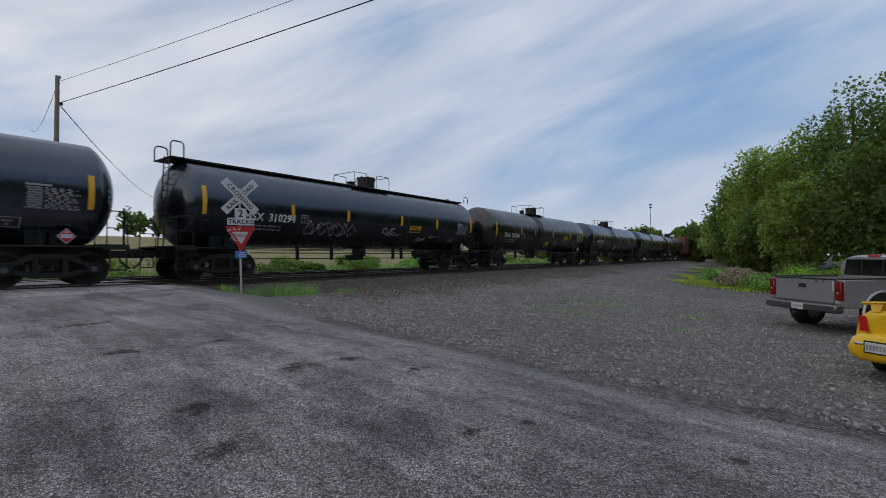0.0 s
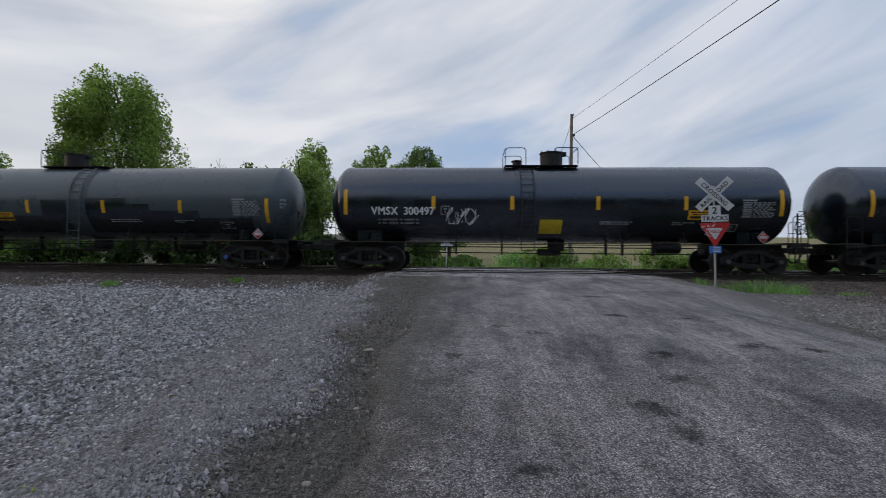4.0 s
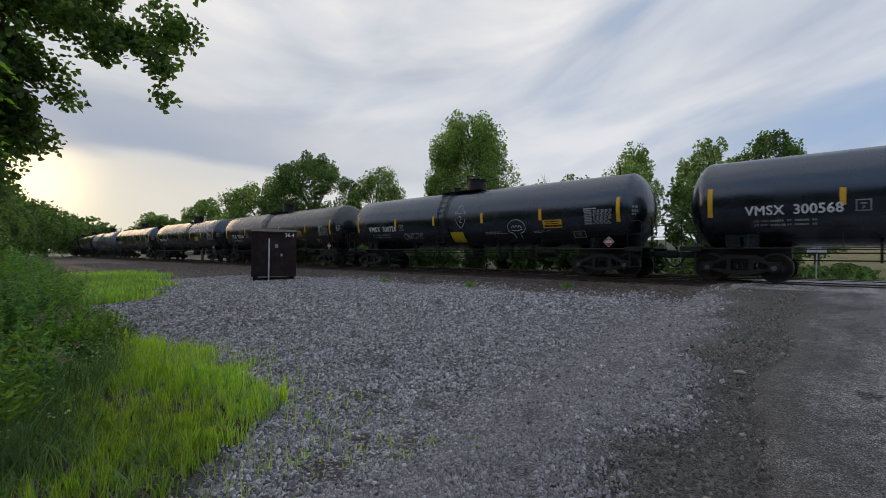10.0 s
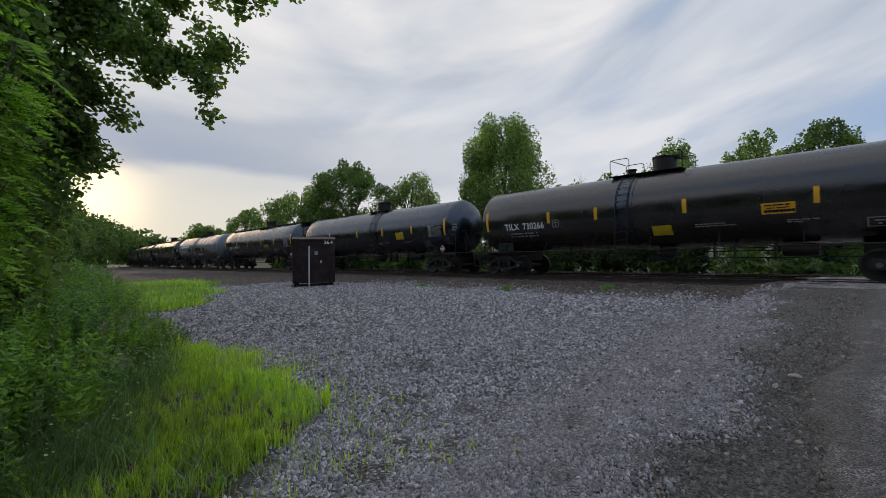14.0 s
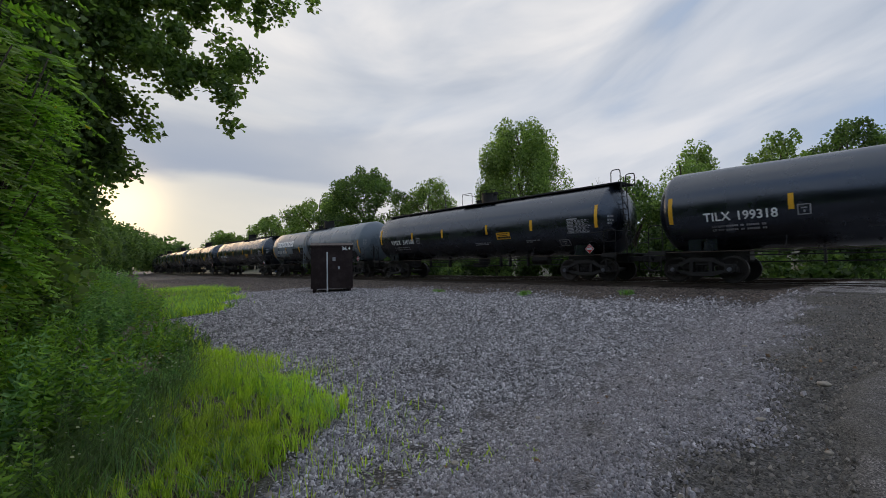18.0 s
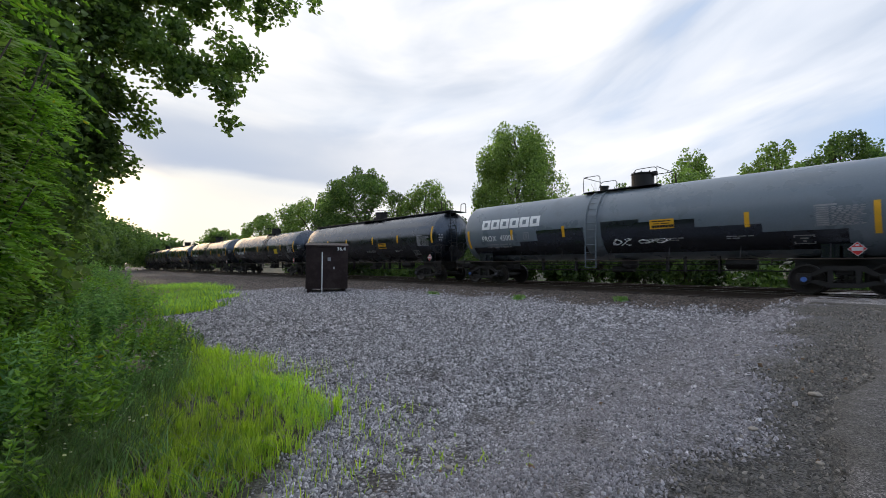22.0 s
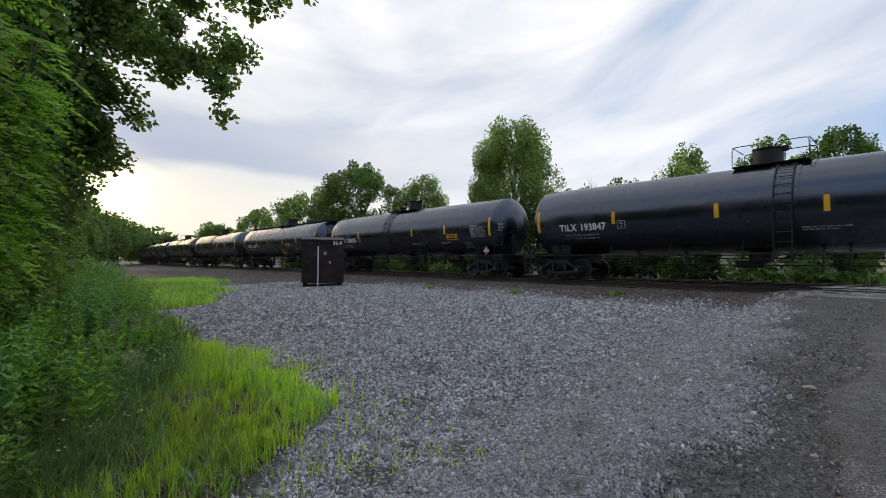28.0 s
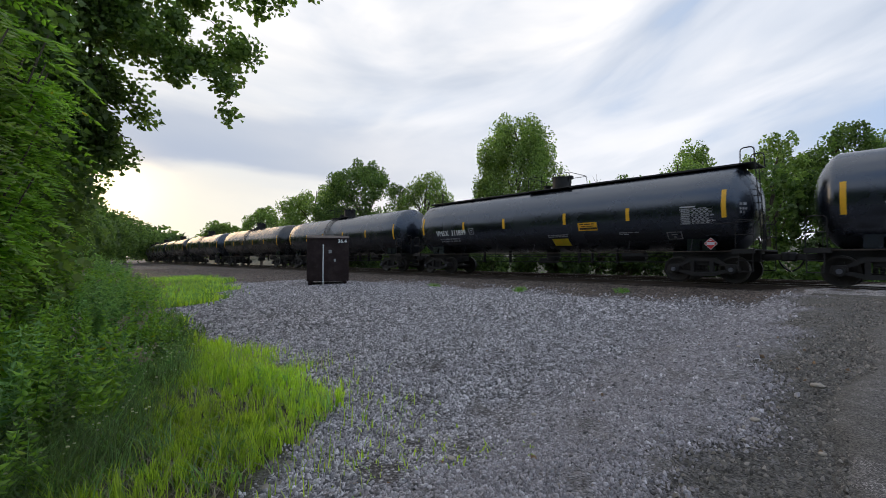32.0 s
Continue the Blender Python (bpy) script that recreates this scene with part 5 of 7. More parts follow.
def tree(name, label, x, y, top, width, seed, leaf="leaf_tree", n=6000, size=0.26, low=0.25, group="", lumps=85, z0=None, lump=0.20, taper=0.0, folded=False, hollow=0.5):
    """A tree: tapered trunk, limbs to the lumps of its crown, and the crown's leaves."""
    r = np.random.default_rng(seed)
    g = float(ground_height(x, y)) - 0.1 if z0 is None else z0
    ob = tagged(empty(name), label, "tree", group)
    ob.location = (x, y, g)
    hgt = (top - g) * 1.06
    cz, rz = hgt * (1 + low) / 2, hgt * (1 - low) / 2
    pts, mids = clumps(r, n, (0, 0, cz), (width / 2, width / 2, rz), lumps, lump, hollow)
    for p in (pts, mids):  # crowns narrow towards the top
        p[:, :2] *= (1 - taper * (p[:, 2:] - cz) / rz)
    bm = bmesh.new()
    bend = [(r.normal(0, 0.02) * hgt * k / 5, r.normal(0, 0.02) * hgt * k / 5, hgt * 0.85 * k / 5) for k in range(6)]
    bend[0] = (0, 0, 0)
    tube(bm, bend, 0.018 * hgt + 0.06, 8, taper=0.18)
    part("trunk", bm, M["bark"], ob)
    bm = bmesh.new()
    for m in mids[: min(16, lumps)]:
        f = np.clip((m[2] / hgt - 0.15) * 0.85, 0.15, 0.8)
        a = np.array([np.interp(f * hgt * 0.85, [b[2] for b in bend], [b[k] for b in bend]) for k in range(3)])
        a[2] = f * hgt * 0.85
        mid = (a + m) / 2 + (0, 0, 0.04 * hgt)
        tube(bm, [a, mid, m], 0.006 * hgt + 0.025, 6, taper=0.25)
    part("limb", bm, M["bark"], ob)
    v, f = loose_leaves(pts, size * 1.2, r) if folded else leaf_quads(pts, size * 0.86, r)
    put("crown", raw("crown", v, f), M[leaf], ob)
    return ob


def bush(name, label, x, y, width, height, seed, leaf="weed", n=1500, size=0.12, depth=None, group="", lumps=14, category="bush", length=1.5):
    r = np.random.default_rng(seed)
    g = float(ground_height(x, y)) - 0.05
    ob = tagged(empty(name), label, category, group)
    ob.location = (x, y, g)
    pts, mids = clumps(r, n, (0, 0, height * 0.5), (width / 2, (depth or width) / 2, height * 0.52), lumps, 0.45)
    pts[:, 2] = np.abs(pts[:, 2])
    bm = bmesh.new()
    for m in mids[:9]:
        tube(bm, [(m[0] * 0.2, m[1] * 0.2, 0), (m[0] * 0.6, m[1] * 0.6, m[2] * 0.6), tuple(m)], 0.018 + 0.004 * height, 5, taper=0.4)
    tagged(part("stem", bm, M["bark"], ob), kind="stuff")
    v, f = loose_leaves(pts, size * length, r, 0.8 / length, 0.2) if size < 0.06 else leaf_quads(pts, size, r, 0.0, length)
    put("foliage", raw("foliage", v, f), M[leaf], ob)
    return ob


def woods(name, label, spots, leaf, seed, n, size):
    """A far stand of trees as one mass of many crowns."""
    r = np.random.default_rng(seed)
    vs, k = [], 0
    for x, y, top, width in spots:
        g = float(ground_height(x, y))
        p, _ = clumps(r, n, (x, y, g + (top - g) * 0.52), (width / 2, width / 2, (top - g) * 0.5), 26, 0.4)
        vs.append(p)
    v, f = leaf_quads(np.concatenate(vs), size, r)
    ob = put(name, raw(name, v, f), M[leaf])
    return tagged(ob, label, "trees", kind="stuff")


# big single tree and its neighbours, west of the line
tree("broadleaf_tree", "tall full-crowned green tree behind the railway line", -32.6, -26.3, 14.5, 9.4, 11, n=38000, size=0.16, low=0.12, lumps=85, lump=0.235, taper=0.14)
tree("broadleaf_tree", "wide dense tree with a rounded top", -27.5, -44.0, 12.2, 13.0, 12, "leaf_dark", 27000, 0.172, 0.1, lumps=110, lump=0.17, taper=0.2)
tree("broadleaf_tree", "dark spreading tree behind the line", -24.0, -49.5, 9.8, 10.0, 13, "leaf_tree", 17820, 0.172, 0.05)
tree("broadleaf_tree", "mid-height tree with open top", -32.5, -39.5, 10.6, 8.0, 14, "leaf_tree", 14850, 0.164, 0.1)
tree("broadleaf_tree", "small round tree far along the line", -23.0, -80.5, 7.2, 8.5, 15, "leaf_tree", 10395, 0.221, 0.1)
tree("broadleaf_tree", "round tree far along the line", -27.5, -75.5, 9.6, 7.5, 16, "leaf_tree", 10395, 0.221, 0.1)
tree("broadleaf_tree", "slender tree with an airy crown", -40.4, -14.0, 10.6, 5.0, 17, "leaf_tree", 8910, 0.164, 0.15)
tree("broadleaf_tree", "light-leaved tree with open branches", -44.5, -9.4, 11.6, 6.0, 18, "leaf_tree", 9504, 0.189, 0.15)
tree("broadleaf_tree", "dark tree with a rounded top behind the line", -47.6, -5.6, 12.0, 8.0, 19, "leaf_dark", 13365, 0.197, 0.1)
tree("broadleaf_tree", "small dark tree behind the line", -37.0, -18.2, 8.4, 4.6, 20, "leaf_dark", 6534, 0.164, 0.1)
tree("broadleaf_tree", "leafy tree standing close behind the line", -29.8, -11.5, 7.6, 5.0, 21, "leaf_tree", 11880, 0.115, 0.05)
tree("broadleaf_tree", "leafy tree standing close behind the line", -31.0, -19.0, 6.6, 5.5, 22, "leaf_tree", 10395, 0.131, 0.05)

# a thicket of small trees close behind the line, south of the crossing; leaf_shade crowns carry painted shade
rh = random.Random(33)
for k in range(17):
    y = -4.6 - k * 3.4 + rh.uniform(-0.8, 0.8)
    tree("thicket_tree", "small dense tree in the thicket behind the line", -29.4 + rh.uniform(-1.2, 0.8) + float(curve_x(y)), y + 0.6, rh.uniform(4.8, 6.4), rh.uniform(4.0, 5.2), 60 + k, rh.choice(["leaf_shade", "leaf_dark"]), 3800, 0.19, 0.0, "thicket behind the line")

# shrubs along the far side of the line; south of the crossing the train's shade is in the leaf colour
rb = random.Random(9)
for k in range(34):
    y = -62 + k * 1.85 + rb.uniform(-0.5, 0.5)
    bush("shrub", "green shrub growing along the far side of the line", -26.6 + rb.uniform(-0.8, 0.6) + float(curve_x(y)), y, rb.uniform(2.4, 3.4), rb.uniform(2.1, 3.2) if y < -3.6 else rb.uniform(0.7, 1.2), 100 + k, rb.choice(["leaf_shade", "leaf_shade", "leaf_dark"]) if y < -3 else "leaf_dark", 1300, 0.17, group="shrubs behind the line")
for k in range(52):
    y = 2.5 + k * 1.35 + rb.uniform(-0.6, 0.6)
    bush("shrub", "low weedy shrub on the far side of the line", -26.4 + rb.uniform(-1.6, 0.4) + float(curve_x(y)), y, rb.uniform(1.8, 3.0), rb.uniform(0.9, 1.7), 160 + k, rb.choice(["leaf_dark", "leaf_tree", "weed", "leaf_tree"]), 900, 0.12, group="shrubs behind the line")

# roadside shrubs in the same leaf, its colour darkened to stand for shade
for k in range(11):
    bush("shrub", "shrub beside the road west of the line, leaves darkened for shade", -27.8 - k * 2.3, -4.1 - 0.05 * k + rb.uniform(-0.3, 0.2), rb.uniform(2.6, 3.4), rb.uniform(2.2, 3.0), 230 + k, "leaf_shade", 1500, 0.16, group="shrubs behind the line")

# woods north and south
rw = random.Random(21)
north = [(-5.6, 52, 8.0, 5.5), (-3.6, 49, 10.4, 6.5), (-0.6, 48, 11.6, 7), (2.4, 46, 13.6, 8), (5.8, 45, 15.0, 8), (9.5, 42, 16.0, 9), (-3.2, 44, 4.6, 4.5), (-0.8, 41, 6.4, 5.5), (2.8, 39, 8.0, 6.5), (6.4, 37, 9.6, 7), (10.5, 34, 11.5, 8), (8.0, 33, 8.0, 6.5), (12.5, 30, 10.5, 8), (13.5, 38, 16.5, 9)]
# shadow within the wood is put into the leaves: darker copies further east
for k, (x, y, top, width) in enumerate(north):
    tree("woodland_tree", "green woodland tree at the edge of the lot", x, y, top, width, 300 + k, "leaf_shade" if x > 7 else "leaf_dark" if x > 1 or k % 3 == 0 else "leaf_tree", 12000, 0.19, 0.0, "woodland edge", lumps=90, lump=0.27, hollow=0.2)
behind = [(-4 + 0.02 * k + rw.uniform(-1, 16), 54 + k * 3.2, 10 + rw.uniform(-1, 2), 8) for k in range(10)]
behind += [(-8.6 - k * 0.9, 80 + k * 10, 7.2 + rw.uniform(-0.6, 0.8), 9) for k in range(9)] + [(14 + rw.uniform(0, 4), 10 + k * 5, 11 + rw.uniform(-1, 2), 8) for k in range(6)]
woods("far_woods", "green woods along the line to the north", behind, "leaf_tree", 51, 1900, 0.42)
hill = [(-90 + k * 8 + rw.uniform(-3, 3), 190 + rw.uniform(-20, 30), float(np.interp(k, [3, 5], [8.6, 11.8])) + rw.uniform(-1, 1), 15) for k in range(14)]
hill += [(-62 + k * 4.6 + rw.uniform(-1, 1), 105 + 0.25 * k + rw.uniform(-4, 6), float(np.interp(k, [6, 7.5], [5.2, 6.6])) + rw.uniform(-0.7, 0.7), 8.5) for k in range(12)]
woods("far_woods", "distant wooded ridge to the north", hill, "leaf_dark", 52, 1100, 0.9)
south = [(float(np.interp(36 + k * 6, [36, 56, 73, 96, 118, 139, 160], [2.6, 0.2, -3.0, -7.6, -12.4, -18.5, -27.0])) + rw.uniform(-0.6, 0.8), -36 - k * 6, float(np.interp(36 + k * 6, [36, 56, 96, 140, 160], [6.2, 6.6, 10.4, 11.2, 9.6])) + rw.uniform(-0.7, 0.5), 8) for k in range(22)]
woods("far_woods", "green woods along the line to the south", south, "leaf_dark", 53, 2200, 0.40)
ridge = [(-75 + k * 7 + rw.uniform(-3, 3), -190 + rw.uniform(-15, 15), 7.5 + k * 0.75 + rw.uniform(-1, 1), 15) for k in range(16)]
woods("far_woods", "distant wooded hill to the south", ridge, "leaf_dark", 54, 1000, 1.1)
far_west = [(-150 + rw.uniform(-12, 12), 10 + k * 9 + rw.uniform(-3, 3), 12 + rw.uniform(-1, 2.5), rw.uniform(6, 11)) for k in range(12)]
woods("far_woods", "hedge trees on the far side of the field", far_west, "leaf_dark", 56, 900, 0.7)
# the woods go on east of the lot, behind the road
east = [(14 + rw.uniform(-1, 2.5), -36 + k * 4.2, 14.5 + rw.uniform(-2.5, 1.5), 7.5) for k in range(8)] + [(15 + rw.uniform(-1, 2.5), 12 + k * 4.4, 14.5 + rw.uniform(-2.5, 1.5), 7.5) for k in range(9)] + [(37 + rw.uniform(-2, 2), -12 + k * 5, 20 + rw.uniform(-3, 2), 9) for k in range(7)]
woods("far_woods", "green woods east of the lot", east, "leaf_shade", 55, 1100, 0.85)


def bare_tree(x, y, top, seed):
    """A dead sapling with fine bare twigs."""
    r = np.random.default_rng(seed)
    g = float(ground_height(x, y))
    ob = tagged(empty("bare_sapling"), "dead bare sapling with fine grey twigs", "tree", "bare saplings")
    ob.location = (x, y, g)
    h = top - g
    bm = bmesh.new()
    tube(bm, [(0, 0, 0), (0.1, 0, h * 0.5), (0, 0.1, h)], 0.06, 6, taper=0.2)
    part("trunk", bm, M["bark"], ob)
    bm = bmesh.new()
    for k in range(26):
        f = r.uniform(0.35, 0.95)
        a = r.uniform(0, 2 * np.pi)
        q = h * (1 - f) * 0.5 + 0.3
        e = Vector((q * 0.5 * math.cos(a), q * 0.5 * math.sin(a), h * f + q))
        tube(bm, [(0, 0, h * f), tuple(e * 0.5 + Vector((0, 0, h * f * 0.5))), tuple(e)], 0.018, 4, taper=0.4)
    part("twig", bm, M["bark"], ob)


tree("broadleaf_tree", "low round tree beside the road beyond the line", -48.5, -2.2, 7.6, 6.4, 23, "leaf_dark", 9450, 0.18, 0.02, taper=0.2)


bare_tree(-37.5, -21.5, 8.6, 1)
bare_tree(-36.0, -22.6, 7.6, 2)
bare_tree(-30.0, -34.0, 8.2, 3)

# ---- signs, pole, shed ----
def plate(bm, w, h, t, m, bevel=0.01):
    return box(bm, -w / 2, -t / 2, -h / 2, w / 2, t / 2, h / 2, bevel, m)


def word(text, size, parent, material, m, spacing=1.0, bold=0.0, name="lettering"):
    me = letters(text, size, spacing, bold)
    co = np.empty(len(me.vertices) * 3, np.float32)
    me.vertices.foreach_get("co", co)
    c = co.reshape(-1, 3)
    mid = (c.max(0) + c.min(0)) / 2
    me.vertices.foreach_set("co", (c - mid).ravel())
    me.transform(m)
    return put(name, me, material, parent)


def crossbuck(x, y, heading, with_yield=True):
    sign = tagged(empty("crossbuck_sign"), "white railroad crossbuck over a red yield sign on a steel post", "crossing sign")
    sign.matrix_basis = pose(x, y, float(ground_height(x, y)) - 0.08 if with_yield else -0.95, 0, -1.2, heading)
    bm = bmesh.new()
    tube(bm, [(0, 0, -0.2), (0, 0, 2.98)], 0.03, 10)
    part("post", bm, M["galv"], sign)
    for a, text, y0 in ((45, "RAIL  ROAD", -0.045), (-45, "CROSSING", -0.06)):
        bm = bmesh.new()
        m = pose(0, y0, 2.75, 0, -a, 0)
        plate(bm, 1.16, 0.22, 0.006, m, 0.002)
        b = part("crossbuck_blade", bm, M["sign_white"], sign)
        word(text, 0.157 if a > 0 else 0.166, b, M["sign_black"], m @ pose(0, -0.006, 0), 1.12, 0.004)
    bm = bmesh.new()
    m = pose(0, -0.05, 2.30)
    plate(bm, 0.30, 0.27, 0.006, m, 0.002)
    b = part("number_plate", bm, M["sign_white"], sign)
    word("2", 0.26, b, M["sign_black"], m @ pose(0, -0.006, 0), bold=0.006)
    bm = bmesh.new()
    m = pose(0, -0.055, 2.08)
    plate(bm, 0.68, 0.19, 0.006, m, 0.002)
    b = part("tracks_plate", bm, M["sign_white"], sign)
    word("TRACKS", 0.16, b, M["sign_black"], m @ pose(0, -0.006, 0), 1.1, 0.004)
    if with_yield:
        for s, z, mat, y0, nm in ((0.80, 1.61, "red", -0.05, "yield_plate"), (0.40, 1.64, "sign_white", -0.056, "yield_centre")):
            bm = bmesh.new()
            h = s * 0.866
            tri = [(-s / 2, h / 2), (s / 2, h / 2), (0, -h / 2)]
            rounded = []
            for k in range(3):
                p, c, q = (Vector(tri[j % 3]) for j in (k - 1, k, k + 1))
                for f in range(4):
                    rounded.append((c + (p - c).normalized() * 0.05 * (1 - f / 3) ** 1.4 + (q - c).normalized() * 0.05 * (f / 3) ** 1.4))
            a = [bm.verts.new((v.x, y0, z + v.y)) for v in rounded]
            b = [bm.verts.new((v.x, y0 + 0.005, z + v.y)) for v in rounded]
            bm.faces.new(a), bm.faces.new(b[::-1])
            for k in range(len(a)):
                bm.faces.new((a[k], b[k], b[(k + 1) % len(a)], a[(k + 1) % len(a)]))
            plate_ob = part(nm, bm, M[mat], sign, smooth=False)
        word("YIELD", 0.10, plate_ob, M["red"], pose(0, -0.061, 1.71), 1.0, 0.002)
        bm = bmesh.new()
        r = random.Random(8)
        for k in range(26):
            cx, cz, s = r.uniform(-0.36, 0.02), r.uniform(1.76, 1.94), r.uniform(0.008, 0.028)
            if k > 15:
                cx, cz = r.uniform(-0.27, -0.12), r.uniform(1.56, 1.76)
            vs = [bm.verts.new((cx + s * math.cos(a) * r.uniform(0.6, 1.3), -0.0575, cz + s * math.sin(a) * r.uniform(0.6, 1.3))) for a in (j * math.pi / 3 for j in range(6))]
            bm.faces.new(vs)
        tagged(part("flaking_paint", bm, M["sign_white"], sign, "flaked patches of bare sheeting", smooth=False), kind="stuff")
        bm = bmesh.new()
        m = pose(0, -0.05, 1.21)
        plate(bm, 0.30, 0.20, 0.006, m, 0.002)
        b = part("blue_plate", bm, M["sign_blue"], sign, "blue plate with white print")
        bm = bmesh.new()
        for w, z in ((0.14, 1.25), (0.2, 1.19), (0.16, 1.15)):
            box(bm, -w / 2 + 0.03, -0.058, z, w / 2 + 0.03, -0.0545, z + 0.022)
        part("plate_print", bm, M["sign_white"], b)
    return sign


crossbuck(-13.0, 6.82, 79.0)
crossbuck(-25.6, -1.35, 95.0 + 180.0, False)


def utility_pole(x, y, top, lean):
    pole = tagged(empty("utility_pole"), "weathered wooden utility pole with wires", "utility pole")
    g = float(ground_height(x, y)) - 0.2
    pole.matrix_basis = pose(x, y, g, 0, lean, 0)
    bm = bmesh.new()
    tube(bm, [(0, 0, 0), (0, 0, (top - g) * 0.5), (0, 0, top - g)], 0.19, 12, taper=0.62)
    part("shaft", bm, M["pole"], pole)
    bm = bmesh.new()
    disc(bm, (0.0, 0.15, top - g - 0.05), (0, 0, 1), 0.05, 0.22, 10, 0.01)
    part("insulator", bm, M["galv"], pole)
    bm = bmesh.new()
    box(bm, -0.05, 0.1, top - g - 1.9, 0.05, 0.3, top - g - 1.72, 0.01)
    part("bracket", bm, M["steel"], pole)
    return pole


utility_pole(-40.0, 8.72, 12.8, 1.0)


def wire(a, b, sag, radius, label):
    bm = bmesh.new()
    a, b = Vector(a), Vector(b)
    pts = [a.lerp(b, k / 24) - Vector((0, 0, sag * 4 * (k / 24) * (1 - k / 24))) for k in range(25)]
    tube(bm, pts, radius, 5)
    return tagged(part("overhead_wire", bm, M["wire"], None), label, "wire")


wire((-39.9, 8.85, 12.5), (22, 18.4, 12.3), 0.45, 0.013, "thin overhead wire over the crossing")
wire((-39.9, 8.85, 11.05), (22, 17.6, 11.0), 0.45, 0.024, "black overhead cable over the crossing")
wire((-39.9, 8.9, 10.9), (-140, 54, 17.0), 2.0, 0.03, "overhead cable running off over the field")
wire((-40.0, 8.8, 12.4), (-120, 22, 26.0), 1.5, 0.02, "thin wire running off over the field")


def shed(x, y, heading):
    ob = tagged(empty("equipment_shed"), "small dark brown metal equipment shed by the track", "shed")
    g = float(ground_height(x, y))
    ob.matrix_basis = pose(x, y, g, 0, 0, heading)
    w, d, h = 1.9, 1.9, 2.2
    bm = bmesh.new()
    box(bm, -w / 2, -d / 2, 0.16, w / 2, d / 2, h, 0.01)
    part("body", bm, M["shed"], ob)
    for k in range(9):
        for side in (-1, 1):
            bm = bmesh.new()
            c = -w / 2 + 0.1 + k * (w - 0.2) / 8
            box(bm, c - 0.035, side * (d / 2) - 0.012, 0.18, c + 0.035, side * (d / 2) + 0.018, h - 0.02)
            part("wall_rib", bm, M["shed"], ob)
            if side > 0:
                bm = bmesh.new()
                box(bm, w / 2 - 0.01, c - 0.035, 0.18, w / 2 + 0.018, c + 0.035, h - 0.02)
                part("wall_rib", bm, M["shed"], ob)
    bm = bmesh.new()
    a = [bm.verts.new(p) for p in ((-w / 2 - 0.035, -d / 2 - 0.035, h), (w / 2 + 0.035, -d / 2 - 0.035, h), (w / 2 + 0.035, d / 2 + 0.035, h), (-w / 2 - 0.035, d / 2 + 0.035, h))]
    r = [bm.verts.new(p) for p in ((-w / 2 - 0.035, 0, h + 0.16), (w / 2 + 0.035, 0, h + 0.16))]
    b = [bm.verts.new(v.co - Vector((0, 0, 0.06))) for v in a]
    bm.faces.new((a[0], a[1], r[1], r[0])), bm.faces.new((a[2], a[3], r[0], r[1])), bm.faces.new((a[1], a[2], r[1])), bm.faces.new((a[3], a[0], r[0])), bm.faces.new(b[::-1])
    for k in range(4):
        bm.faces.new((a[k], b[k], b[(k + 1) % 4], a[(k + 1) % 4]))
    part("roof", bm, M["shed"], ob, smooth=False)
    for sx in (-0.8, 0.8):
        for sy in (-0.8, 0.8):
            bm = bmesh.new()
            box(bm, sx - 0.08, sy - 0.08, -0.1, sx + 0.08, sy + 0.08, 0.17)
            part("foot", bm, M["shed"], ob)
    bm = bmesh.new()
    box(bm, -0.45, -d / 2 - 0.03, 0.2, 0.45, -d / 2 - 0.018, h - 0.15, 0.004)
    door = part("door", bm, M["shed"], ob)
    bm = bmesh.new()
    box(bm, 0.28, -d / 2 - 0.075, 1.08, 0.36, -d / 2 - 0.03, 1.2, 0.006)
    part("handle", bm, M["galv"], door)
    bm = bmesh.new()
    plate(bm, 0.14, 0.16, 0.004, pose(0.1, -d / 2 - 0.036, 1.55), 0)
    part("sticker", bm, M["dim"], door)
    word("36.4", 0.24, ob, M["white"], pose(0.66, -d / 2 - 0.03, h - 0.15), 1.0, 0.006)
    return ob


shed(-10.35, -20.6, 152.0)


def marker_post(x, y):
    bm = bmesh.new()
    g = float(ground_height(x, y))
    tube(bm, [(x, y, g - 0.2), (x, y, g + 1.9)], 0.03, 8)
    return tagged(part("marker_post", bm, M["sign_white"]), "thin white pipe post beside the shed", "post")


marker_post(-9.45, -19.35)

# ---- the train ----
build_track(AX, "railway_track", "railway track with rusty rails on wooden sleepers")
build_track(AX2, "railway_track", "second railway track behind the train")

# place in the train, number, type, paint, end with the ladder, scrawl, panel
TRAIN = [
    (-4, "", "plain", "brown_black"), (-3, "", "plain", "black"), (-2, "VMSX 300291", "plain", "black"), (-1, "TILX 730266", "older", "brown_black"),
    (0, "VMSX 310294", "board", "black", -1, 5), (1, "VMSX 300445", "plain", "black", 0, 0, False), (2, "VMSX 300497", "plain", "black", 0, 3), (3, "PROX 45084", "grey", "teal_tank"),
    (4, "VMSX 300568", "plain", "black"), (5, "VMSX 300726", "plain", "black", 0, 4), (6, "TILX 730266", "older", "brown_black"), (7, "TILX 199318", "right", "black"),
    (8, "VMSX 310108", "board", "black", 1), (9, "PROX 45001", "grey_late", "grey_tank", 0, 7), (10, "VMSX 310453", "board", "black", 1), (11, "TILX 193847", "right", "black"),
    (12, "VMSX 300055", "early", "black"), (13, "VMSX 311899", "board", "black", 1, 0, 2), (14, "", "plain", "black"), (15, "", "plain", "brown_black"),
    (16, "", "plain", "black"), (17, "", "plain", "brown_black"), (18, "", "plain", "black"), (19, "", "plain", "brown_black"), (20, "", "plain", "black"), (21, "", "plain", "black"), (22, "", "plain", "black"),
]
CARS, plain = {}, {}
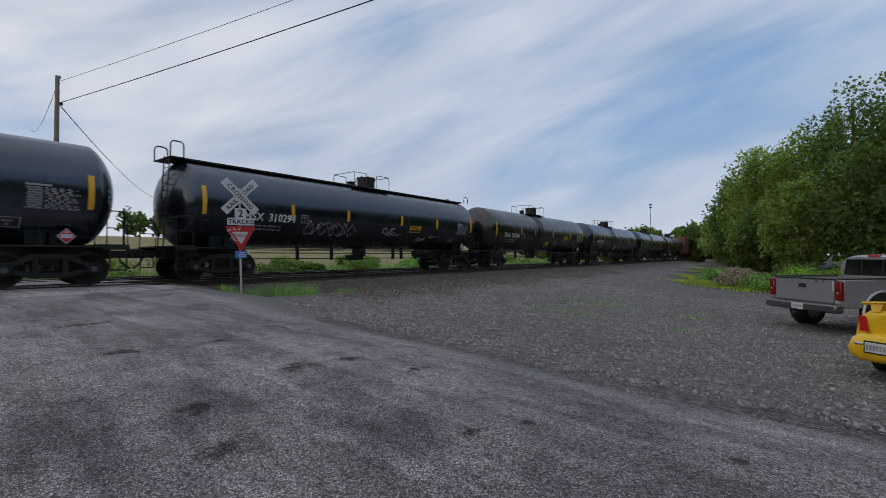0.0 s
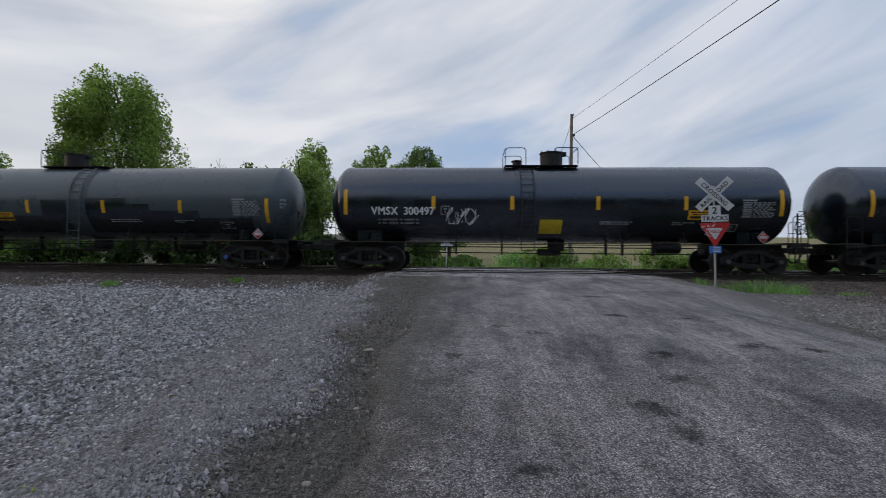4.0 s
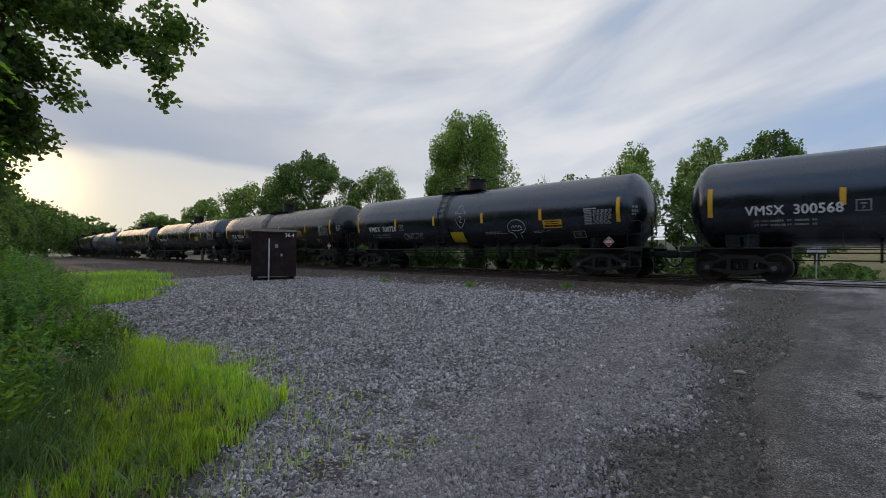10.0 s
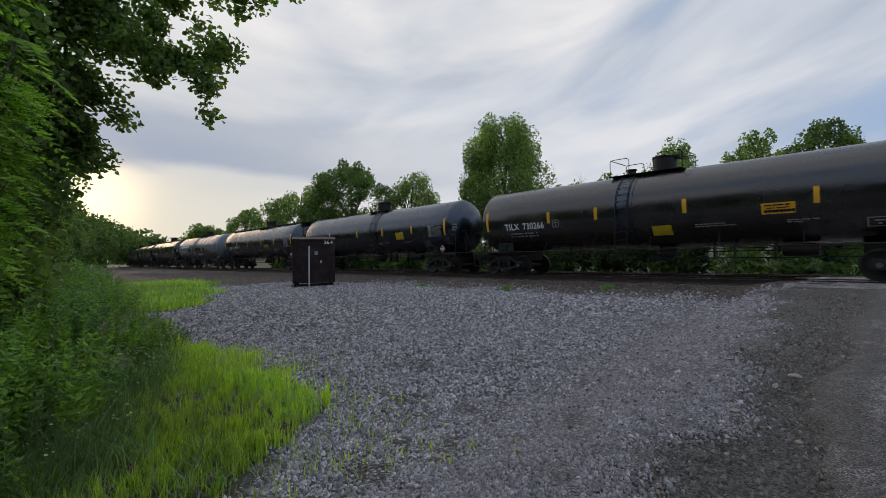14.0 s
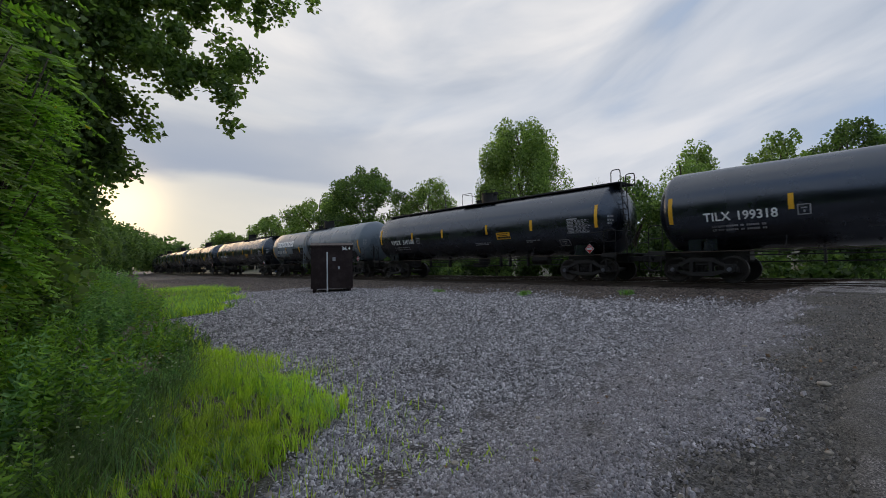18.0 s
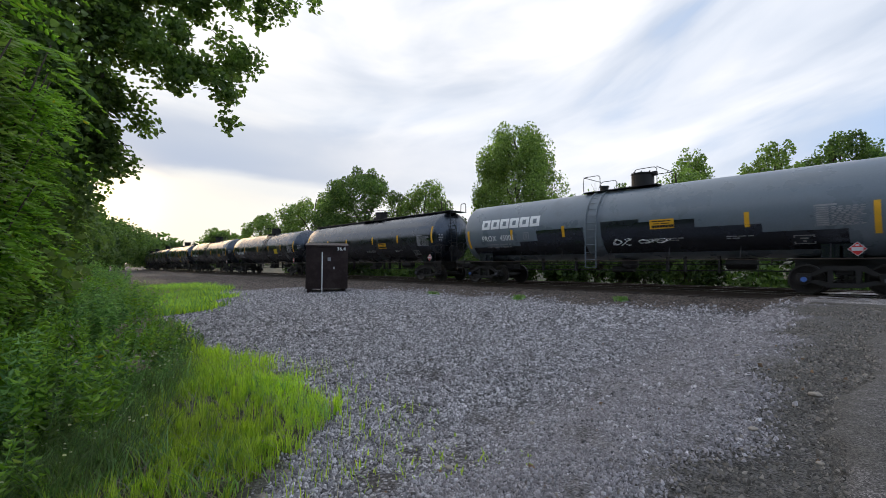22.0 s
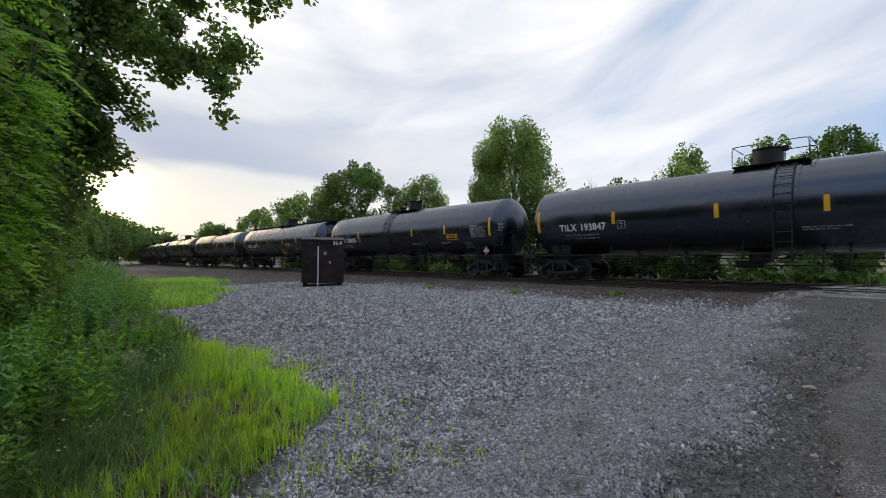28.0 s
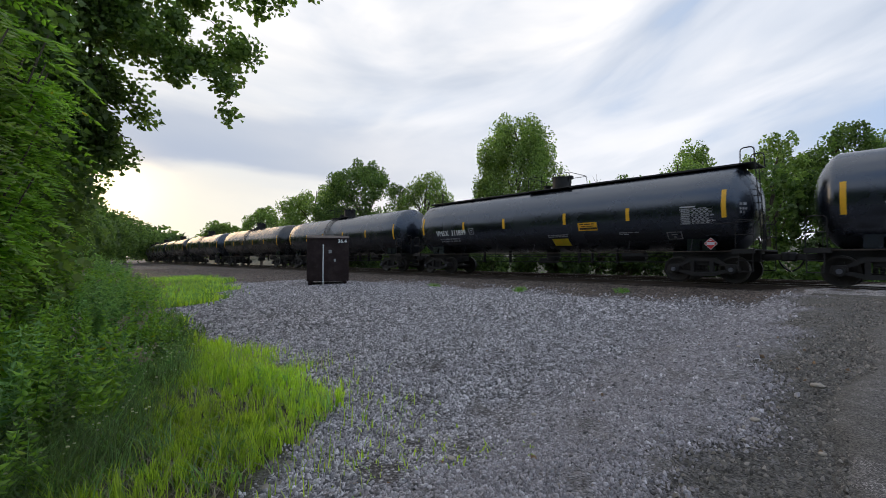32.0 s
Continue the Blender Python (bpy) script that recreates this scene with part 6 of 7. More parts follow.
for index, number, kind, paint, *more in TRAIN:
    if number:
        CARS[index] = tank_car(number, kind, paint, *more)
    elif paint in plain:
        CARS[index] = copy_thing(plain[paint], Matrix())
    else:
        CARS[index] = plain[paint] = tank_car("", kind, paint, detail=False)
CARS[-5] = hopper_car()


def train_run(t):
    """How far north of the crossing the south end stripe of the first numbered car is."""
    return float(np.polyval(RUN, t))


RUN = [-5.33442892e-06, 4.85106078e-04, 2.85135846e-03, 6.09695174, 7.32866255]

# ---- loose stones ----
def stones(name, label, x, y, size, material, seed, category="gravel", blocky=False):
    """Many small angular stones lying on the ground, as one mass."""
    r = np.random.default_rng(seed)
    n = len(x)
    wedge = np.array([[-1, -0.8, -1], [1, -0.8, -1], [0.9, 0.9, -1], [-0.9, 0.9, -1], [-0.6, -0.1, 1], [0.6, 0.15, 0.8]], float)
    tris = np.array([[0, 1, 5], [0, 5, 4], [1, 2, 5], [2, 3, 4], [2, 4, 5], [3, 0, 4]])
    if blocky:  # flat-topped chips
        wedge = np.array([[-1, -0.8, -1], [1, -0.9, -1], [0.9, 0.9, -1], [-0.9, 0.8, -1], [-0.6, -0.5, 1], [0.7, -0.4, 0.7], [0.5, 0.6, 0.9], [-0.5, 0.5, 0.6]], float)
        tris = np.array([[0, 1, 5], [0, 5, 4], [1, 2, 6], [1, 6, 5], [2, 3, 7], [2, 7, 6], [3, 0, 4], [3, 4, 7], [4, 5, 6], [4, 6, 7]])
    k = len(wedge)
    v = wedge[None] * r.uniform(0.7, 1.05, (n, k, 1)) + r.normal(0, 0.2, (n, k, 3))
    v *= (np.c_[np.ones(n), r.uniform(0.5, 0.95, n), r.uniform(0.45, 0.9, n)] * (size / 2)[:, None])[:, None]
    a, t = r.uniform(0, 2 * np.pi, n), r.normal(0, 0.3, n)
    ct, st = np.cos(t)[:, None], np.sin(t)[:, None]
    vx, vz = v[..., 0] * ct - v[..., 2] * st, v[..., 0] * st + v[..., 2] * ct
    ca, sa = np.cos(a)[:, None], np.sin(a)[:, None]
    w = np.stack([vx * ca - v[..., 1] * sa + x[:, None], vx * sa + v[..., 1] * ca + y[:, None], vz + (ground_height(x, y) + size * 0.12)[:, None]], -1)
    f = (tris[None] + k * np.arange(n)[:, None, None]).reshape(-1, 3)
    return tagged(put(name, raw(name, w.reshape(-1, 3), f), M[material]), label, category, kind="stuff")


def spread(n, x0, x1, y0, y1, keep, seed):
    r = np.random.default_rng(seed)
    x, y = r.uniform(x0, x1, n), r.uniform(y0, y1, n)
    k = r.uniform(0, 1, n) < keep(x, y)
    return x[k], y[k]


def lot_south(x, y):
    """Where stones lie on the lot south of the road."""
    bal, soil, _ = zones(x, y)
    return (1 - soil) * (1 - bal * 0.9) * (y < road_edges(x)[0] - 0.1) * (1 - mud_band(x, y)) ** 1.5


rs = np.random.default_rng(31)
# rings of stone round the place where the road meets the lot: reach, stones to the square metre, size, shape
for k, (d0, d1, dense, least, more, blocky) in enumerate(((0.6, 5.0, 3300, 0.015, 0.032, True), (5.0, 10.0, 1350, 0.026, 0.036, True), (10.0, 27.0, 340, 0.050, 0.055, False))):
    x0, y0 = max(-15.4, -d1), max(-25.0, -d1)
    x, y = spread(int(dense * -x0 * -y0), x0, 0.0, y0, 0.0, lambda x, y: lot_south(x, y) * (np.hypot(x - 0.4, y + 0.3) > d0) * (np.hypot(x - 0.4, y + 0.3) <= d1), 61 + k)
    fine = rs.uniform(0, 1, len(x)) < dirt_band(x, y) * 0.9
    size = least + more * rs.uniform(0, 1, len(x)) ** 1.5
    stones("gravel", "loose crushed grey stone covering the lot", x[~fine], y[~fine], size[~fine], "stone", 71 + k, blocky=blocky)
    stones("fine_gravel", "small brownish stone worn into the wheel tracks", x[fine], y[fine], size[fine] * 0.76, "dusty_stone", 81 + k, blocky=blocky)
x, y = spread(110000, -8.0, -0.3, -5.0, -0.7, lambda x, y: lot_south(x, y) * np.clip(dirt_band(x, y) * 1.3, 0, 1) * (np.hypot(x - 0.4, y + 0.3) < 7), 161)
stones("fine_gravel", "grit packed between the stones of the wheel tracks", x, y, 0.012 + 0.016 * rs.uniform(0, 1, len(x)), "dusty_stone", 162)
x, y = spread(95000, -12.5, 3, 6.0, 22, lambda x, y: (y > road_edges(x)[1] - 0.15) * (0.45 + 0.55 * sm(-0.5, 0.7, np.sin(x * 0.9 + 0.4 * y) + np.sin(y * 0.7))) * (1 - zones(x, y)[1]) * (1 - 0.9 * zones(x, y)[0]), 65)
stones("gravel", "coarse loose stone north of the road", x, y, 0.015 + 0.045 * rs.uniform(0, 1, len(x)) ** 1.9, "north_stone", 66)
x, y = spread(60000, -14, 1.0, -3.6, -0.5, lambda x, y: mud_band(x, y) * np.clip(5 / np.hypot(x, y), 0.15, 0.8), 165)
stones("gravel", "scattered stones pressed into the muddy shoulder", x, y, 0.009 + 0.030 * rs.uniform(0, 1, len(x)) ** 3.0, "mud_stone", 166)
x, y = spread(30000, -16.25, -13.2, -45, 45, lambda x, y: ((y < -3.1) | (y > 6.7)) * sm(-13.2, -15.0, x), 67)
stones("ballast", "brown-grey ballast stones beside the near track", x, y, rs.uniform(0.035, 0.075, len(x)), "ballast_stone", 68, "ballast")
x, y = spread(16000, -15.4, -7.0, -62, -22, lambda x, y: zones(x, y)[0] * (1 - zones(x, y)[1]), 168)
stones("ballast", "coarse brown ballast beside the line to the south", x, y, rs.uniform(0.06, 0.12, len(x)), "ballast_stone", 169, "ballast")
x, y = spread(14000, -13.4, -9.0, 8.5, 34, lambda x, y: zones(x, y)[0], 170)
stones("ballast", "coarse brown ballast beside the line to the north", x, y, rs.uniform(0.04, 0.09, len(x)), "ballast_stone", 171, "ballast")
x, y = spread(16000, -23.2, -16.25, -30, 30, lambda x, y: (y < -3.1) | (y > 6.7), 69)
stones("ballast", "ballast stones between and under the tracks", x, y, rs.uniform(0.04, 0.08, len(x)), "ballast_stone", 70, "ballast")
x, y = spread(1900, -14, 2.5, -3.2, -0.4, lambda x, y: (y < road_edges(x)[0] + 0.35) * (y > road_edges(x)[0] - 1.1) * 0.8, 71)
stones("grit", "pale grit along the broken edge of the road", x, y, 0.01 + 0.035 * rs.uniform(0, 1, len(x)) ** 2, "tan_stone", 72)
x, y = spread(450, -7.5, -0.5, -9, 0.3, lambda x, y: 0.25 + 0 * x, 73)
stones("leaf_litter", "dead leaves and chips scattered on the gravel", x, y, rs.uniform(0.02, 0.06, len(x)), "dead_leaf", 74, "litter")


x, y = spread(700, -3.0, -0.8, -7.5, -2.6, lambda x, y: (zones(x + 0.3, y)[1] > 0.1) * (zones(x - 0.3, y)[1] < 0.9) * 0.4, 75)
stones("leaf_litter", "pale dead leaves along the edge of the grass", x, y, rs.uniform(0.03, 0.085, len(x)), "tan_stone", 76, "litter")


def single_stone(x, y, size, seed):
    r = random.Random(seed)
    bm = bmesh.new()
    bmesh.ops.create_icosphere(bm, subdivisions=2, radius=size / 2)
    for v in bm.verts:
        v.co *= 1 + 0.18 * noise.noise(v.co * 3 / size + Vector((seed, 0, 0)))
        v.co.z *= 0.45
    ob = part("pale_stone", bm, M["tan_stone"], smooth=False)
    ob.matrix_basis = pose(x, y, float(ground_height(x, y)) + 0.015, 0, 0, r.uniform(0, 180))
    tagged(ob, "flat pale stone lying at the edge of the gravel", "stone", "stones by the road")


for k, (x, y, s) in enumerate(((-4.95, -1.1, 0.11), (-3.75, -1.3, 0.07), (-2.35, -0.85, 0.05), (-3.4, -0.85, 0.05), (-6.4, -2.1, 0.07), (-1.9, -2.75, 0.06), (-3.1, -2.9, 0.06))):
    single_stone(x, y, s, k)


# ---- patches in the road ----
def road_patch(x, y, rx, ry, turn, seed):
    r = random.Random(seed)
    bm = bmesh.new()
    c = bm.verts.new((0, 0, 0))
    ring, outer = [], []
    for k in range(26):
        a = 2 * math.pi * k / 26
        w = (1 + 0.30 * math.sin(3 * a + seed) + 0.22 * math.sin(7 * a + 2 * seed) + r.uniform(-0.35, 0.3)) * 0.75
        ring.append(bm.verts.new((rx * w * 0.8 * math.cos(a), ry * w * 0.8 * math.sin(a), 0.0)))
        outer.append(bm.verts.new((rx * w * math.cos(a), ry * w * math.sin(a), 0.0)))
    for k in range(26):
        j = (k + 1) % 26
        bm.faces.new((c, ring[k], ring[j]))
        bm.faces.new((ring[k], outer[k], outer[j], ring[j]))
    bmesh.ops.rotate(bm, matrix=Matrix.Rotation(radians(turn), 3, "Z"), verts=bm.verts)
    bmesh.ops.translate(bm, vec=(x, y, 0), verts=bm.verts)
    for v in bm.verts:
        v.co.z = float(ground_height(v.co.x, min(max(v.co.y, -1.5), 3.4))) - max(0, v.co.y - 3.4) ** 2 * 0.035 * float(sm(-12, -8, v.co.x)) + 0.012 + 0.006 * math.sin(v.co.x * 0.8 + v.co.y * 1.1) + 0.006
    tagged(part("road_patch", bm, M["patch"], smooth=False), "dark ragged patch in the worn asphalt", "road patch", "patches in the road")


for k, (x, y, rx, ry, turn) in enumerate(((-5.45, 3.42, 0.36, 0.60, 20), (-5.38, 3.95, 0.28, 0.42, -15), (-5.13, 2.10, 0.28, 0.36, 10), (-3.58, 1.40, 0.36, 0.34, 0), (-3.22, 1.52, 0.32, 0.36, 30), (-5.95, 0.88, 0.20, 0.34, 5), (-7.33, 2.47, 0.24, 0.6, -8), (-4.3, 2.0, 0.30, 0.5, 12), (-3.25, 3.23, 0.14, 0.26, 40), (-7.2, 3.3, 0.2, 0.5, 0), (-3.04, 3.66, 0.13, 0.28, 15), (-6.3, 0.4, 0.14, 0.3, -10), (-1.67, 4.05, 0.12, 0.2, 0), (-4.6, 4.25, 0.15, 0.36, 10), (-9.4, 2.6, 0.3, 0.8, 5), (-4.8, -0.15, 0.16, 0.4, -20), (-2.6, 0.35, 0.16, 0.24, 20), (-8.1, 0.7, 0.25, 0.5, 0))):
    road_patch(x, y, rx, ry, turn, k)


# ---- grass and weeds by the lot ----
def grass(name, label, x, y, height, seed, material="grass", width=0.007, lean=0.45, clump=0.0):
    r = np.random.default_rng(seed)
    n = len(x)
    h = height * r.uniform(0.45, 1.2, n)
    a = r.uniform(0, 2 * np.pi, n)
    if clump:  # blades gather into tussocks, each with its own height and lean
        i, j = np.floor(x / clump), np.floor(y / clump)
        p, q, w = (np.modf(np.abs(np.sin(i * c + j * e)) * 4375.85)[0] for c, e in ((12.9, 78.2), (39.3, 11.1), (73.1, 52.2)))
        x, y = x + 0.5 * ((i + p) * clump - x), y + 0.5 * ((j + q) * clump - y)
        h = h * (0.45 + 0.85 * w)
        a = a * 0.55 + p * 2 * np.pi
    d = np.c_[np.cos(a), np.sin(a)] * (h * r.uniform(0.1, lean * 1.6, n))[:, None]
    s = np.c_[-np.sin(a), np.cos(a)] * (width * r.uniform(0.6, 1.5, n))[:, None]
    z = ground_height(x, y) - 0.01
    base = np.c_[x, y]
    rows = []
    for f, w in ((0.0, 1.0), (0.55, 0.8), (1.0, 0.12)):
        c = base + d * f**2
        zz = z + h * (f - 0.18 * f * f)
        rows += [np.c_[c - s * w, zz], np.c_[c + s * w, zz]]
    v = np.stack(rows, 1).reshape(-1, 3)
    k = 6 * np.arange(n)[:, None]
    f = np.concatenate([k + [0, 1, 3, 2], k + [2, 3, 5, 4]])
    return tagged(put(name, raw(name, v, f), M[material]), label, "grass", kind="stuff")


def ragged(x, y):
    """An uneven edge, from -1 to 1."""
    return (np.sin(x * 3.1 + y * 1.3) + np.sin(y * 4.7 - x * 2.2 + 1) * 0.7 + np.sin(x * 9.1 + y * 7.3) * 0.5 + np.sin(y * 15.0 - x * 11.0) * 0.35) / 2.55


def shaded(x, y):
    """Where dark wispy weeds take over from the bright grass, towards the bank."""
    edge = np.interp(-y, [3.6, 4.4, 5.2, 6, 7, 8.5, 10], [0.5, -0.05, -0.45, -0.75, -1.05, -1.45, -1.7])
    return sm(edge - 0.22, edge + 0.22, x + 0.3 * ragged(x * 0.8, y * 0.8))


def in_soil(x, y):
    far = np.where(y < -12, 1.1, 0.30) * ragged(x * np.where(y < -12, 0.5, 1), y * np.where(y < -12, 0.5, 1))
    x = x + far
    fringe = np.maximum(zones(x + 0.35, y - 0.25)[1], zones(x + 0.8, y - 0.5)[1] * 0.35)
    return np.clip(zones(x, y)[1] ** 2 + 0.035 * fringe, 0, 1)


x, y = spread(170000, -3.2, 2.2, -9.5, -2.6, lambda x, y: in_soil(x, y) * np.clip(0.55 + 0.8 * ragged(x * 1.3, y * 1.3), 0.05, 1) * (1 - 0.93 * shaded(x, y)), 81)
grass("lot_grass", "bright green grass at the edge of the gravel", x, y, 0.23, 82, width=0.0036, lean=0.32, clump=0.11)
x, y = spread(14000, -3.0, 2.2, -9.5, -2.6, lambda x, y: in_soil(x, y) * (ragged(x + 4, y + 2) > -0.1), 181)
grass("lot_grass", "dark and dying blades among the bright grass", x, y, 0.22, 182, "weed", 0.0045, 0.9, 0.3)
x, y = spread(9000, -3.0, 2.2, -9.5, -2.6, in_soil, 183)
grass("lot_grass", "dry straw blades among the bright grass", x, y, 0.17, 184, "dry", 0.0035, 1.3)
x, y = spread(9000, -1.3, 1.2, -7.8, -3.4, lambda x, y: in_soil(x, y) * shaded(x, y), 185)
grass("lot_grass", "longer dark green grass below the bank", x, y, 0.34, 186, "weed", 0.0042, 0.8, 0.22)
x, y = spread(42000, -2.6, 1.0, -10.5, -3.8, lambda x, y: in_soil(x, y) * shaded(x, y) * (0.6 + 0.4 * ragged(x * 2, y * 2)), 191)
grass("wispy_weeds", "wispy dark weeds standing among the bright grass", x, y, 0.42, 192, "leaf_dark", 0.0030, 1.2, 0.16)
x, y = spread(900, -2.4, 0.8, -10.3, -3.4, lambda x, y: in_soil(x, y) * shaded(x, y), 193)
z = ground_height(x, y) + rs.uniform(0.22, 0.46, len(x))
petal = np.array([[-1, -0.6, -0.8], [1, -0.8, -0.5], [0.8, 0.9, 0.9], [-0.7, 1, 0.7]], float)
v = petal[None] * rs.uniform(0.005, 0.012, (len(x), 1, 1)) + np.c_[x, y, z][:, None]
tagged(put("wild_flowers", raw("wild_flowers", v.reshape(-1, 3), np.arange(4 * len(x)).reshape(-1, 4)), M["petal"]), "tiny pale flowers among the grass and weeds", "flowers", kind="stuff")
x, y = spread(26000, -9.0, 0.5, -34, -9.5, lambda x, y: in_soil(x, y), 187)
grass("lot_grass", "weedy grass beyond the gravel lot", x, y, 0.36, 188, "weed", 0.013, 0.8)
x, y = spread(24000, -9.0, 0.5, -34, -9.5, lambda x, y: in_soil(x, y), 83)
grass("lot_grass", "bright green grass beyond the gravel lot", x, y, 0.34, 84, width=0.016)
x, y = spread(60000, -12, 4, 20, 60, lambda x, y: in_soil(x, y) * (np.sin(x * 0.9) + np.sin(y * 0.7) > -0.6), 85)
grass("lot_grass", "grass at the foot of the woods", x, y, 0.13, 86, "grass", 0.013)
x, y = spread(3500, -8.5, -3.2, 12.0, 16.5, lambda x, y: 0.5 * (np.sin(x * 1.7) + np.sin(y * 2.1 + 1) > 0.5), 87)
grass("lot_grass", "thin grass growing through the gravel", x, y, 0.08, 88, "weed", 0.012)
x, y = spread(16000, -33.0, -25.6, 1.5, 62, lambda x, y: 0.35 + 0.65 * (ragged(x * 0.4, y * 0.4) > 0), 195)
grass("verge_weeds", "tall pale weeds along the far side of the line", x, y, 0.95, 196, "weed", 0.013, 0.5, 0.7)
x, y = spread(6000, -36.0, -26.0, 1.5, 62, lambda x, y: 0.6 + 0 * x, 197)
grass("verge_weeds", "tall dry grass at the edge of the field", x, y, 0.85, 198, "dry", 0.010, 0.5, 0.6)
x, y = spread(34000, -30.5, -24.8, -45, 50, lambda x, y: 0.8 + 0 * x, 89)
grass("verge_grass", "long grass along the far side of the line", x, y, 0.55, 90, "weed", 0.009, 0.45, 0.5)


def tuft(x, y, height, n, radius, seed, material="grass", label="tuft of green grass growing in the gravel"):
    r = np.random.default_rng(seed)
    a, q = r.uniform(0, 2 * np.pi, n), radius * np.sqrt(r.uniform(0, 1, n))
    ob = grass("grass_tuft", label, x + q * np.cos(a), y + q * np.sin(a), height, seed, material, 0.006, 0.7)
    ob["group"], ob["category"] = "tufts in the gravel", "grass tuft"


for k, (x, y, h, q) in enumerate(((-1.95, -2.85, 0.13, 0.22), (-1.75, -3.1, 0.10, 0.26), (-2.15, -3.5, 0.10, 0.3), (-2.4, -4.0, 0.12, 0.3), (-2.1, -2.5, 0.06, 0.2), (-1.4, -3.3, 0.12, 0.3), (-14.6, -12.1, 0.22, 0.3), (-15.2, -8.0, 0.2, 0.25), (-14.2, -17.0, 0.25, 0.3), (-13.9, 7.8, 0.62, 0.4), (-13.6, 8.6, 0.75, 0.5), (-13.9, 9.6, 0.6, 0.5), (-13.4, 10.9, 0.4, 0.4), (-13.8, 6.9, 0.3, 0.2), (-12.6, 9.3, 0.3, 0.35))):
    tuft(x, y, h * (0.8 if k < 6 else 1), 30 if k < 6 else int(170 + 260 * q), q * (1.7 if k < 6 else 1), 400 + k, "grass" if k < 6 else "weed", "thin tuft of green grass growing in the gravel" if k < 9 else "tall weeds round the foot of the crossing sign")

# weeds on the bank: upright leafy stalks in front, bushier growth behind
def stalk_clump(x, y, radius, height, seed, material, stems=24, leaf=0.10, label="upright leafy weeds on the bank"):
    """Weeds with narrow leaves set along thin upright stems."""
    r = np.random.default_rng(seed)
    g = float(ground_height(x, y)) - 0.03
    ob = tagged(empty("weed_clump"), label, "weeds", "weeds on the bank")
    ob.location = (x, y, g)
    cs, ds, ss = [], [], []
    bm = bmesh.new()
    for k in range(stems):
        a, q = r.uniform(0, 2 * np.pi), radius * math.sqrt(r.uniform(0, 1))
        h = height * r.uniform(0.55, 1.12)
        base = np.array((q * math.cos(a), q * math.sin(a), 0.0))
        tip = base + (r.normal(0, 0.16) * h, r.normal(0, 0.16) * h, h)
        tube(bm, [tuple(base), tuple((base + tip) / 2 + (0, 0, 0.03)), tuple(tip)], 0.0045, 3, taper=0.5)
        n = int(h * 52)
        f = np.linspace(0.15, 1.0, n)
        b = np.arange(n) * 2.4 + r.uniform(0, 6)
        cs.append(base + (tip - base) * f[:, None])
        ds.append(np.c_[np.cos(b), np.sin(b), r.normal(0.1, 0.55, n)])
        ss.append(leaf * (1.25 - 0.7 * f) * r.uniform(0.7, 1.3, n))
    part("stem", bm, M["weed"], ob)["kind"] = "stuff"
    c, d, s = np.concatenate(cs), np.concatenate(ds), np.concatenate(ss)[:, None]
    v, f = folded_leaves(c, d, np.cross(d, r.normal((0, 0, 1), 0.5, c.shape)), s[:, 0] * 1.15, 0.34, 0.3)
    tagged(put("foliage", raw("foliage", v, f), M[material], ob), kind="stuff")


rk = random.Random(17)
for k in range(96):
    y = -4.6 - (k % 48) * 0.42 - rk.uniform(0, 0.4)
    depth = rk.uniform(0.1, 1.2) if k < 48 else rk.uniform(1.0, 2.8)
    x = float(np.interp(-y, [4.5, 6, 9.3, 13, 26], [0.30, -0.30, -1.2, -1.5, -2.6])) + depth
    h = 0.42 + depth * 0.5 + (-y - 5) * 0.03 + rk.uniform(-0.1, 0.3)
    if k < 48:
        stalk_clump(x, y, rk.uniform(0.35, 0.55), h, 500 + k, rk.choice(["weed", "weed", "leaf_bright"]), 30)
    else:
        bush("weed_clump", "leafy green weeds growing on the bank", x, y, rk.uniform(0.8, 1.3), h * 1.1, 500 + k, rk.choice(["weed", "leaf_bright", "leaf_dark"]), 1500, 0.040, group="weeds on the bank", lumps=22, category="weeds", length=2.4)
for k in range(26):
    y = -6.2 - k * 0.33
    x = float(np.interp(-y, [6, 8.4, 10.5, 15], [-0.3, -0.95, -1.75, -1.9])) + rk.uniform(-0.25, 0.5)
    stalk_clump(x, y, rk.uniform(0.3, 0.5), rk.uniform(0.28, 0.55), 900 + k, rk.choice(["weed", "leaf_dark"]), 22, 0.07, "low feathery weeds at the edge of the grass")
for k in range(20):
    y = -4.3 - k * 0.17
    x = float(np.interp(-y, [4.3, 5.6, 7.6], [0.55, 0.32, 0.15])) + rk.uniform(0.0, 0.7)
    stalk_clump(x, y, 0.3, rk.uniform(0.5, 0.85), 930 + k, rk.choice(["leaf_bright", "weed", "leaf_dark"]), 20, 0.085)


def flower_stalks(x, y, n, height, seed):
    """Dry flower heads on thin stalks."""
    r = np.random.default_rng(seed)
    g = float(ground_height(x, y))
    ob = tagged(empty("flower_stalks"), "dry pale flower heads on thin stalks among weeds", "wild flowers", "flowers on the bank")
    ob.location = (x, y, g)
    tips = np.c_[r.normal(0, 0.3, n), r.normal(0, 0.4, n), height * r.uniform(0.75, 1.1, n)]
    for p in tips:
        bm = bmesh.new()
        tube(bm, [(p[0] * 0.5, p[1] * 0.5, 0), (p[0] * 0.8, p[1] * 0.8, p[2] * 0.6), tuple(p)], 0.005, 4)
        part("stalk", bm, M["weed"], ob)
        v, f = leaf_quads(p[None] + r.normal(0, 0.03, (16, 3)), 0.022, r)
        tagged(put("flower_head", raw("flower_head", v, f), M["dry"], ob), kind="stuff")


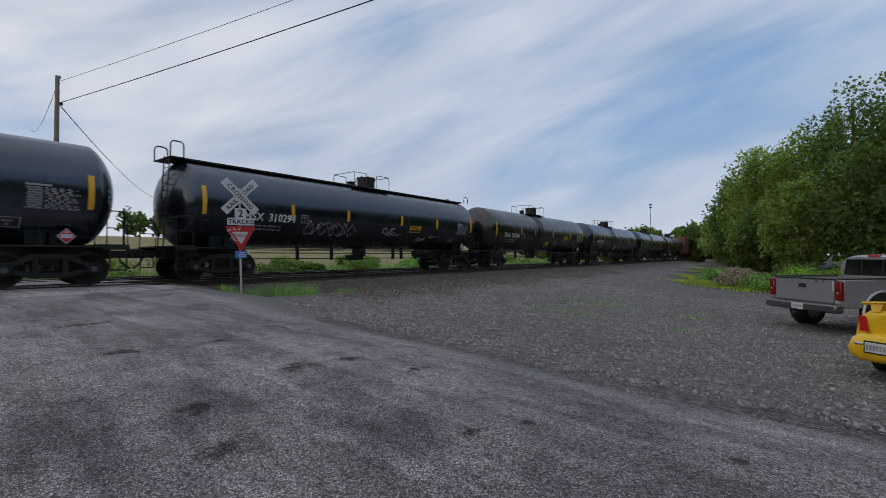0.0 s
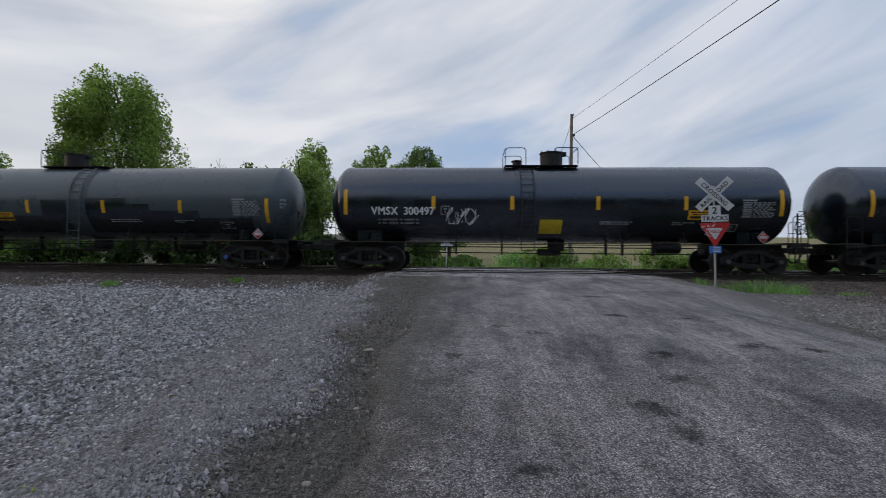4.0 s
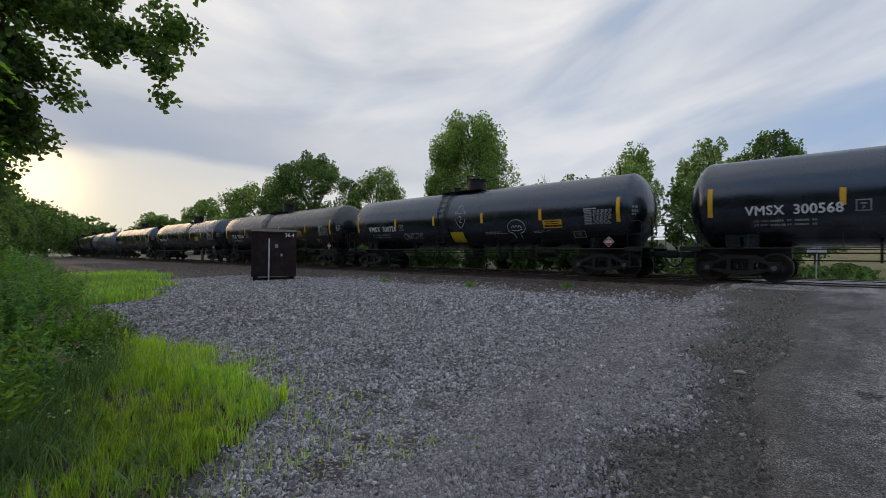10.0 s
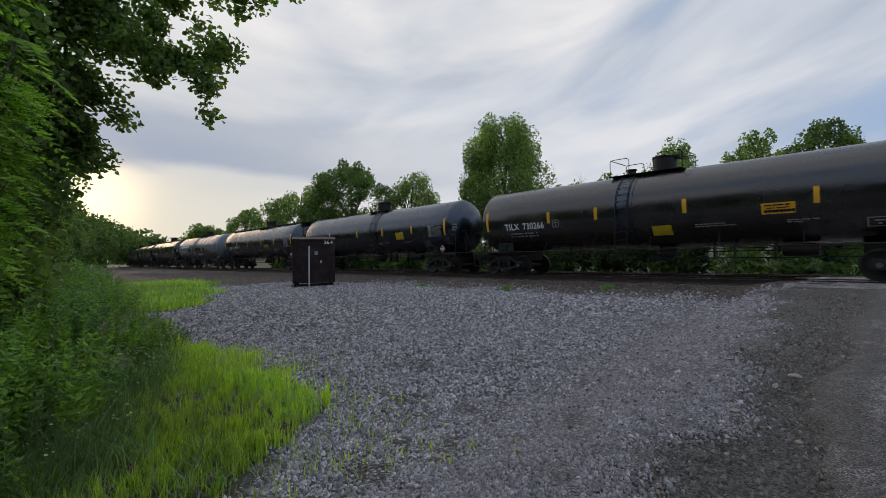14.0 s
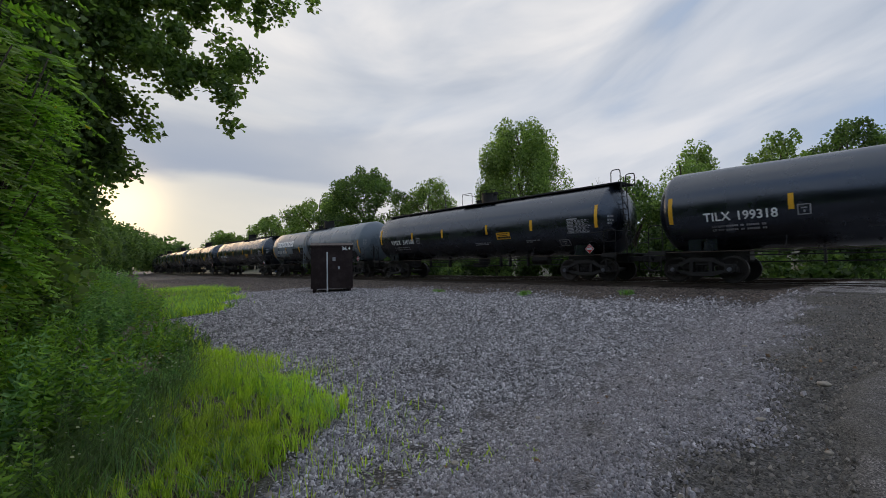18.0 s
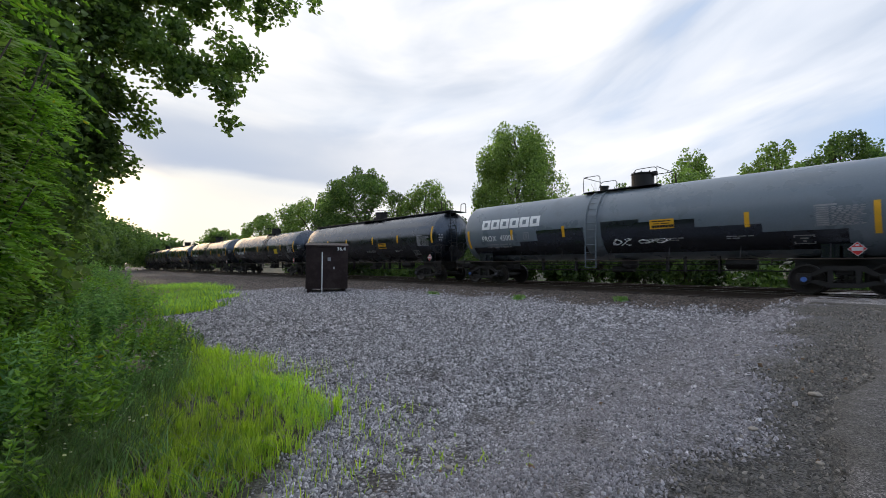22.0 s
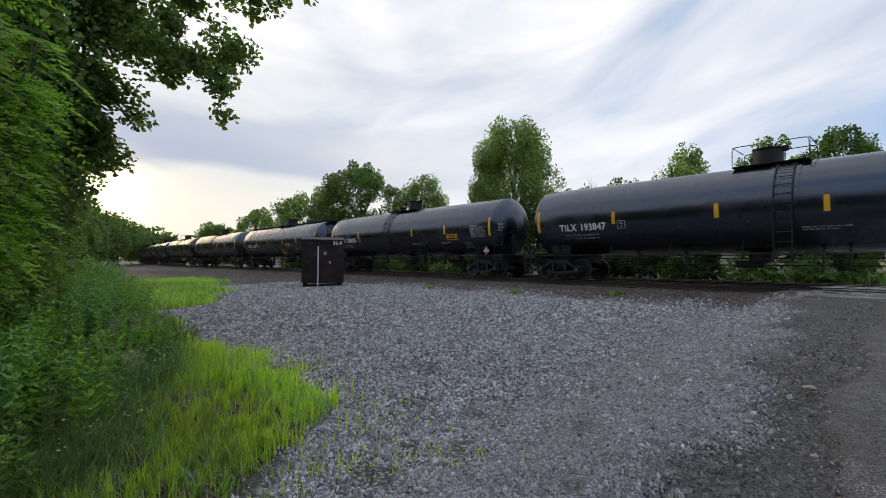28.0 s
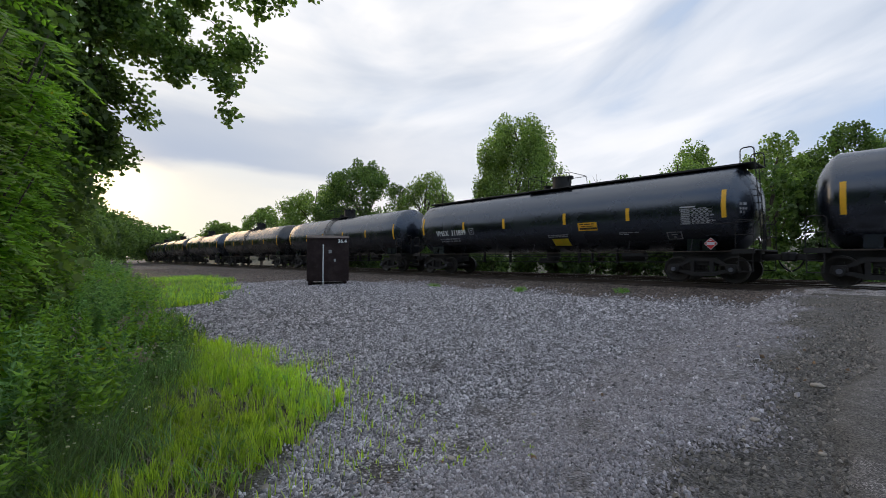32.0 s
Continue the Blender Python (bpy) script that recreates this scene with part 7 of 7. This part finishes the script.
for k, (x, y, h) in enumerate(((-1.0, -9.4, 0.75), (-1.5, -11.5, 0.9), (-1.9, -13.0, 1.0), (-0.5, -8.0, 0.8), (-1.2, -14.5, 1.2), (-0.3, -6.6, 0.6), (-2.4, -16.5, 1.0), (-0.2, -11.0, 1.5))):
    flower_stalks(x, y, 12, h, 600 + k)


# ---- trees on the south bank ----
def bough(r, start, tip, lumps, spread_r, n):
    """Leaf points along a drooping bough, and its line."""
    start, tip = np.array(start, float), np.array(tip, float)
    mid = (start + tip) / 2 + (0, 0, 0.7)
    t = np.linspace(0, 1, 8)[:, None]
    line = (1 - t) ** 2 * start + 2 * t * (1 - t) * mid + t**2 * tip
    k = r.uniform(0.25, 1.0, lumps) ** 0.7
    c = (1 - k[:, None]) ** 2 * start + 2 * (k * (1 - k))[:, None] * mid + (k**2)[:, None] * tip
    c = c + r.normal(0, spread_r * 0.55, (lumps, 3)) - (0, 0, 0.25)
    j = r.integers(0, lumps, n)
    u = r.normal(0, 1, (n, 3))
    u *= (r.uniform(0, 1, n) ** 0.45 / np.linalg.norm(u, axis=1))[:, None]
    p = c[j] + u * (spread_r * r.uniform(0.45, 0.95, lumps))[j][:, None]
    return p, line


def bank_tree():
    r = np.random.default_rng(77)
    ob = tagged(empty("overhanging_tree"), "large tree with boughs hanging over the lot", "tree")
    x0, y0 = 3.2, -13.5
    g = float(ground_height(x0, y0)) - 0.1
    ob.location = (x0, y0, g)
    base = np.array((x0, y0, g))
    bm = bmesh.new()
    tube(bm, [(0, 0, 0), (0.1, 0.1, 2.5), (-0.2, 0.2, 5.0), (-0.3, 0.1, 8.0), (0.1, 0, 11.0)], 0.30, 10, taper=0.3)
    part("trunk", bm, M["bark"], ob)
    boughs = [((2.6, -13.2, 6.8), (-3.6, -8.75, 6.25), 34, 0.30, 2000), ((1.6, -12.4, 6.8), (-2.6, -9.8, 4.3), 26, 0.36, 3000), ((1.2, -12.2, 6.9), (-1.95, -10.2, 4.55), 26, 0.42, 3000),
              ((2.6, -13.2, 5.2), (-0.85, -10.9, 3.1), 28, 0.40, 4600), ((2.7, -13.2, 5.8), (-0.5, -11.0, 4.4), 26, 0.60, 4600), ((2.8, -13, 4.5), (0.1, -10.2, 5.4), 26, 0.8, 3800),
              ((3.0, -13, 7.5), (-2.0, -12.0, 8.2), 26, 0.8, 3600), ((3.0, -13, 4.0), (0.3, -11.8, 3.0), 22, 0.8, 4000), ((3, -13.5, 7), (5.5, -10.0, 7.5), 14, 1.1, 1500), ((2.8, -13, 5.0), (-0.1, -9.4, 6.4), 22, 0.7, 3000),
              ((1.2, -12.2, 7.2), (-2.55, -9.9, 5.2), 30, 0.42, 4200), ((2.0, -12.6, 7.0), (-3.0, -9.3, 6.05), 26, 0.32, 2400), ((2.0, -12.6, 6.2), (-1.3, -10.6, 5.2), 26, 0.5, 3000),
              ((1.8, -12.6, 5.7), (-0.98, -10.95, 3.85), 28, 0.42, 5200), ((1.5, -12.4, 4.9), (-0.6, -11.0, 3.2), 26, 0.42, 4200)]
    pts = []
    bm = bmesh.new()
    for s, t, lumps, wide, n in boughs:
        p, line = bough(r, s, t, lumps, wide, int(n * 0.8))
        pts.append(p - base)
        tube(bm, [tuple(q - base) for q in line], 0.075 if s[0] > 2 else 0.022, 6, taper=0.2)
        for q in p[:: max(1, n // 40)] if s[0] > 2 else ():
            a = line[2 + np.argmin(np.linalg.norm(line[2:] - q, axis=1))]
            tube(bm, [tuple(a - base), tuple((a * 0.5 + q * 0.5) - base + (0, 0, 0.08)), tuple(q - base)], 0.007, 4, taper=0.4)
    part("limb", bm, M["bark"], ob)
    v, f = loose_leaves(np.concatenate(pts), 0.102, r, 0.9, 0.45)
    put("crown", raw("crown", v, f), M["leaf_bough"], ob)


bank_tree()


def frond_tree(name, label, x, y, top, spread_r, seed, n=70):
    """A small tree of long arching leaves, each with two rows of leaflets."""
    r = np.random.default_rng(seed)
    g = float(ground_height(x, y)) - 0.1
    ob = tagged(empty(name), label, "tree", "feather-leaved trees on the bank")
    ob.location = (x, y, g)
    bm = bmesh.new()
    roots, heads = [], []
    for k in range(10):
        a = r.uniform(0, 2 * np.pi)
        end = np.array((spread_r * 0.7 * math.cos(a), spread_r * 0.7 * math.sin(a), (top - g) * r.uniform(0.5, 1.0)))
        tube(bm, [(0, 0, 0), tuple(end * (0.35, 0.35, 0.55)), tuple(end)], 0.026, 6, taper=0.3)
        f = r.uniform(0.4, 1.0, n // 10)[:, None]
        roots.append(end * f ** (1.6, 1.6, 1.0))
        b = r.uniform(0, 2 * np.pi, n // 10)
        heads.append(np.c_[np.cos(b), np.sin(b), r.uniform(-0.5, 0.7, n // 10)])
    part("stem", bm, M["bark"], ob)
    root, head = np.concatenate(roots), np.concatenate(heads)
    long = r.uniform(0.38, 0.72, len(root))
    side = np.cross(head, (0, 0, 1.0))
    side /= np.linalg.norm(side, axis=1, keepdims=True)
    cs, ds, ss = [], [], []
    for q in np.linspace(0.16, 1.0, 10):
        c = root + head * (long * q)[:, None] - np.c_[0 * long, 0 * long, long * 0.55 * q * q]
        for sign in (-1, 1):
            cs.append(c)
            ds.append(side * sign + head * 0.45 + np.c_[0 * long, 0 * long, -0.25 - 0.3 * q + 0 * long])
            ss.append(long * (0.27 - 0.13 * q) * r.uniform(0.8, 1.2, len(long)))
    c, d, size = np.concatenate(cs), np.concatenate(ds), np.concatenate(ss)
    v, f = folded_leaves(c, d, np.cross(d, r.normal((0, 0, 1), 0.25, c.shape)), size, 0.34)
    put("fronds", raw("fronds", v, f), M[("leaf_bright", "leaf_bright", "leaf_tree")[seed % 3]], ob)


for k, (x, y, top, q) in enumerate(((1.15, -7.4, 4.3, 1.2), (1.6, -6.6, 5.0, 1.4), (1.05, -8.8, 4.6, 1.2), (1.6, -8.2, 5.8, 1.6), (2.4, -7.6, 6.6, 1.7), (0.7, -15.5, 3.4, 1.4), (1.3, -10.2, 5.2, 1.5), (1.2, -6.3, 3.4, 0.9), (1.15, -7.9, 2.9, 0.9))):
    frond_tree("feather_leaved_tree", "small tree with long feathered yellow-green leaves", x, y, top, q, 700 + k, 240)
for k, (x, y, top, q) in enumerate(((2.3, -9.0, 6.4, 3.4), (2.9, -6.6, 6.8, 3.6), (1.9, -11.0, 6.0, 3.2), (1.75, -7.6, 4.9, 2.0), (1.5, -9.3, 4.6, 2.0))):
    tree("bank_tree", "dense dark-leaved tree close above the bank", x, y, top, q, 725 + k, "leaf_tree" if k < 2 else "leaf_dark", 6000, 0.085, 0.0, "trees on the south bank", 80, folded=True)
rq = random.Random(3)
for k in range(11):
    y = -10.5 - k * 2.4
    tree("bank_tree", "dense green tree on the south bank", 1.5 - 0.085 * (-y - 8) + rq.uniform(-0.4, 0.9), y, 5.6 + rq.uniform(-0.6, 1.4), 4.4, 740 + k, rq.choice(["leaf_tree", "leaf_dark"]), 8500 if k < 5 else 5000, 0.10 if k < 5 else 0.12, 0.0, "trees on the south bank", 110)
for k in range(14):
    y = -10 - k * 2.0
    bush("bank_bush", "dense green bush at the foot of the bank", 0.7 - 0.085 * (-y - 8) + rq.uniform(-0.2, 0.7), y, 2.4, 2.0 + rq.uniform(-0.3, 0.5), 780 + k, rq.choice(["leaf_tree", "weed"]), 2200, 0.11, group="bushes on the bank", lumps=18)


for k, (x, y, h) in enumerate(((-5.2, 34, 0.9), (-3.9, 31, 1.1), (-2.6, 29.5, 1.0), (-1.2, 28, 1.3), (0.4, 27, 1.2), (2.0, 26, 1.6), (3.6, 25, 1.5), (1.2, 29, 1.9), (-0.8, 32, 1.8))):
    bush("brush_clump", "pale weedy brush at the foot of the woods", x, y, 2.3, h, 820 + k, ("weed", "dry", "weed", "leaf_bright")[k % 4], 1100, 0.09, group="brush by the woods", lumps=16)


def brush_pile(x, y, wide, high, seed):
    """A heap of earth with dead sticks lying over it."""
    r = np.random.default_rng(seed)
    ob = tagged(empty("brush_pile"), "heap of earth and dead grey sticks by the woods", "brush pile")
    ob.matrix_basis = pose(x, y, float(ground_height(x, y)) - 0.1, 0, 0, r.uniform(0, 60))
    bm = bmesh.new()
    bmesh.ops.create_grid(bm, x_segments=26, y_segments=18, size=1.0)
    for v in bm.verts:
        q = max(0.0, 1 - v.co.x**2 - v.co.y**2)
        v.co = Vector((v.co.x * wide / 2, v.co.y * wide / 3, high * q**0.7 * (1 + 0.5 * noise.noise(v.co * 3.0 + Vector((seed, 0, 0))))))
    part("mound", bm, M["soil"], ob)
    bm = bmesh.new()
    for k in range(150):
        a, q, t = r.uniform(0, 6.3), math.sqrt(r.uniform(0, 0.8)), r.uniform(0, 6.3)
        c = Vector((q * math.cos(a) * wide / 2, q * math.sin(a) * wide / 3, high * (1 - q * q) ** 0.7 + 0.06))
        d = Vector((math.cos(t), math.sin(t), r.uniform(-0.3, 0.45))) * r.uniform(0.2, 0.7)
        tube(bm, [tuple(c - d), tuple(c + Vector((0, 0, 0.05))), tuple(c + d)], r.uniform(0.008, 0.022), 4, taper=0.5)
    tagged(part("stick", bm, M["stick"], ob, "dead grey sticks"), kind="stuff")


brush_pile(2.6, 24.0, 4.4, 0.8, 1)
brush_pile(-4.6, 36.0, 4.6, 0.9, 2)


# ---- vehicles ----
def loft(bm, sections):
    rings = [[bm.verts.new(p) for p in s] for s in sections]
    n = len(rings[0])
    for a, b in zip(rings, rings[1:]):
        for k in range(n):
            bm.faces.new((a[k], a[(k + 1) % n], b[(k + 1) % n], b[k]))
    bm.faces.new(rings[0][::-1]), bm.faces.new(rings[-1])
    return bm


def rim(x, w, z0, z1, tuck=0.06, crown=0.03):
    """A car-like cross-section across the width, at x along the car."""
    half = [(0, z0), (w * 0.82, z0), (w - 0.02, z0 + 0.08), (w, z0 + (z1 - z0) * 0.45), (w - tuck * 0.5, z1 - 0.10), (w - tuck - 0.06, z1 - 0.01), (w * 0.5, z1 + crown * 0.7), (0, z1 + crown)]
    return [(x, y, z) for y, z in half] + [(x, -y, z) for y, z in half[-2:0:-1]]


def wheel(parent, x, y, r, width):
    bm = bmesh.new()
    lathe(bm, [(-width / 2, r * 0.62), (-width / 2, r * 0.92), (-width * 0.38, r), (width * 0.38, r), (width / 2, r * 0.92), (width / 2, r * 0.62)], pose(x, y, r, 0, 0, 90), 28)
    w = part("wheel", bm, M["rubber"], parent)
    for s in (-1, 1):
        bm = bmesh.new()
        lathe(bm, [(s * width * 0.42, r * 0.64), (s * width * 0.36, r * 0.58), (s * width * 0.30, r * 0.2), (s * width * 0.36, 0.0)], pose(x, y, r, 0, 0, 90), 20)
        part("rim", bm, M["dull_bumper"], w)


def pickup(x, y, heading):
    """Its rear's middle at x, y; it points along heading."""
    ob = tagged(empty("pickup_truck"), "parked silver pickup truck with an open bed", "pickup truck")
    ob.matrix_basis = pose(x, y, float(ground_height(x, y)) - 0.0, 0, 0, heading)
    bm = bmesh.new()
    # bed sides, floor and front wall: an open box
    for s in (-1, 1):
        a, b = sorted((s * 0.99, s * 0.86))
        box(bm, 0.06, a, 0.62, 2.05, b, 1.30, 0.025)
    box(bm, 0.06, -0.9, 0.62, 2.05, 0.9, 0.72)
    box(bm, 1.98, -0.9, 0.7, 2.05, 0.9, 1.28)
    part("bed", bm, M["silver"], ob)
    bm = bmesh.new()
    box(bm, 0.0, -0.80, 0.72, 0.07, 0.80, 1.29, 0.02)
    gate = part("tailgate", bm, M["silver"], ob)
    bm = bmesh.new()
    box(bm, -0.02, -0.10, 1.06, 0.01, 0.10, 1.16, 0.008)
    part("handle", bm, M["rubber"], gate)
    bm = bmesh.new()
    box(bm, -0.012, -0.82, 1.28, 0.09, 0.82, 1.31, 0.008)
    part("top_cap", bm, M["rubber"], gate)
    for s in (-1, 1):
        bm = bmesh.new()
        a, b = sorted((s * 0.985, s * 0.835))
        box(bm, -0.015, a, 0.80, 0.14, b, 1.26, 0.02)
        lamp = part("tail_lamp", bm, M["lamp_dark"], ob, "dark red tail lamp")
        bm = bmesh.new()
        box(bm, -0.022, a + 0.06, 0.96, -0.01, b - 0.07, 1.01)
        part("reverse_lens", bm, M["sign_white"], lamp)
        bm = bmesh.new()
        a, b = sorted((s * 0.99, s * 0.85))
        box(bm, 0.06, a, 1.30, 2.05, b, 1.325, 0.006)
        part("bed_rail_cap", bm, M["rubber"], ob)
        # dark arch over each wheel
        for wx in (1.12, 4.75):
            bm = bmesh.new()
            disc(bm, (wx, s * 0.93, 0.46), (0, 1, 0), 0.52, 0.13, 26)
            part("wheel_arch", bm, M["rubber"], ob)
            bm = bmesh.new()
            pts = [(wx + 0.55 * math.cos(t), s * 1.0, 0.46 + 0.55 * math.sin(t)) for t in np.linspace(-0.1, math.pi + 0.1, 14)]
            tube(bm, pts, 0.035, 6)
            part("arch_flare", bm, M["silver"], ob)
            wheel(ob, wx, s * 0.86, 0.39, 0.27)
    bm = bmesh.new()
    box(bm, -0.16, -0.98, 0.50, 0.10, 0.98, 0.70, 0.04)
    bump = part("rear_bumper", bm, M["dull_bumper"], ob, "dull dark chrome rear bumper")
    bm = bmesh.new()
    box(bm, -0.175, -0.16, 0.52, -0.155, 0.16, 0.67, 0.004)
    pl = part("plate", bm, M["sign_white"], bump)
    bm = bmesh.new()
    for k in range(6):
        box(bm, -0.181, -0.115 + k * 0.04, 0.57, -0.174, -0.09 + k * 0.04, 0.625)
    part("plate_print", bm, M["dim"], pl)
    bm = bmesh.new()
    box(bm, -0.30, -0.05, 0.36, 0.0, 0.05, 0.46, 0.01)
    disc(bm, (-0.26, 0, 0.50), (0, 0, 1), 0.03, 0.09, 10)
    part("tow_hitch", bm, M["steel"], ob)
    bm = bmesh.new()
    loft(bm, [rim(2.08, 0.98, 0.55, 1.30), rim(3.2, 1.0, 0.5, 1.28), rim(4.1, 1.0, 0.5, 1.24), rim(5.5, 0.97, 0.52, 1.18), rim(5.75, 0.90, 0.55, 1.05)])
    part("body", bm, M["silver"], ob)
    bm = bmesh.new()
    loft(bm, [rim(2.10, 0.86, 1.26, 1.80, 0.12), rim(2.25, 0.84, 1.26, 1.86, 0.14), rim(3.5, 0.84, 1.26, 1.86, 0.14), rim(4.2, 0.86, 1.24, 1.30, 0.1)])
    cab = part("cab", bm, M["silver"], ob)
    bm = bmesh.new()
    loft(bm, [[(2.085, -0.76, 1.34), (2.085, 0.76, 1.34), (2.10, 0.68, 1.76), (2.10, -0.68, 1.76)], [(2.12, -0.76, 1.34), (2.12, 0.76, 1.34), (2.14, 0.68, 1.76), (2.14, -0.68, 1.76)]])
    part("rear_window", bm, M["car_glass"], cab)
    bm = bmesh.new()
    for yy in (-0.26, 0.26):
        box(bm, 2.07, yy - 0.015, 1.34, 2.09, yy + 0.015, 1.76)
    part("window_bar", bm, M["rubber"], cab)
    bm = bmesh.new()
    box(bm, 2.1, -0.14, 1.83, 2.2, 0.14, 1.88, 0.01)
    part("stop_lamp", bm, M["lamp_red"], cab)
    for s in (-1, 1):
        bm = bmesh.new()
        loft(bm, [[(2.4, s * 0.845, 1.32), (3.7, s * 0.855, 1.32), (3.5, s * 0.76, 1.74), (2.45, s * 0.74, 1.74)], [(2.4, s * 0.862, 1.32), (3.7, s * 0.872, 1.32), (3.5, s * 0.785, 1.74), (2.45, s * 0.765, 1.74)]])
        part("side_window", bm, M["car_glass"], cab)
    return ob


def coupe(x, y, heading):
    """Its rear's middle at x, y; it points along heading."""
    ob = tagged(empty("yellow_coupe"), "parked bright yellow coupe with a rear spoiler", "car")
    ob.matrix_basis = pose(x, y, float(ground_height(x, y)), 0, 0, heading)
    bm = bmesh.new()
    loft(bm, [rim(0.10, 0.70, 0.40, 0.93, 0.10), rim(0.15, 0.77, 0.30, 0.985, 0.11), rim(0.35, 0.84, 0.22, 1.0, 0.12), rim(0.62, 0.86, 0.20, 1.0, 0.12), rim(1.2, 0.86, 0.20, 0.97, 0.1), rim(2.6, 0.86, 0.20, 0.92, 0.1), rim(3.7, 0.84, 0.20, 0.82, 0.1), rim(4.25, 0.76, 0.24, 0.68, 0.1), rim(4.4, 0.62, 0.30, 0.58, 0.08)])
    body = part("body", bm, M["car_yellow"], ob)
    bm = bmesh.new()
    loft(bm, [rim(0.95, 0.70, 0.94, 0.99, 0.08), rim(1.5, 0.62, 0.94, 1.27, 0.14), rim(2.1, 0.62, 0.94, 1.32, 0.14), rim(2.5, 0.64, 0.92, 1.28, 0.14), rim(3.2, 0.72, 0.88, 0.93, 0.08)])
    cab = part("cabin", bm, M["car_glass"], ob, "dark glazed cabin")
    bm = bmesh.new()
    loft(bm, [rim(1.5, 0.54, 1.27, 1.31, 0.05), rim(2.4, 0.54, 1.29, 1.335, 0.05)])
    part("roof", bm, M["car_yellow"], cab)
    # a wing on two feet, bowed towards its ends
    bm = bmesh.new()
    loft(bm, [[(0.06 + 0.1 * u * u, 0.70 * u, 1.135 - 0.035 * u * u), (0.20, 0.70 * u, 1.15 - 0.035 * u * u), (0.30, 0.70 * u, 1.13 - 0.035 * u * u), (0.20, 0.70 * u, 1.10 - 0.035 * u * u)] for u in np.linspace(-1, 1, 9)])
    wing = part("spoiler", bm, M["car_yellow"], ob)
    for s in (-0.5, 0.5):
        bm = bmesh.new()
        loft(bm, [[(0.12, s - 0.05, 0.98), (0.30, s - 0.05, 0.99), (0.30, s + 0.05, 0.99), (0.12, s + 0.05, 0.98)], [(0.16, s - 0.08, 1.12), (0.28, s - 0.08, 1.12), (0.28, s + 0.08, 1.12), (0.16, s + 0.08, 1.12)]])
        part("spoiler_foot", bm, M["car_yellow"], wing)
    bm = bmesh.new()
    box(bm, 0.082, -0.60, 0.665, 0.11, 0.60, 0.672)
    part("lid_seam", bm, M["rubber"], body)
    for s in (-1, 1):
        bm = bmesh.new()
        loft(bm, [[(0.075, s * 0.56, 0.69), (0.08, s * 0.68, 0.69), (0.095, s * 0.68, 0.91), (0.09, s * 0.60, 0.91)], [(0.30, s * 0.80, 0.67), (0.30, s * 0.845, 0.69), (0.30, s * 0.835, 0.88), (0.30, s * 0.78, 0.90)]])
        part("tail_lamp", bm, M["lamp_red"], ob, "red tail lamp")
        for wx in (0.95, 3.5):
            bm = bmesh.new()
            disc(bm, (wx, s * 0.80, 0.31), (0, 1, 0), 0.345, 0.125, 24)
            part("wheel_arch", bm, M["rubber"], ob)
            wheel(ob, wx, s * 0.765, 0.305, 0.2)
        bm = bmesh.new()
        box(bm, -0.075, s * 0.62 - 0.06, 0.50, -0.02, s * 0.62 + 0.06, 0.535, 0.012)
        part("reflector", bm, M["chrome"], ob)
    bm = bmesh.new()
    loft(bm, [rim(-0.07, 0.60, 0.36, 0.56, 0.08), rim(-0.04, 0.72, 0.30, 0.615, 0.09), rim(0.03, 0.81, 0.26, 0.655, 0.10), rim(0.16, 0.865, 0.24, 0.67, 0.10), rim(0.42, 0.875, 0.22, 0.67, 0.05)])
    bump = part("rear_bumper", bm, M["car_yellow"], ob, "bulging yellow bumper")
    bm = bmesh.new()
    box(bm, -0.088, 0.20, 0.395, -0.062, 0.54, 0.575, 0.004)
    holder = part("plate_recess", bm, M["rubber"], bump)
    bm = bmesh.new()
    box(bm, -0.098, 0.22, 0.415, -0.086, 0.52, 0.555, 0.004)
    pl = part("plate", bm, M["sign_white"], bump)
    bm = bmesh.new()
    for k in range(7):
        box(bm, -0.103, 0.235 + k * 0.04, 0.445, -0.097, 0.26 + k * 0.04, 0.52)
    part("plate_print", bm, M["dim"], bump)
    bm = bmesh.new()
    tube(bm, [(-0.1, -0.42, 0.25), (0.3, -0.42, 0.25)], 0.035, 10)
    part("exhaust", bm, M["chrome"], ob)
    return ob


pickup(-1.12, 15.24, 45.0)
coupe(-0.05, 9.2, 55.0)


def mast(x, y, top):
    ob = tagged(empty("radio_mast"), "thin radio mast on the far ridge", "mast")
    ob.location = (x, y, 0)
    bm = bmesh.new()
    tube(bm, [(0, 0, -2), (0, 0, top)], 0.22, 6, taper=0.6)
    part("shaft", bm, M["steel"], ob)
    for z in (0.93, 0.98):
        bm = bmesh.new()
        box(bm, -0.8, -0.3, top * z - 0.8, 0.8, 0.3, top * z)
        part("antenna", bm, M["steel"], ob)


mast(-73.7, 322, 35.5)


def motions():
    times = [k * 0.8 for k in range(41)]
    for index, car in CARS.items():
        walk(car, [(t, track_pose(train_run(t) + 7.6 - PITCH * index)) for t in times])
    # wheels turn as the train rolls; alike wheelsets share one roll
    first = {}
    rows = [k / 15 for k in range(481)]
    for car in CARS.values():
        for bogie in car.children:
            if not bogie.name.startswith("bogie"):
                continue
            for ob in bogie.children:
                if not ob.name.startswith("wheelset"):
                    continue
                key = round(ob.location.x, 2)
                if key not in first:
                    x = ob.location.x
                    walk(ob, [(t, Matrix.Translation((x, 0, 0.457)) @ Matrix.Rotation(train_run(t) / 0.457, 4, "Y")) for t in rows])
                    first[key] = ob
                else:
                    ob.rotation_mode = "QUATERNION"
                    keys, given = ob.animation_data_create(), first[key].animation_data
                    keys.action = given.action
                    keys.action_slot = given.action_slot


motions()
